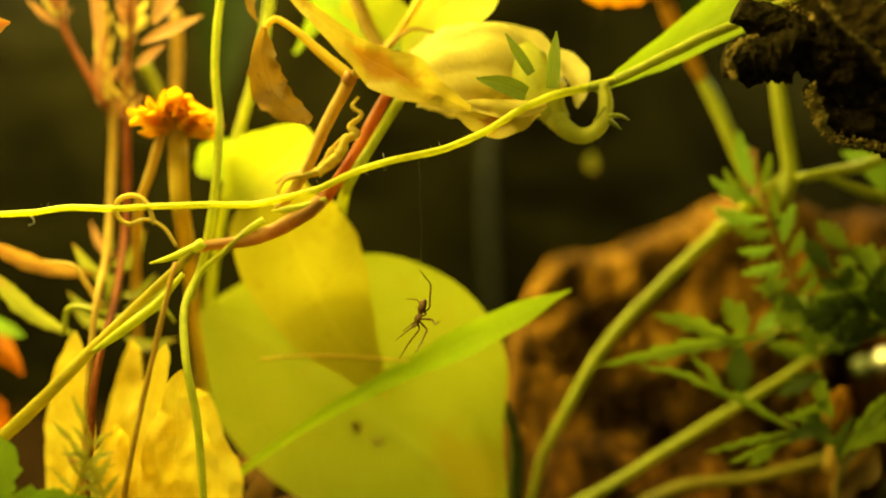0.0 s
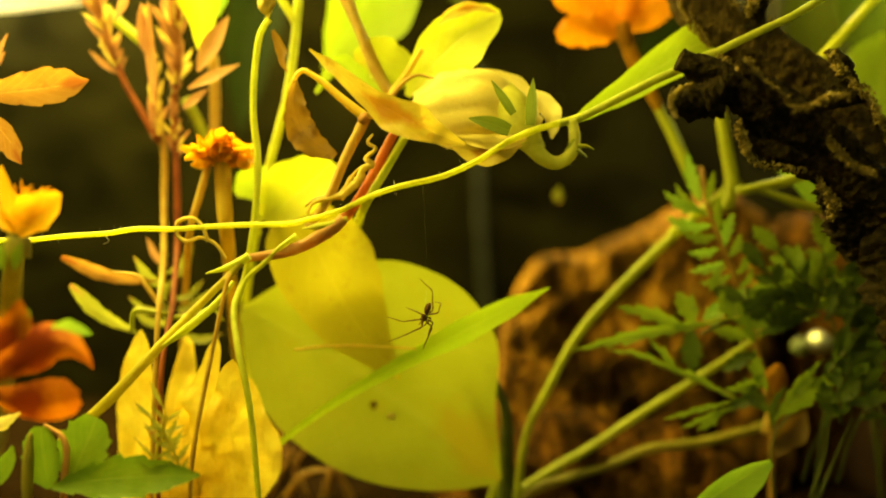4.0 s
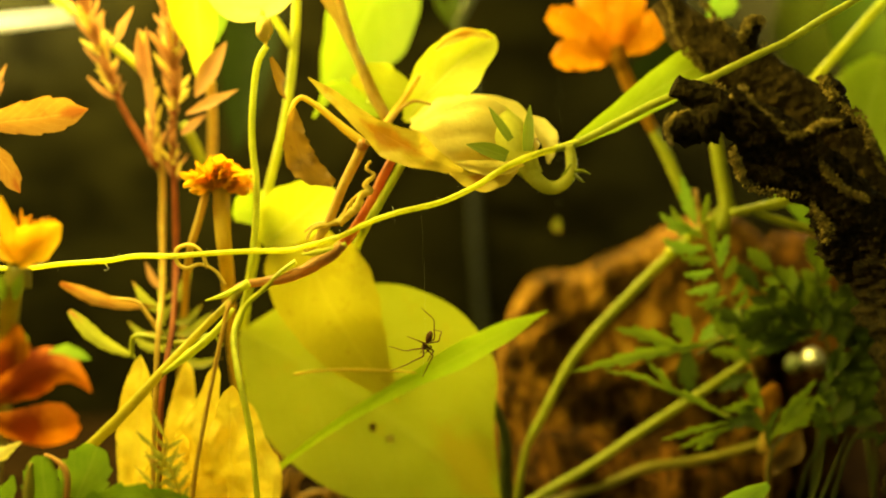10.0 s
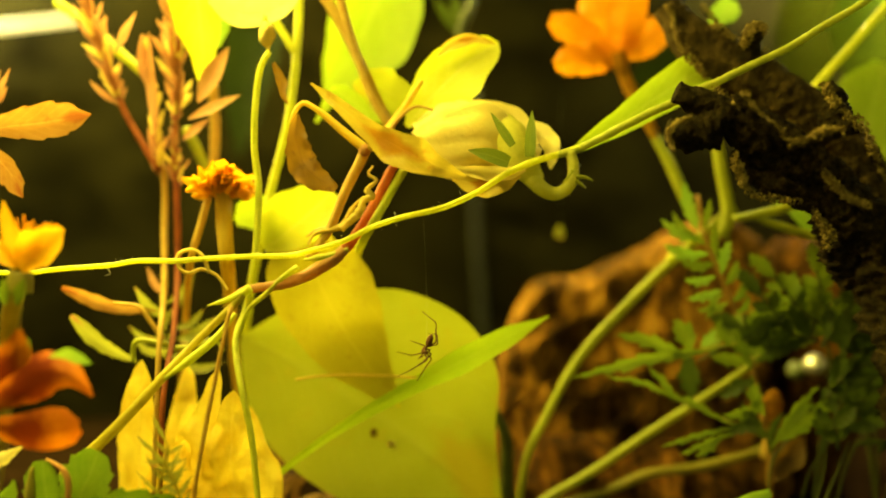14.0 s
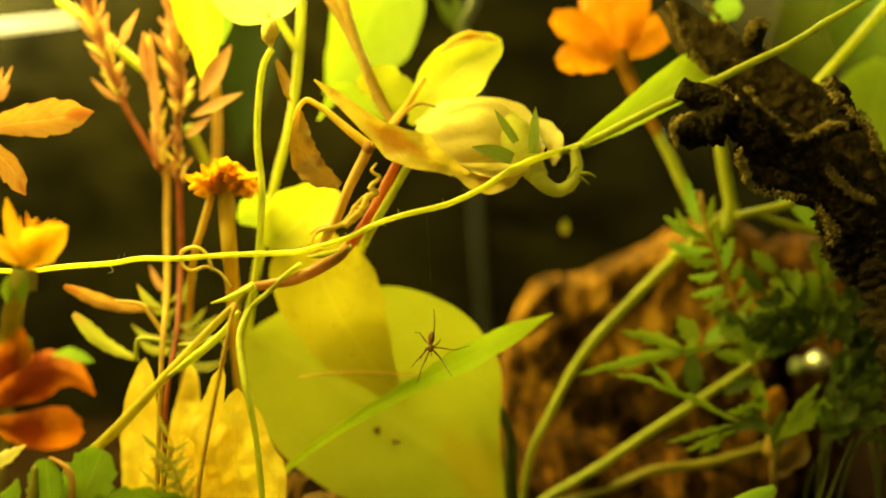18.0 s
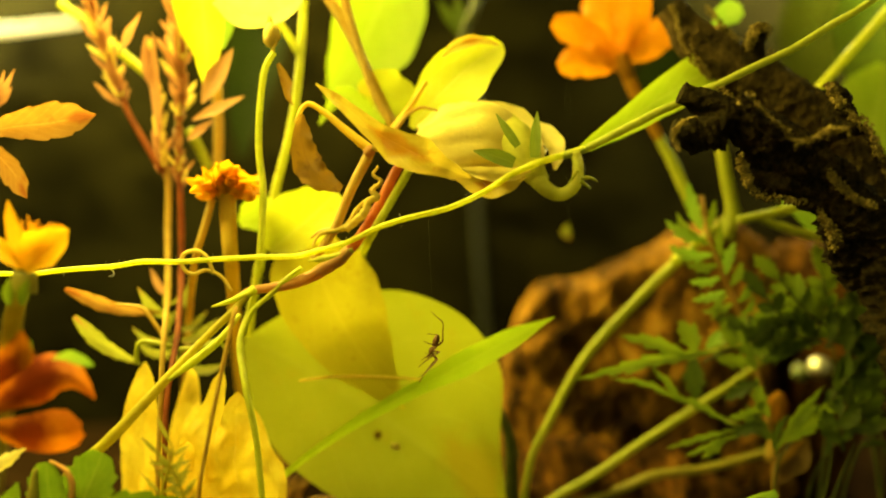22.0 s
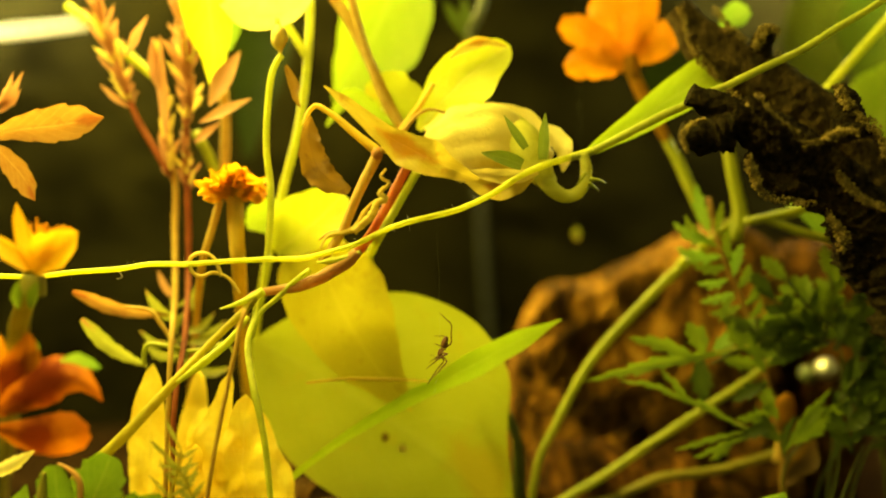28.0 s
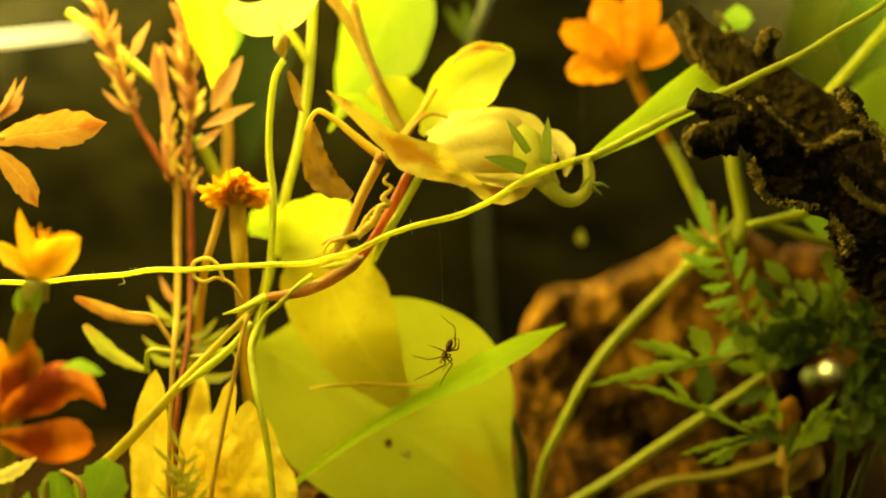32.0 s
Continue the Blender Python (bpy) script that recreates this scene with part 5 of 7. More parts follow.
part("sepal", lance((-0.1096, 0.1866, 0.0885), (-0.1093, 0.1856, 0.0954), 0.00300, 0.4), GREEN, mg)
part("calyx", tube([(-0.1081, 0.1906, 0.0966), (-0.1082, 0.1906, 0.0945), (-0.1085, 0.1906, 0.0917)], [0.00280, 0.00322, 0.00336], 10, 10), STEM_OL, mg)
part("petal", sheet([(-0.1074, 0.1896, 0.0969), (-0.1041, 0.1895, 0.1005), (-0.1004, 0.1895, 0.1036), (-0.0970, 0.1895, 0.1075)], [0.0014, 0.0047, 0.0058, 0.0042, 0.0006], [0.0011, 0.0031, 0.0047, 0.0036, 0.0007], 0.5, 0, 0.1, 2, n=18, m=6), GOLD, mg)
part("petal", sheet([(-0.1079, 0.1906, 0.0980), (-0.1094, 0.1905, 0.1036), (-0.1110, 0.1905, 0.1092), (-0.1124, 0.1904, 0.1144)], [0.0008, 0.0020, 0.0022, 0.0017, 0.0003], [0.0008, 0.0020, 0.0020, 0.0014, 0.0003], 0.5, n=16, m=4), GOLD, mg)
part("petal", sheet([(-0.1080, 0.1886, 0.0980), (-0.1114, 0.1885, 0.1015), (-0.1149, 0.1885, 0.1043), (-0.1177, 0.1885, 0.1063)], [0.0008, 0.0019, 0.0025, 0.0019, 0.0003], [0.0008, 0.0019, 0.0025, 0.0019, 0.0003], 0.5, n=16, m=4), GOLD, mg)
part("petal", sheet([(-0.1099, 0.1946, 0.0980), (-0.1056, 0.1945, 0.1037), (-0.1024, 0.1945, 0.1073), (-0.1007, 0.1945, 0.1087)], [0.0009, 0.0029, 0.0031, 0.0020, 0.0003], [0.0009, 0.0029, 0.0031, 0.0020, 0.0003], 0.5, n=16, m=4), ORANGE, mg)
for i in range(14):
    x = i / 13
    a = Vector((-0.1063, 0.1905, 0.1036))
    b = Vector((-0.1091, 0.1905, 0.1099)).lerp(Vector((-0.0993, 0.1905, 0.1087)), x) + jitter(0.0012)
    part("floret", tube([a + jitter(0.001), a.lerp(b, 0.6) + jitter(0.0006), b], [0.0004, 0.0003, 0.00012], 6, 5), GOLD, mg)

mf = thing("orange_marigold", (-0.1586, 0.2491, 0.0480), "wide rust-orange marigold flower with curled petals", "flower")
part("petal", sheet([(-0.1465, 0.2430, 0.0539), (-0.1375, 0.2430, 0.0597), (-0.1290, 0.2430, 0.0629), (-0.1225, 0.2430, 0.0625), (-0.1179, 0.2430, 0.0597), (-0.1144, 0.2430, 0.0561)], [0.00286, 0.00608, 0.00769, 0.00752, 0.00537, 0.00233, 0.00036], [0.00286, 0.00537, 0.00716, 0.00680, 0.00429, 0.00215, 0.00036], -0.5, 0.25, 0.05, 2, n=36, m=9), RUST, mf, "broad rust-orange petal with a drooping tip")
part("petal", sheet([(-0.1473, 0.2430, 0.0471), (-0.1380, 0.2430, 0.0453), (-0.1301, 0.2430, 0.0450), (-0.1240, 0.2430, 0.0457), (-0.1204, 0.2430, 0.0462), (-0.1184, 0.2430, 0.0464)], [0.00215, 0.00394, 0.00537, 0.00680, 0.00734, 0.00644, 0.00215], [0.00215, 0.00501, 0.00680, 0.00734, 0.00680, 0.00573, 0.00215], -0.5, -0.25, 0.05, 2, n=36, m=9), RUST, mf, "broad rust-orange petal with a rolled edge")
part("petal", sheet([(-0.1498, 0.2460, 0.0515), (-0.1440, 0.2460, 0.0613), (-0.1408, 0.2460, 0.0693), (-0.1398, 0.2460, 0.0771)], [0.00286, 0.00716, 0.00823, 0.00644, 0.00107], [0.00286, 0.00537, 0.00608, 0.00465, 0.00107], -0.3, 0.1, 0.1, 2, n=24, m=7), RUST, mf)
part("petal", sheet([(-0.1550, 0.2500, 0.0525), (-0.1542, 0.2500, 0.0625), (-0.1552, 0.2500, 0.0716), (-0.1589, 0.2500, 0.0790)], [0.00286, 0.00716, 0.00823, 0.00716, 0.00143], [0.00286, 0.00644, 0.00716, 0.00537, 0.00143], -0.3, 0.1, 0.1, 2, n=24, m=7), ORANGE, mf)
part("sepal", cut_leaf([(-0.1295, 0.2460, 0.0679), (-0.1233, 0.2460, 0.0686), (-0.1161, 0.2460, 0.0663)], 0.00543, 3, 0.2), LIME, mf)
part("sepal", cut_leaf([(-0.1421, 0.2470, 0.0623), (-0.1399, 0.2470, 0.0677), (-0.1370, 0.2470, 0.0739)], 0.00688, 3, 0.25), LIME, mf)
part("disc", blob((-0.1555, 0.2456, 0.0515), 0.005, 0.005, 0.004, 0.2, 300, 3), RUST, mf)
part("stalk", tube([(-0.1649, 0.2565, 0.0475), (-0.1688, 0.2565, 0.0351), (-0.1706, 0.2568, -0.0006)], 0.00263, 10, 8), STEM_D, mf)

lf = thing("leafy_sprig", (-0.0998, 0.1980, 0.0334), "low green sprig with rounded toothed leaflets", "plant")
part("leaflet", sheet([(-0.1029, 0.1960, 0.0326), (-0.1040, 0.1960, 0.0376), (-0.1049, 0.1960, 0.0434), (-0.1052, 0.1959, 0.0484)], [0.0011, 0.0043, 0.0052, 0.0053, 0.0046, 0.0020], [0.0011, 0.0040, 0.0049, 0.0052, 0.0046, 0.0020], 0.2, 0.15, 0.05, 2, 0.2, 5, 40, 6), SPRIG, lf)
part("leaflet", sheet([(-0.0982, 0.1970, 0.0337), (-0.0962, 0.1970, 0.0388), (-0.0936, 0.1970, 0.0446), (-0.0913, 0.1969, 0.0506)], [0.0014, 0.0052, 0.0066, 0.0069, 0.0061, 0.0029], [0.0014, 0.0049, 0.0064, 0.0069, 0.0061, 0.0029], 0.18, 0.15, 0.06, 2, 0.2, 6, 48, 6), SPRIG, lf)
part("leaflet", sheet([(-0.1018, 0.1950, 0.0330), (-0.0912, 0.1950, 0.0351), (-0.0784, 0.1951, 0.0363), (-0.0641, 0.1951, 0.0366)], [0.0006, 0.0029, 0.0049, 0.0057, 0.0049, 0.0031, 0.0004], [0.0006, 0.0026, 0.0046, 0.0054, 0.0046, 0.0029, 0.0004], 0.25, 0.2, 0.08, 3, 0.3, 6, 42, 6), SPRIG, lf, "broad lobed leaflet")
part("leaflet", sheet([(-0.1190, 0.1960, 0.0326), (-0.1158, 0.1960, 0.0362), (-0.1132, 0.1960, 0.0402), (-0.1124, 0.1959, 0.0434)], [0.0009, 0.0026, 0.0029, 0.0020, 0.0004], [0.0009, 0.0023, 0.0026, 0.0020, 0.0004], 0.3, 0.1, 0, 2, 0.1, 6, 20, 5), SPRIG, lf)
part("leaflet", sheet([(-0.1231, 0.1979, 0.0457), (-0.1173, 0.1979, 0.0479), (-0.1115, 0.1979, 0.0515)], [0.0006, 0.0017, 0.0020, 0.0012, 0.0003], [0.0006, 0.0017, 0.0020, 0.0012, 0.0003], 0.4, 0.1, 0, 2, 0.5, 6, 14, 4), PALE, lf)
part("stem", tube([(-0.1000, 0.1961, 0.0204), (-0.0991, 0.1960, 0.0348), (-0.0986, 0.1960, 0.0420), (-0.0997, 0.1960, 0.0457), (-0.1020, 0.1959, 0.0477), (-0.1043, 0.1959, 0.0488)], [0.00086, 0.00086, 0.00086, 0.00086, 0.00029], 30, 8, 0.1, 400), STEM_P, lf)
part("bud", tube([(-0.1089, 0.1961, 0.0204), (-0.1086, 0.1960, 0.0362), (-0.1082, 0.1960, 0.0434), (-0.1078, 0.1959, 0.0468)], [0.00086, 0.00101, 0.00144, 0.00144, 0.00057], 24, 8), STEM_OL, lf)

# ---- orange marigold above and the feathery plant below it ----
of = thing("orange_marigold", (0.0999, 0.2495, 0.0180), "open orange marigold with its calyx and stalk showing", "flower")
for pts, ws in (([(0.0527, 0.2500, 0.1656), (0.0462, 0.2500, 0.1702), (0.0398, 0.2500, 0.1748), (0.0315, 0.2500, 0.1784)], [0.00147, 0.00368, 0.00515, 0.00552, 0.00479, 0.00258]),
                ([(0.0528, 0.2480, 0.1638), (0.0456, 0.2470, 0.1646), (0.0393, 0.2470, 0.1646), (0.0325, 0.2470, 0.1620)], [0.00147, 0.00442, 0.00552, 0.00552, 0.00479, 0.00184]),
                ([(0.0544, 0.2520, 0.1661), (0.0513, 0.2520, 0.1736), (0.0478, 0.2520, 0.1810), (0.0448, 0.2520, 0.1895)], [0.00147, 0.00442, 0.00589, 0.00626, 0.00552, 0.00295]),
                ([(0.0547, 0.2500, 0.1656), (0.0561, 0.2490, 0.1736), (0.0574, 0.2490, 0.1828), (0.0580, 0.2490, 0.1921)], [0.00147, 0.00479, 0.00626, 0.00663, 0.00589, 0.00295]),
                ([(0.0560, 0.2510, 0.1653), (0.0624, 0.2520, 0.1704), (0.0674, 0.2520, 0.1749), (0.0734, 0.2520, 0.1816)], [0.00147, 0.00405, 0.00552, 0.00552, 0.00442, 0.00147])):
    part("petal", sheet(pts, ws, [q * 0.95 for q in ws], -0.3, 0.12, 0.22, 3, n=26, m=8, crinkle=0.0008), ORANGE, of)
part("calyx", tube([(0.0531, 0.2495, 0.1664), (0.0542, 0.2495, 0.1634), (0.0553, 0.2495, 0.1597)], [0.00257, 0.00276, 0.00202], 12, 10), STEM_K, of)
part("stalk", tube([(0.0544, 0.2502, 0.1632), (0.0573, 0.2502, 0.1558), (0.0618, 0.2502, 0.1471), (0.0664, 0.2502, 0.1385), (0.0676, 0.2502, 0.1360)], [0.00203, 0.00225, 0.00205, 0.00190, 0.00120], 24, 12, 0.03, 200), STEM_K, of, "orange-brown upper stalk")
part("stalk", tube([(0.0630, 0.2506, 0.1448), (0.0653, 0.2504, 0.1407), (0.0697, 0.2502, 0.1324), (0.0733, 0.2502, 0.1241), (0.0788, 0.2502, 0.1112)], [0.00140, 0.00186, 0.00190, 0.00180, 0.00160], 24, 12, 0.03, 200), STEM_G, of, "yellow-green lower stalk")
part("stem", tube([(0.0780, 0.2465, 0.1206), (0.0805, 0.2465, 0.1079), (0.0845, 0.2465, 0.0967), (0.0892, 0.2465, 0.0853), (0.0932, 0.2465, 0.0753), (0.0960, 0.2465, 0.0627), (0.0997, 0.2465, 0.0455), (0.1011, 0.2465, 0.0355), (0.1004, 0.2465, -0.0025)], [0.00073, 0.00091, 0.00109], 40, 8, 0.05, 200), STEM_OL2, of, "pinkish brown stem")
for pts, wd, lobes, cut, mt in (
    (((0.0766, 0.2369, 0.0721), (0.0590, 0.2369, 0.0689), (0.0366, 0.2369, 0.0630)), 0.00483, 5, 0.45, GREEN),
    (((0.0703, 0.2369, 0.0707), (0.0599, 0.2369, 0.0746), (0.0499, 0.2369, 0.0766)), 0.00537, 3, 0.40, GREEN),
    (((0.0732, 0.2369, 0.0721), (0.0711, 0.2369, 0.0766), (0.0677, 0.2369, 0.0810)), 0.00787, 2, 0.30, GREEN),
    (((0.0760, 0.2369, 0.0728), (0.0784, 0.2369, 0.0754), (0.0805, 0.2369, 0.0780)), 0.00394, 2, 0.40, LIME),
    (((0.0781, 0.2369, 0.0717), (0.0677, 0.2369, 0.0697), (0.0572, 0.2369, 0.0669)), 0.00286, 3, 0.50, GREEN),
    (((0.0841, 0.2369, 0.0493), (0.0737, 0.2369, 0.0553), (0.0606, 0.2369, 0.0602)), 0.00304, 4, 0.50, GREEN),
    (((0.0685, 0.2369, 0.0571), (0.0572, 0.2369, 0.0620), (0.0471, 0.2369, 0.0633)), 0.00268, 3, 0.50, GREEN),
    (((0.0680, 0.2369, 0.0571), (0.0642, 0.2369, 0.0624), (0.0597, 0.2369, 0.0665)), 0.00322, 2, 0.45, GREEN),
    (((0.0854, 0.2369, 0.0482), (0.0746, 0.2369, 0.0455), (0.0637, 0.2369, 0.0422)), 0.00268, 4, 0.50, GREEN),
    (((0.0854, 0.2369, 0.0464), (0.0781, 0.2369, 0.0435), (0.0694, 0.2369, 0.0397)), 0.00322, 3, 0.50, GREEN),
    (((0.0819, 0.2369, 0.0455), (0.0781, 0.2369, 0.0415), (0.0750, 0.2369, 0.0387)), 0.00358, 2, 0.40, GREEN),
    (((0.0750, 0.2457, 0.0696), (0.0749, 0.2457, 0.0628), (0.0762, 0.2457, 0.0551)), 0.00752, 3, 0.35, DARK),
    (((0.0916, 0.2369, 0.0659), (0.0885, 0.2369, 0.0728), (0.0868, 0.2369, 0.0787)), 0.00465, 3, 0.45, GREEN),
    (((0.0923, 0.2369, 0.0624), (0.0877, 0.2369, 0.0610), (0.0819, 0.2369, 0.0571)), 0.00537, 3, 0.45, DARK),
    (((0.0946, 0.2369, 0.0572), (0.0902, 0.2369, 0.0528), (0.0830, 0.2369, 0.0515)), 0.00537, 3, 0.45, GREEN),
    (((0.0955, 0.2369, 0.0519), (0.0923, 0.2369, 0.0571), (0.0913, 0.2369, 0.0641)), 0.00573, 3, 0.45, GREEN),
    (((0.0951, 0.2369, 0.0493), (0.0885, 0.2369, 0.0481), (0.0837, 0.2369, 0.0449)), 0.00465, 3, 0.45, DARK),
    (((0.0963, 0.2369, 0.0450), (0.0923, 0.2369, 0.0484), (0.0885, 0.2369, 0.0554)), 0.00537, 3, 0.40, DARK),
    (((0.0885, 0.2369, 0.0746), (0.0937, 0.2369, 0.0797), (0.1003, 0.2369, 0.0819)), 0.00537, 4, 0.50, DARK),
    (((0.0850, 0.2369, 0.0728), (0.0819, 0.2369, 0.0780), (0.0819, 0.2369, 0.0819)), 0.00429, 2, 0.40, GREEN),
    (((0.0750, 0.2369, 0.1090), (0.0721, 0.2369, 0.1163), (0.0711, 0.2369, 0.1240)), 0.00465, 3, 0.35, LIME),
    (((0.0767, 0.2369, 0.1090), (0.0781, 0.2369, 0.1137), (0.0791, 0.2369, 0.1184)), 0.00322, 3, 0.40, GREEN),
    (((0.0750, 0.2369, 0.1062), (0.0694, 0.2369, 0.1076), (0.0642, 0.2369, 0.1121)), 0.00465, 3, 0.45, LIME),
    (((0.0784, 0.2369, 0.1017), (0.0720, 0.2369, 0.1010), (0.0650, 0.2369, 0.1041)), 0.00501, 3, 0.45, LIME),
    (((0.0774, 0.2369, 0.1045), (0.0711, 0.2369, 0.1083), (0.0677, 0.2369, 0.1145)), 0.00322, 3, 0.40, GREEN),
    (((0.0799, 0.2369, 0.0985), (0.0755, 0.2369, 0.0975), (0.0701, 0.2369, 0.0989)), 0.00429, 3, 0.45, GREEN),
    (((0.0805, 0.2369, 0.0947), (0.0763, 0.2369, 0.0930), (0.0711, 0.2369, 0.0933)), 0.00394, 3, 0.50, LIME),
    (((0.0823, 0.2369, 0.0905), (0.0777, 0.2369, 0.0885), (0.0720, 0.2369, 0.0874)), 0.00394, 3, 0.50, LIME),
    (((0.0846, 0.2369, 0.0867), (0.0806, 0.2369, 0.0846), (0.0753, 0.2369, 0.0839)), 0.00358, 3, 0.50, GREEN),
    (((0.0823, 0.2369, 0.0954), (0.0830, 0.2369, 0.1007), (0.0854, 0.2369, 0.1056)), 0.00465, 3, 0.45, LIME),
    (((0.0837, 0.2369, 0.0919), (0.0861, 0.2369, 0.0954), (0.0875, 0.2369, 0.0992)), 0.00394, 3, 0.45, GREEN),
    (((0.0857, 0.2369, 0.0867), (0.0885, 0.2369, 0.0894), (0.0906, 0.2369, 0.0937)), 0.00394, 3, 0.45, GREEN),
    (((0.0808, 0.2369, 0.1007), (0.0801, 0.2369, 0.1050), (0.0808, 0.2369, 0.1102)), 0.00394, 3, 0.45, GREEN),
    (((0.0868, 0.2369, 0.0832), (0.0895, 0.2369, 0.0850), (0.0916, 0.2369, 0.0888)), 0.00322, 3, 0.45, GREEN),
    (((0.0830, 0.2369, 0.0893), (0.0799, 0.2369, 0.0867), (0.0781, 0.2369, 0.0812)), 0.00286, 3, 0.50, GREEN),
    (((0.0975, 0.2369, 0.0419), (0.1037, 0.2369, 0.0516), (0.1128, 0.2369, 0.0610)), 0.00394, 5, 0.45, GREEN),
    (((0.1003, 0.2369, 0.0443), (0.1102, 0.2369, 0.0516), (0.1177, 0.2369, 0.0583)), 0.00644, 4, 0.35, GREEN),
    (((0.1024, 0.2369, 0.0476), (0.1062, 0.2369, 0.0528), (0.1114, 0.2369, 0.0554)), 0.00358, 3, 0.40, GREEN),
    (((0.0972, 0.2369, 0.0397), (0.0975, 0.2369, 0.0468), (0.1017, 0.2369, 0.0526)), 0.00358, 4, 0.40, DARK)):
    part("leaflet", cut_leaf(pts, wd * 1.15, lobes + 1, cut + 0.12, 0.2, rnd.uniform(-0.25, 0.25), rnd.uniform(0, 0.002)), mt, of)
pinnate(of, [(0.0764, 0.2398, 0.0682), (0.0878, 0.2398, 0.0743), (0.0966, 0.2398, 0.0795), (0.1063, 0.2398, 0.0865)], 4, 0.01196, 0.00580, GREEN, STEM_D)
pinnate(of, [(0.0975, 0.2398, 0.0725), (0.1054, 0.2398, 0.0795), (0.1107, 0.2398, 0.0865), (0.1142, 0.2398, 0.0936)], 4, 0.01196, 0.00580, GREEN, STEM_D)
part("leaf_rib", tube([(0.0875, 0.2389, 0.0483), (0.0743, 0.2389, 0.0543), (0.0630, 0.2389, 0.0589)], 0.00054, 12, 6), STEM_G, of)
part("leaf_rib", tube([(0.0910, 0.2389, 0.0744), (0.0769, 0.2389, 0.0718), (0.0630, 0.2389, 0.0690)], 0.00054, 12, 6), STEM_G, of)
part("bud", tube([(0.1005, 0.2482, 0.0447), (0.1015, 0.2482, 0.0492), (0.1030, 0.2482, 0.0547), (0.1041, 0.2482, 0.0575)], [0.00109, 0.00272, 0.00346, 0.00309, 0.00127], 16, 12, 0.15, 300), STEM_K, of, "closed orange-brown bud")
part("dry_leaf", sheet([(0.1015, 0.2499, 0.0279), (0.1055, 0.2498, 0.0343), (0.1092, 0.2498, 0.0370), (0.1125, 0.2498, 0.0425)], [0.00078, 0.00330, 0.00476, 0.00369, 0.00078], [0.00078, 0.00291, 0.00369, 0.00291, 0.00078], 0.8, 0.3, 0.3, 2, n=14, m=4), DRY, of, "curled brown leaf")
part("bud_stalk", tube([(0.1026, 0.2482, 0.0492), (0.1012, 0.2482, 0.0429), (0.0997, 0.2483, 0.0356)], 0.00145, 8, 8), STEM_B, of)

fern = thing("feathery_plant", (0.1209, 0.2515, 0.0173), "dense feathery foliage, its shade put into a darker green", "plant")
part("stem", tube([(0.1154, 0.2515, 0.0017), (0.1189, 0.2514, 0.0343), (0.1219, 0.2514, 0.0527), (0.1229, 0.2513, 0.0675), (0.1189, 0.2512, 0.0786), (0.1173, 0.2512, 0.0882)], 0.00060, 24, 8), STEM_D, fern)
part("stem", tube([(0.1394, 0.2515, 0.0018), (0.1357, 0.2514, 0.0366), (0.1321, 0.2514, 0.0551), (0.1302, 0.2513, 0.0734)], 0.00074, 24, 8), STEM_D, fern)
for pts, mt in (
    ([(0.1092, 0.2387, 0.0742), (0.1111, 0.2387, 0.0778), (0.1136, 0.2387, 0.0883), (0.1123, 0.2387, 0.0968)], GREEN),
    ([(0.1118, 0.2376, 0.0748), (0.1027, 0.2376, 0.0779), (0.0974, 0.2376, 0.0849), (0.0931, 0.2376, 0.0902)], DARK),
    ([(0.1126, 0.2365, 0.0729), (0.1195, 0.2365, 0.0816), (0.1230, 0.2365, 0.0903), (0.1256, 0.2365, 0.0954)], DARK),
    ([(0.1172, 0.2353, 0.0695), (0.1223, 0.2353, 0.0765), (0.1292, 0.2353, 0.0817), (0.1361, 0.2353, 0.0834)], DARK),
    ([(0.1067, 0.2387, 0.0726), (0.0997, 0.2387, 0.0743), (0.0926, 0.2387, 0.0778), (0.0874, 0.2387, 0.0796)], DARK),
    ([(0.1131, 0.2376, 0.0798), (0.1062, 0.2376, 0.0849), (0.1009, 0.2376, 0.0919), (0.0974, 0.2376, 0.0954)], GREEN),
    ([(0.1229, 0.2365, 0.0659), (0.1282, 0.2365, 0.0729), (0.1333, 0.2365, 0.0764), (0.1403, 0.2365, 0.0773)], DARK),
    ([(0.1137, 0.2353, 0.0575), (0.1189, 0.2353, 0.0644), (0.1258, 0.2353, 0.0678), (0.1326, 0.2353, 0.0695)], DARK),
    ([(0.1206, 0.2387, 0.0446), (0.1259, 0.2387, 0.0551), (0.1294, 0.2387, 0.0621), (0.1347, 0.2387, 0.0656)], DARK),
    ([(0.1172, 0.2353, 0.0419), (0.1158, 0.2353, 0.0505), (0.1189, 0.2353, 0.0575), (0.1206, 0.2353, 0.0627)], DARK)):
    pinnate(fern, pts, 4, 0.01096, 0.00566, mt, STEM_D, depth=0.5)

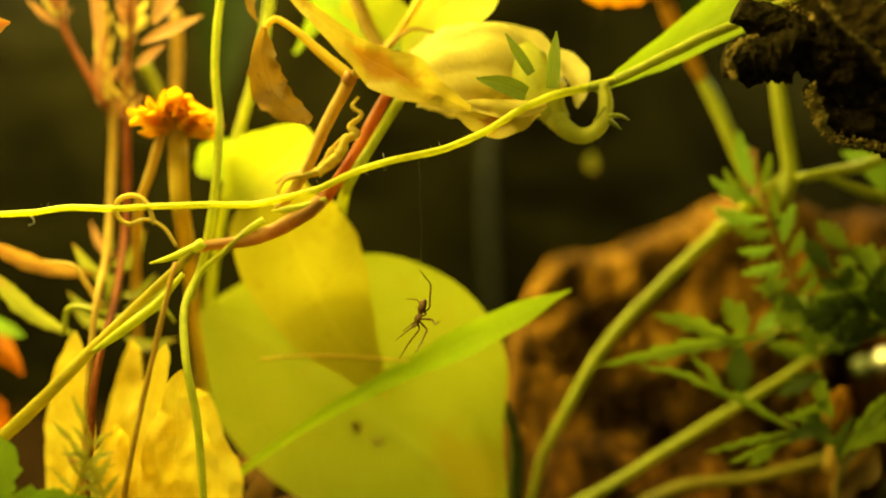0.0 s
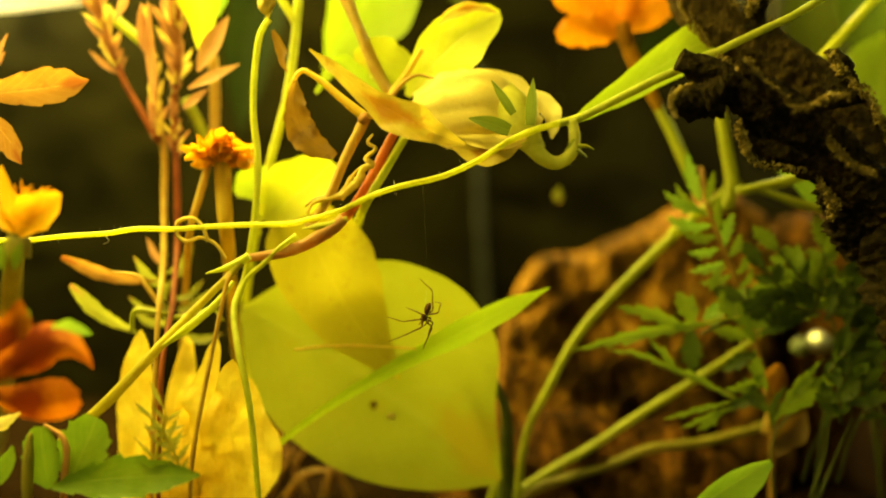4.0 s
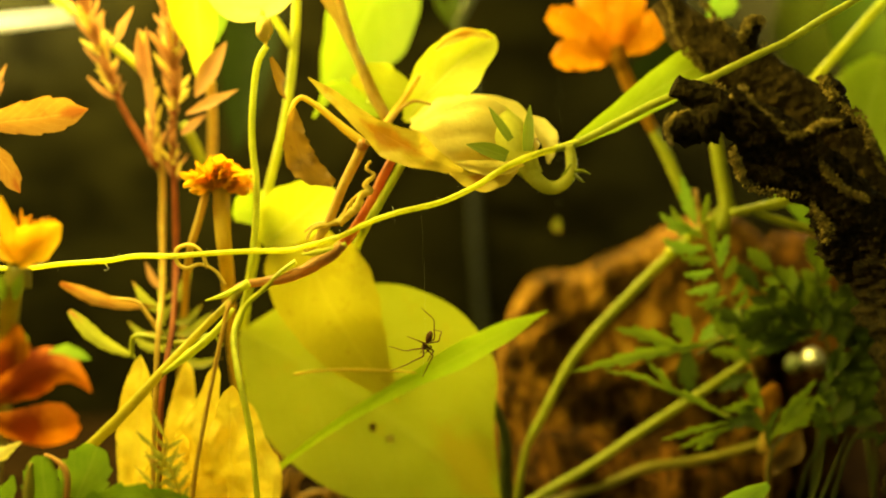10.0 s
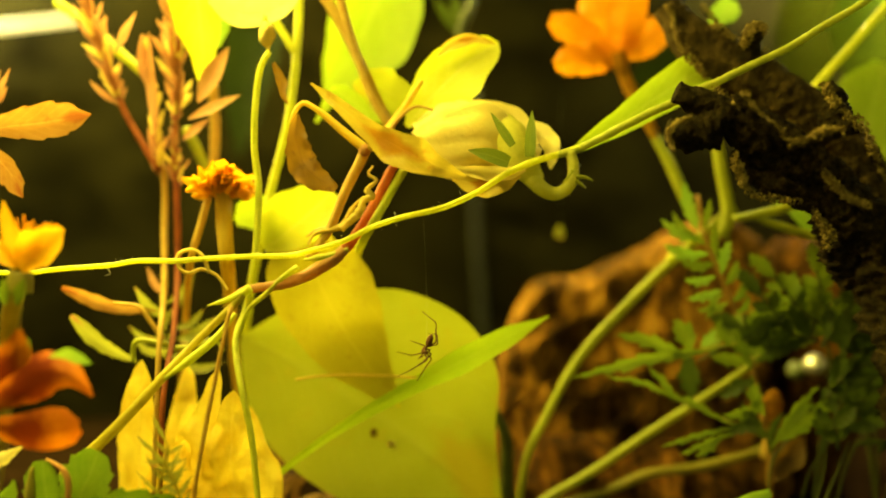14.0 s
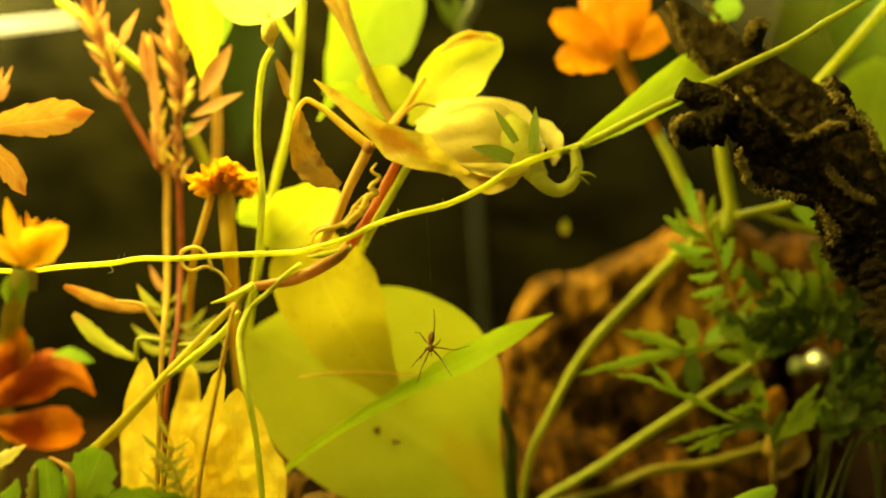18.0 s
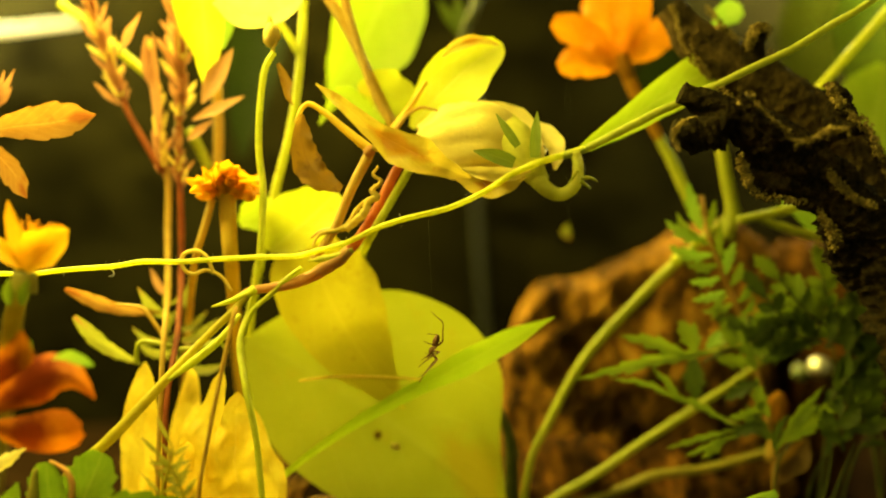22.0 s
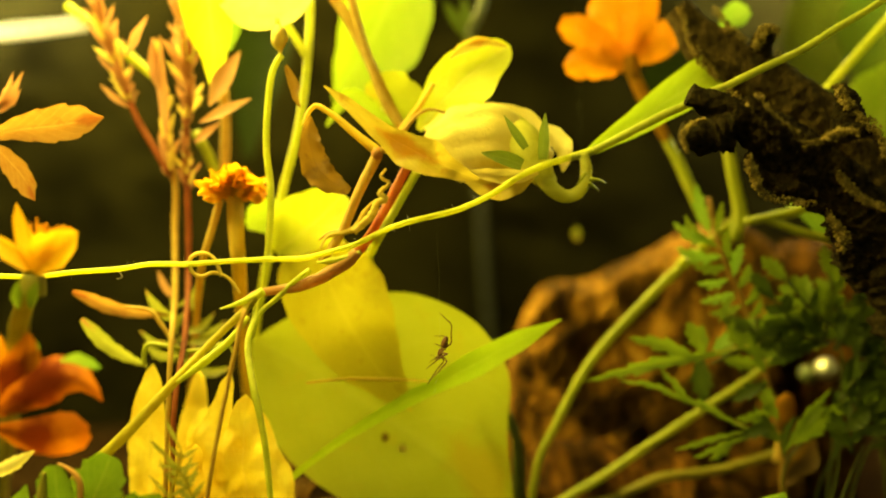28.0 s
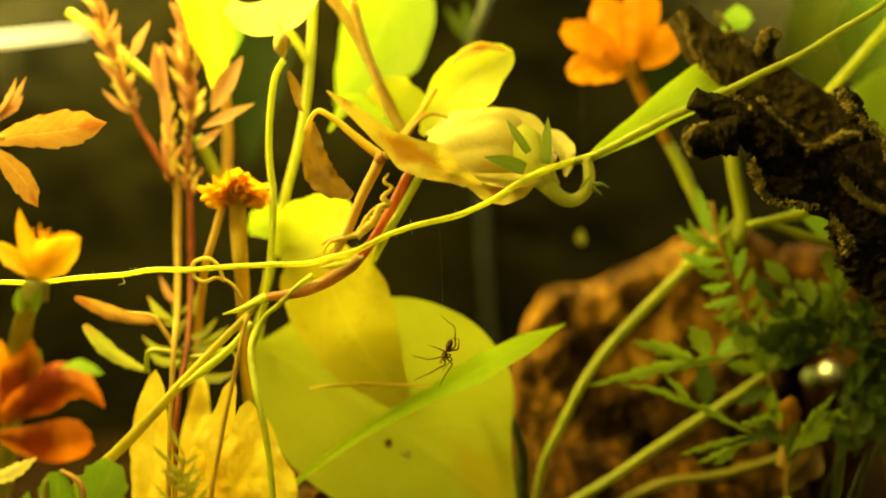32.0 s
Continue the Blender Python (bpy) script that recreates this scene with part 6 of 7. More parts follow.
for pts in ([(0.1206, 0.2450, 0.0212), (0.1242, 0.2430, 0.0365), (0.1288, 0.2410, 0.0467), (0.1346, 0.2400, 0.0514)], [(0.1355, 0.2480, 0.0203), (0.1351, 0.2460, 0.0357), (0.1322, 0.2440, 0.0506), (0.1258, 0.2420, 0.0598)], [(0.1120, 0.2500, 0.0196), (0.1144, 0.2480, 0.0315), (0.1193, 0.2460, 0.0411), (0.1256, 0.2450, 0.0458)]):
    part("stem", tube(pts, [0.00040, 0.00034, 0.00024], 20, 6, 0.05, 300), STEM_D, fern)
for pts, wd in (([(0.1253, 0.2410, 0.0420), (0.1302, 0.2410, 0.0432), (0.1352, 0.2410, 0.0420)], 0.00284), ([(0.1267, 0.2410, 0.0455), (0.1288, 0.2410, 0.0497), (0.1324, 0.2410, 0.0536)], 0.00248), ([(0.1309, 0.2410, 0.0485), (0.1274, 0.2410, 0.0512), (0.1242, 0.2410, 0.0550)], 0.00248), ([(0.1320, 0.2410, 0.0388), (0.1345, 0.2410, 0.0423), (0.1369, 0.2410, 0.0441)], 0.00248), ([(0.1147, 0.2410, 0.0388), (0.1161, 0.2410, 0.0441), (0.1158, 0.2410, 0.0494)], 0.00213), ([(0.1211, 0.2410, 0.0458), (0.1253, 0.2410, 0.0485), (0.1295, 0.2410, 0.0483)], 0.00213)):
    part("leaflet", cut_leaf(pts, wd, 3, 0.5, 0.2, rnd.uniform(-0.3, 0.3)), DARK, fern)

st1 = thing("arching_stems", (0.0198, 0.2522, 0.0169), "arching yellow-green stems crossing low down", "plant")
part("stem", tube([(0.0190, 0.2522, 0.0012), (0.0235, 0.2521, 0.0326), (0.0300, 0.2521, 0.0474), (0.0382, 0.2521, 0.0631), (0.0466, 0.2520, 0.0742), (0.0549, 0.2520, 0.0829), (0.0641, 0.2520, 0.0923), (0.0725, 0.2520, 0.1001), (0.0817, 0.2519, 0.1081), (0.0918, 0.2519, 0.1168)], [0.00110, 0.00119, 0.00135, 0.00159, 0.00159, 0.00141], 50, 10, 0.04, 150), STEM_G, st1)
part("stem", tube([(0.0079, 0.2546, -0.0015), (0.0192, 0.2545, 0.0124), (0.0332, 0.2545, 0.0223), (0.0443, 0.2545, 0.0287), (0.0610, 0.2545, 0.0400), (0.0788, 0.2545, 0.0516), (0.0909, 0.2544, 0.0596), (0.1011, 0.2544, 0.0675), (0.1086, 0.2544, 0.0749)], [0.00129, 0.00136, 0.00134, 0.00090], 40, 10, 0.04, 150), STEM_G, st1)
part("stem", tube([(0.0090, 0.2561, -0.0003), (0.0258, 0.2561, 0.0138), (0.0427, 0.2561, 0.0203), (0.0540, 0.2561, 0.0241), (0.0653, 0.2561, 0.0286), (0.0821, 0.2561, 0.0309), (0.0990, 0.2561, 0.0354), (0.1027, 0.2561, 0.0372)], [0.00130, 0.00157, 0.00144], 40, 10, 0.06, 150), STEM_OL, st1)
part("stem", tube([(0.0105, 0.2474, 0.0589), (0.0146, 0.2474, 0.0484), (0.0171, 0.2474, 0.0376), (0.0164, 0.2475, 0.0032)], [0.00091, 0.00218, 0.00274], 24, 8, 0.04, 150), STEM_D, st1)
part("node", blob((0.0700, 0.2469, 0.1000), 0.00200, 0.002, 0.00163, 0.2, 300, 2), STEM_Y, st1)
part("node", blob((0.0765, 0.2469, 0.1057), 0.00163, 0.00148, 0.00145, 0.2, 300, 2), STEM_Y, st1)
part("node", blob((0.0808, 0.2469, 0.1092), 0.00126, 0.00138, 0.00200, 0.2, 300, 2), STEM_Y, st1)
part("shoot", tube([(0.0820, 0.2471, 0.1555), (0.0829, 0.2456, 0.1435), (0.0858, 0.2457, 0.1263), (0.0876, 0.2458, 0.1155), (0.0858, 0.2458, 0.1065)], [0.00160, 0.00213, 0.00232], 16, 8), STEM_G, st1)
part("shoot", tube([(0.1149, 0.2408, 0.1202), (0.1034, 0.2408, 0.1159), (0.0946, 0.2408, 0.1138), (0.0875, 0.2408, 0.1124)], [0.00141, 0.00159, 0.00126], 16, 8), STEM_G, st1)
part("shoot", tube([(0.1154, 0.2409, 0.1064), (0.1070, 0.2409, 0.1085), (0.0999, 0.2408, 0.1108), (0.0937, 0.2408, 0.1131)], [0.00141, 0.00141, 0.00108], 16, 8), STEM_G, st1)
part("leaf", sheet([(0.1018, 0.2473, 0.1201), (0.1082, 0.2473, 0.1175), (0.1136, 0.2473, 0.1129), (0.1181, 0.2473, 0.1065)], [0.00059, 0.00256, 0.00404, 0.00365, 0.00108], [0.00059, 0.00256, 0.00365, 0.00404, 0.00148], 0.3, n=14, m=4), LIME, st1)

rl = thing("round_leaf_plant", (0.1453, 0.2554, 0.0161), "round green leaf on a bright stalk behind the wood", "plant")
part("leaf", sheet([(0.1420, 0.2620, 0.1219), (0.1416, 0.2620, 0.1334), (0.1420, 0.2620, 0.1469), (0.1449, 0.2620, 0.1584), (0.1478, 0.2620, 0.1661)], [0.00386, 0.01119, 0.01466, 0.01505, 0.01235, 0.00463], [0.00386, 0.01119, 0.01428, 0.01466, 0.01196, 0.00463], 0.2, 0.3, n=24, m=8), TOPL, rl, "round green leaf")
part("leaf", sheet([(0.1715, 0.3100, 0.1668), (0.1703, 0.3100, 0.1805), (0.1726, 0.3100, 0.1964), (0.1794, 0.3100, 0.2124)], [0.00579, 0.01736, 0.02219, 0.01929, 0.00965], [0.00579, 0.01736, 0.02122, 0.01929, 0.00965], 0.2, n=20, m=7), DARK, rl, "large leaf further back, its dimness put into the colour")
part("leaf", sheet([(0.1607, 0.3400, 0.1696), (0.1571, 0.3400, 0.1859), (0.1584, 0.3400, 0.2035), (0.1635, 0.3400, 0.2235)], [0.00401, 0.01302, 0.01653, 0.01502, 0.01002], [0.00401, 0.01302, 0.01653, 0.01502, 0.01002], 0.2, n=20, m=7), DIM, rl, "large leaf further back, its dimness put into the colour")
part("stalk", tube([(0.1119, 0.2456, 0.1507), (0.1164, 0.2455, 0.1561), (0.1254, 0.2455, 0.1661), (0.1377, 0.2454, 0.1802), (0.1470, 0.2453, 0.1914)], 0.00135, 20, 8), STEM_Y, rl)
part("leaf", sheet([(0.0831, 0.2471, 0.1746), (0.0864, 0.2471, 0.1783), (0.0919, 0.2471, 0.1806)], [0.00178, 0.00405, 0.00474, 0.00178], [0.00148, 0.00286, 0.00365, 0.00148], 0.3, n=12, m=4), LIME, rl)
part("stalk", tube([(0.1479, 0.2559, 0.1143), (0.1497, 0.2560, 0.0918), (0.1497, 0.2561, 0.0542), (0.1477, 0.2562, -0.0001)], 0.00149, 16, 8), STEM_G, rl)
lo = thing("low_leaf", (0.0725, 0.2013, 0.0340), "smooth bright green leaf close to the soil", "leaf")
part("leaf", sheet([(0.0600, 0.2014, 0.0252), (0.0673, 0.2014, 0.0303), (0.0751, 0.2013, 0.0351), (0.0822, 0.2013, 0.0395)], [0.0006, 0.0024, 0.0035, 0.0038, 0.0029, 0.0009], [0.0006, 0.0035, 0.0053, 0.0053, 0.0038, 0.0009], 0.25, n=14, m=4), LIME, lo)

# ---- driftwood ----
wood = thing("driftwood", (0.1286, 0.2211, 0.0768), "forked dark driftwood branch with crumbling bark", "driftwood")
part("branch", tube([(0.0602, 0.2095, 0.1452), (0.0664, 0.2095, 0.1426), (0.0757, 0.2096, 0.1377), (0.0879, 0.2097, 0.1306), (0.0988, 0.2097, 0.1230), (0.1095, 0.2098, 0.1111), (0.1250, 0.2153, 0.0964)], [0.00293, 0.00492, 0.00647, 0.00647, 0.00647, 0.00831, 0.01293], 260, 110, 0.19, 190), BARK, wood)
part("branch", tube([(0.0639, 0.2323, 0.1766), (0.0704, 0.2324, 0.1680), (0.0814, 0.2324, 0.1595), (0.0955, 0.2325, 0.1510), (0.1087, 0.2326, 0.1401), (0.1197, 0.2327, 0.1267), (0.1272, 0.2329, 0.1062)], [0.00420, 0.00650, 0.00740, 0.00780, 0.00870, 0.00940, 0.00982], 260, 110, 0.13, 150), BARK_LIT, wood, "smoother branch, toned lighter for light on it")
part("stub", tube([(0.0710, 0.2096, 0.1357), (0.0649, 0.2096, 0.1340), (0.0581, 0.2096, 0.1346)], [0.00554, 0.00462, 0.00339], 34, 30, 0.35, 200), BARK, wood)
part("stub", tube([(0.0863, 0.2275, 0.1581), (0.0872, 0.2255, 0.1636), (0.0883, 0.2250, 0.1674), (0.0887, 0.2250, 0.1687)], [0.00365, 0.00349, 0.00316, 0.00199], 34, 26, 0.35, 220), BARK, wood)
part("stub", tube([(0.1081, 0.2157, 0.1343), (0.1068, 0.2156, 0.1422), (0.1049, 0.2155, 0.1498)], [0.00570, 0.00412, 0.00095], 34, 26, 0.4, 220), BARK, wood)
part("bark_flake", tube([(0.1021, 0.2151, 0.1177), (0.1058, 0.2151, 0.1090), (0.1084, 0.2152, 0.0996), (0.1108, 0.2153, 0.0916)], [0.00347, 0.00473, 0.00473, 0.00220], 90, 40, 0.5, 420), BARK, wood)
part("bark_flake", tube([(0.0803, 0.2129, 0.1304), (0.0809, 0.2129, 0.1261), (0.0803, 0.2129, 0.1220)], [0.00375, 0.00312, 0.00203], 24, 20, 0.5, 260), BARK, wood)
part("bark_flake", tube([(0.0798, 0.2111, 0.1238), (0.0849, 0.2106, 0.1210), (0.0920, 0.2100, 0.1188), (0.1000, 0.2100, 0.1141)], [0.00185, 0.00339, 0.00369, 0.00308], 90, 40, 0.4, 300), BARK, wood)
part("bark_ridge", tube([(0.0720, 0.1981, 0.1425), (0.0749, 0.1981, 0.1386), (0.0800, 0.1981, 0.1333), (0.0873, 0.1982, 0.1284), (0.0931, 0.1982, 0.1307), (0.0992, 0.1982, 0.1325)], [0.00084, 0.00125, 0.00104, 0.00131, 0.00084], 160, 24, 0.9, 700), BARK, wood)


def crumbs(parent, pts, count, size, spread):
    """Loose lumps of rotting bark along a line, gold-toned for rim light, joined as one part."""
    c = spline(pts, 40)
    lumps = []
    for i in range(count * 8):
        p = c[rnd.randrange(41)] + jitter(spread)
        q = size * rnd.uniform(0.12, 0.42)
        lumps.append(blob(p, q, q * rnd.uniform(0.4, 1.4), q * rnd.uniform(0.4, 1.4), 0.9, 1400, 1))
    return tagged(part("bark_crust", merge(*lumps), BARK_EDGE, parent), "crumbling rotten bark, golden for the light on its edges", kind="stuff")


for pts, count, size, spread in (([(0.0635, 0.2300, 0.1752), (0.0660, 0.2296, 0.1696), (0.0692, 0.2290, 0.1643), (0.0717, 0.2285, 0.1591), (0.0744, 0.2285, 0.1548)], 44, 0.0009, 0.0008),
                                 ([(0.0750, 0.2310, 0.1758), (0.0787, 0.2300, 0.1707), (0.0813, 0.2290, 0.1674), (0.0836, 0.2280, 0.1657)], 34, 0.0009, 0.0008),
                                 ([(0.0926, 0.2285, 0.1621), (0.0959, 0.2285, 0.1574), (0.1009, 0.2285, 0.1524), (0.1070, 0.2280, 0.1482)], 34, 0.0009, 0.0008),
                                 ([(0.1172, 0.2240, 0.1417), (0.1205, 0.2235, 0.1357), (0.1225, 0.2230, 0.1284), (0.1247, 0.2230, 0.1232)], 40, 0.0010, 0.0009),
                                 ([(0.0701, 0.2080, 0.1462), (0.0751, 0.2074, 0.1426), (0.0800, 0.2069, 0.1386), (0.0846, 0.2064, 0.1343)], 40, 0.00084, 0.00084),
                                 ([(0.0748, 0.2053, 0.1277), (0.0770, 0.2064, 0.1233), (0.0792, 0.2074, 0.1186), (0.0853, 0.2080, 0.1164), (0.0937, 0.2080, 0.1156)], 54, 0.00104, 0.00104),
                                 ([(0.0969, 0.2074, 0.1134), (0.0995, 0.2080, 0.1088), (0.1007, 0.2080, 0.1027)], 34, 0.00104, 0.00094),
                                 ([(0.0628, 0.2263, 0.1743), (0.0642, 0.2263, 0.1723), (0.0648, 0.2263, 0.1684)], 26, 0.0009, 0.0007),
                                 ([(0.0841, 0.2226, 0.1618), (0.0854, 0.2226, 0.1654), (0.0874, 0.2226, 0.1673), (0.0894, 0.2226, 0.1660)], 60, 0.0010, 0.0014),
                                 ([(0.0648, 0.2264, 0.1668), (0.0675, 0.2264, 0.1606), (0.0715, 0.2264, 0.1563), (0.0742, 0.2265, 0.1533)], 34, 0.0009, 0.0006),
                                 ([(0.0729, 0.2002, 0.1411), (0.0747, 0.2002, 0.1428), (0.0765, 0.2002, 0.1414), (0.0794, 0.2002, 0.1372), (0.0832, 0.2002, 0.1346), (0.0870, 0.2003, 0.1310)], 70, 0.00104, 0.00084),
                                 ([(0.0864, 0.1982, 0.1299), (0.0902, 0.1982, 0.1302), (0.0931, 0.1982, 0.1317), (0.0962, 0.1982, 0.1333), (0.0995, 0.1982, 0.1328)], 80, 0.00115, 0.00094),
                                 ([(0.0562, 0.2023, 0.1334), (0.0587, 0.2023, 0.1358), (0.0619, 0.2023, 0.1370)], 34, 0.00104, 0.00063),
                                 ([(0.0562, 0.2023, 0.1325), (0.0568, 0.2023, 0.1307), (0.0576, 0.2023, 0.1286)], 22, 0.00094, 0.00052),
                                 ([(0.0752, 0.2066, 0.1259), (0.0766, 0.2066, 0.1232), (0.0774, 0.2066, 0.1199)], 46, 0.00125, 0.00104),
                                 ([(0.1017, 0.2116, 0.1477), (0.1035, 0.2116, 0.1446), (0.1060, 0.2116, 0.1415), (0.1088, 0.2116, 0.1381)], 70, 0.0013, 0.0011),
                                 ([(0.0961, 0.2003, 0.1226), (0.0989, 0.2004, 0.1190), (0.1018, 0.2004, 0.1164), (0.1073, 0.2004, 0.1135)], 60, 0.00104, 0.00094),
                                 ([(0.0974, 0.2077, 0.1112), (0.0998, 0.2077, 0.1090), (0.1023, 0.2079, 0.1056)], 40, 0.00115, 0.00094),
                                 ([(0.0744, 0.2224, 0.1677), (0.0774, 0.2224, 0.1664), (0.0806, 0.2224, 0.1635)], 26, 0.0009, 0.0006),
                                 ([(0.1075, 0.2096, 0.1374), (0.1112, 0.2097, 0.1346), (0.1139, 0.2097, 0.1288)], 30, 0.0010, 0.0008)):
    crumbs(wood, pts, count, size, spread)
part("trunk", tube([(0.1222, 0.2129, 0.1042), (0.1261, 0.2130, 0.0964), (0.1316, 0.2131, 0.0808), (0.1379, 0.2133, 0.0527), (0.1426, 0.2135, 0.0231)], [0.01405, 0.01561, 0.01561, 0.01717], 60, 40, 0.26, 120), BARK, wood)
# Balls added as stand-ins for a blurred glint and its faint neighbour.
tagged(part("glint_ball", blob((0.1258, 0.2680, 0.0628), 0.0040, 0.0040, 0.0040, 0, 1, 4), GLINT), "metal ball added for a blurred glint in the shade", "bead", "beads in the shade")
tagged(part("glint_ball", blob((0.1211, 0.2720, 0.0606), 0.0032, 0.0032, 0.0032, 0, 1, 4), GLINT_D), "dull ball added for the glint's faint neighbour", "bead", "beads in the shade")

# ---- litter on the soil ----
tw = thing("dry_twigs", (-0.0549, 0.2670, 0.0118), "tangle of thin brown dry twigs on the soil", "twigs")
for pts in ([(-0.0640, 0.2638, 0.0100), (-0.0582, 0.2638, 0.0196), (-0.0543, 0.2638, 0.0254)], [(-0.0507, 0.2654, 0.0084), (-0.0546, 0.2654, 0.0191), (-0.0498, 0.2654, 0.0259)], [(-0.0451, 0.2670, 0.0069), (-0.0412, 0.2670, 0.0187), (-0.0315, 0.2670, 0.0226)], [(-0.0579, 0.2623, 0.0085), (-0.0502, 0.2623, 0.0172), (-0.0387, 0.2623, 0.0191)], [(-0.0353, 0.2670, 0.0069), (-0.0393, 0.2670, 0.0167), (-0.0354, 0.2670, 0.0235)], [(-0.0667, 0.2631, 0.0083), (-0.0638, 0.2631, 0.0179), (-0.0658, 0.2630, 0.0237)]):
    part("twig", tube(pts, [0.00149, 0.00107, 0.00043], 10, 6, 0.2, 300), STEM_OL2, tw)
pw = thing("pale_grass_stems", (0.1156, 0.2375, 0.0220), "few thin pale grass stems among dark foliage", "grass")
for pts in ([(0.1113, 0.2375, 0.0186), (0.1165, 0.2374, 0.0316), (0.1217, 0.2374, 0.0438)], [(0.1092, 0.2385, 0.0182), (0.1135, 0.2384, 0.0313), (0.1153, 0.2383, 0.0470)], [(0.1000, 0.2415, 0.0172), (0.0986, 0.2414, 0.0286), (0.1009, 0.2414, 0.0392), (0.1123, 0.2413, 0.0507)]):
    part("stem", tube(pts, [0.00052, 0.00043, 0.00017], 12, 5), STEM_D, pw)
for i in range(26):
    x, y = rnd.uniform(-0.10, 0.16), rnd.uniform(0.285, 0.335)
    a = rnd.uniform(0, 6.283)
    p = Vector((x, y, 0.012 + 0.02 * (y - 0.1)))
    q = p + Vector((math.cos(a), math.sin(a), rnd.uniform(-0.1, 0.4))) * rnd.uniform(0.010, 0.022)
    ob = part("fallen_leaf", lance(p, q, rnd.uniform(0.006, 0.013), 0.6, 0.2, 0.4, 0.004, n=10, m=3, face=(0, -0.4, 1)), DEAD)
    tagged(ob, "curled brown dead leaf lying on the soil", "leaf", "fallen leaves on the soil")

# ---- spider ----
spider = new("spider")
spider.empty_display_size = 0.004
cam.data.dof.focus_object = spider
tagged(spider, "small brown long-legged spider hanging on silk", "spider")
MM = 0.000153


def sp(x, y, z):
    return Vector((x * MM, y * MM, z * MM))


part("abdomen", blob(sp(1, -4, 10), 6.0 * MM, 5.8 * MM, 12 * MM, 0.05, 900, 3, Matrix.Rotation(radians(22), 3, "X")), CHITIN, spider, "dark oval abdomen")
part("cephalothorax", blob(sp(-1, 5, -7), 5.4 * MM, 4.8 * MM, 7.6 * MM, 0.05, 900, 3, Matrix.Rotation(radians(22), 3, "X")), CHITIN_L, spider)
part("stalk_waist", tube([sp(0, 0, 0), sp(-1, 3, -3)], 1.6 * MM, 4, 6), CHITIN_L, spider)
for g in (-1, 1):
    part("pedipalp", tube([sp(g * 2, 7, -13), sp(g * 4, 10, -17), sp(g * 3, 13, -20)], [1.2 * MM, 1.0 * MM, 0.7 * MM], 6, 5), CHITIN_L, spider)
legs = []
for joints in (((1, 5, -9), (10, -6, -24), (16, 8, -44), (19, 22, -66)),
               ((-3, 5, -9), (-14, -2, -22), (-32, 20, -36), (-49, 44, -48)),
               ((2, 5, -7), (14, -5, -16), (23, 8, -28), (31, 20, -40)),
               ((-4, 5, -7), (-18, -2, -8), (-36, 22, -12), (-54, 44, -4)),
               ((2, 5, -5), (10, -4, -8), (13, 8, -18), (15, 20, -26)),
               ((-4, 5, -5), (-11, -2, 0), (-18, 10, 6), (-25, 26, 12)),
               ((-1, 3, -2), (0, -16, 8), (-2, -16, 42), (-7, 8, 63)),
               ((2, 3, -2), (14, -16, 2), (26, -14, 18), (30, 4, 20))):
    pts = [sp(*j) for j in joints]
    dense = []
    for a, b in zip(pts, pts[1:]):
        dense += [a, a.lerp(b, 0.5)]
    dense.append(pts[-1])
    legs.append(part("leg", tube(dense, [1.6 * MM, 1.4 * MM, 1.0 * MM, 0.6 * MM], 18, 6), CHITIN, spider))

silk = thing("silk_thread", (-0.0087, 0.2166, 0.1134), "single pale silk strand under the vine", "silk")
part("strand", tube([(-0.0088, 0.2146, 0.1126), (-0.0079, 0.2168, 0.0930), (-0.0079, 0.2169, 0.0739), (-0.0096, 0.2270, 0.0610)], 0.000006, 12, 4), SILK, silk)


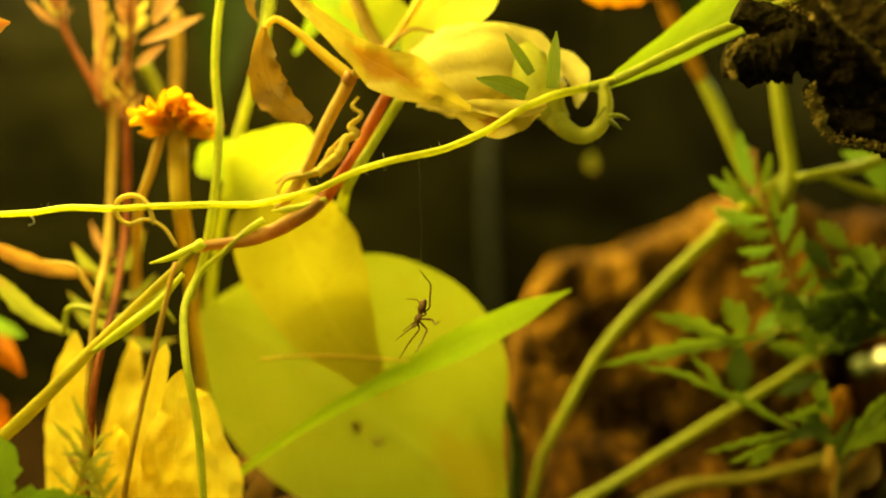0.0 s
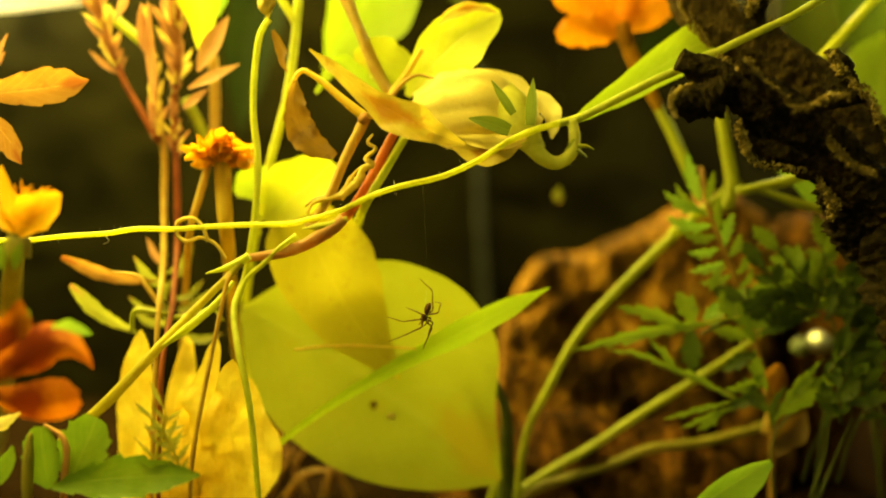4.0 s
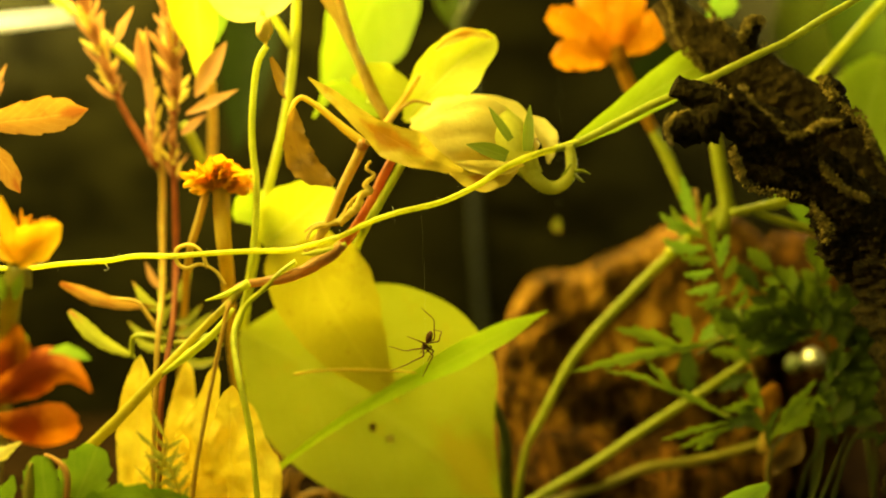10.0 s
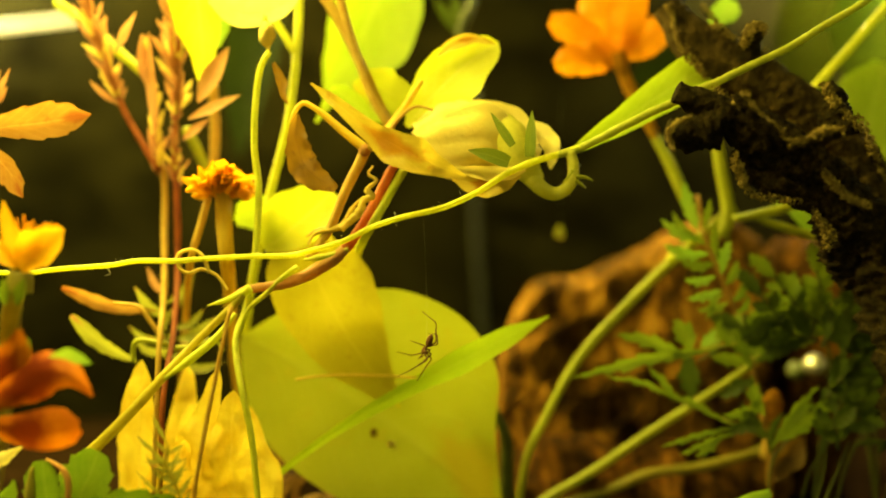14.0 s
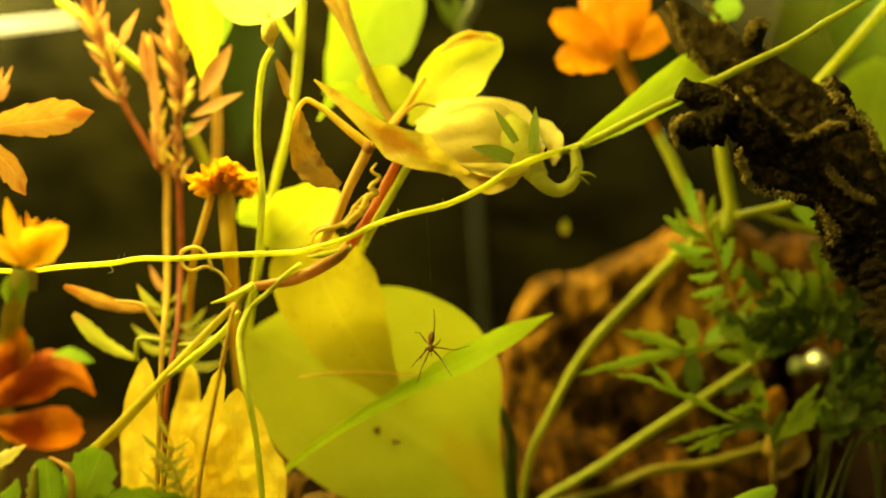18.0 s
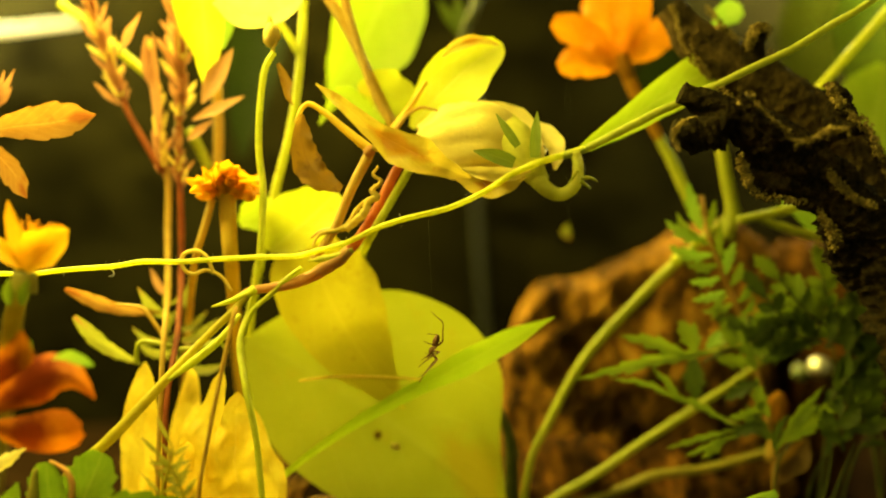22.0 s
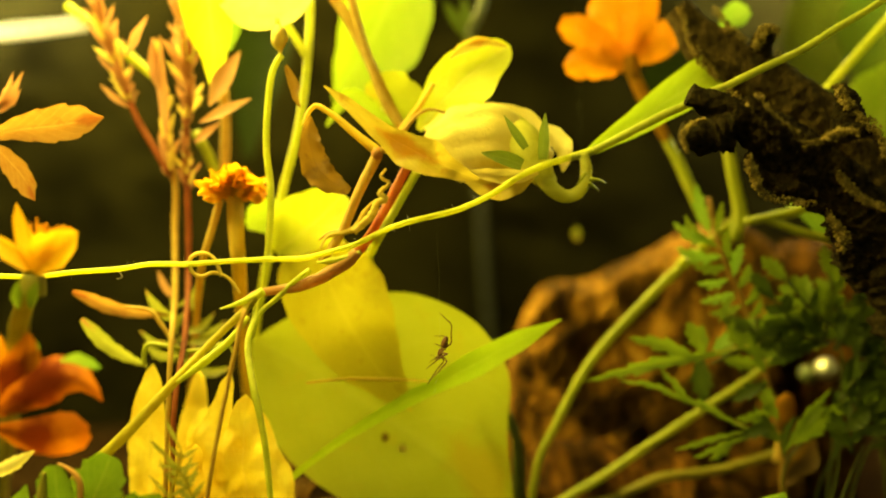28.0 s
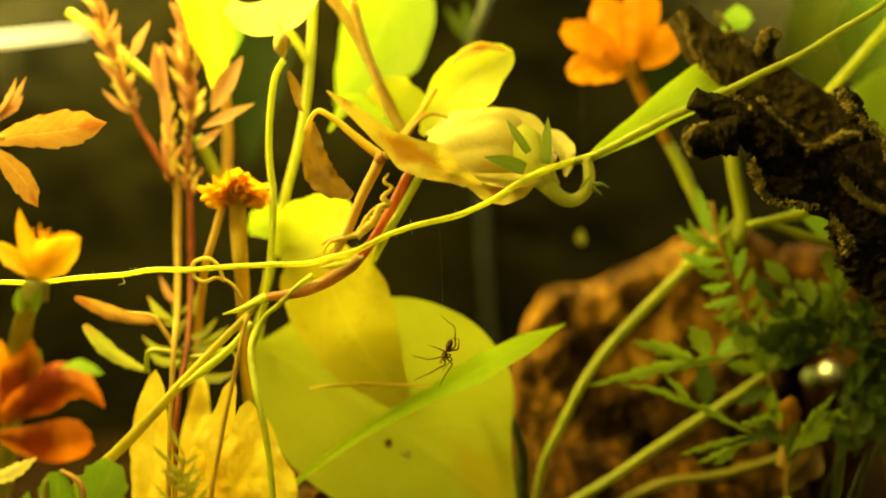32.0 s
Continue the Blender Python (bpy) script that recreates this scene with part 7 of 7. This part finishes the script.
def motions():
    walk(spider, [
        (0, pose(-0.0074, 0.2103, 0.0774, 0, 0, 130)),
        (1, pose(-0.0074, 0.2103, 0.0762, 0, 0, 95)),
        (2, pose(-0.0076, 0.2103, 0.0765, 0, 0, 100)),
        (2.5, pose(-0.0072, 0.2103, 0.0759, 0, 0, 95)),
        (4.5, pose(-0.0077, 0.2105, 0.0767, 0, 0, 25)),
        (5, pose(-0.0074, 0.2104, 0.0769, 0, 0, 0)),
        (5.5, pose(-0.0077, 0.2105, 0.0757, 0, 0, 75)),
        (6, pose(-0.0076, 0.2105, 0.0757, 0, 0, 30)),
        (6.5, pose(-0.0073, 0.2105, 0.0763, 0, 0, 20)),
        (7, pose(-0.0073, 0.2104, 0.0766, 0, 0, 15)),
        (8, pose(-0.0070, 0.2105, 0.0764, 0, 0, 30)),
        (9, pose(-0.0071, 0.2105, 0.0760, 0, 0, 50)),
        (10, pose(-0.0071, 0.2105, 0.0755, 0, 0, 58)),
        (11, pose(-0.0070, 0.2106, 0.0760, 0, 0, 58)),
        (12, pose(-0.0068, 0.2106, 0.0761, 0, 0, 58)),
        (13, pose(-0.0076, 0.2107, 0.0760, 0, 0, 64)),
        (14, pose(-0.0075, 0.2107, 0.0760, 0, 0, 82)),
        (14.5, pose(-0.0073, 0.2107, 0.0758, 0, 0, 84)),
        (16.5, pose(-0.0073, 0.2107, 0.0762, 0, 0, 115)),
        (17, pose(-0.0074, 0.2107, 0.0763, 0, 0, 140)),
        (18, pose(-0.0075, 0.2106, 0.0758, 0, 0, 165)),
        (19, pose(-0.0076, 0.2107, 0.0761, 0, 0, 150)),
        (20, pose(-0.0076, 0.2107, 0.0758, 0, 0, 140)),
        (21, pose(-0.0078, 0.2107, 0.0760, 0, 0, 135)),
        (22, pose(-0.0070, 0.2108, 0.0762, 0, 0, 108)),
        (23, pose(-0.0068, 0.2108, 0.0760, 0, 0, 98)),
        (24, pose(-0.0072, 0.2108, 0.0763, 0, 0, 68)),
        (25, pose(-0.0069, 0.2108, 0.0763, 0, 0, 62)),
        (28, pose(-0.0069, 0.2109, 0.0763, 0, 0, 112)),
        (29, pose(-0.0070, 0.2109, 0.0764, 0, 0, 108)),
        (30, pose(-0.0069, 0.2109, 0.0765, 0, 0, 98)),
        (32, pose(-0.0067, 0.2110, 0.0769, 0, 0, 70))])
    reach = legs[3]
    walk(reach, [(t, pose(0, 0, 0, 0, 0, a)) for t, a in ((0, 25), (1, 0), (5, 0), (14.5, 0), (16.5, 20), (17, 40), (18, 60), (19, 55), (20, 45), (21, 40), (22, 10), (23, 0), (32, 0))])


motions()
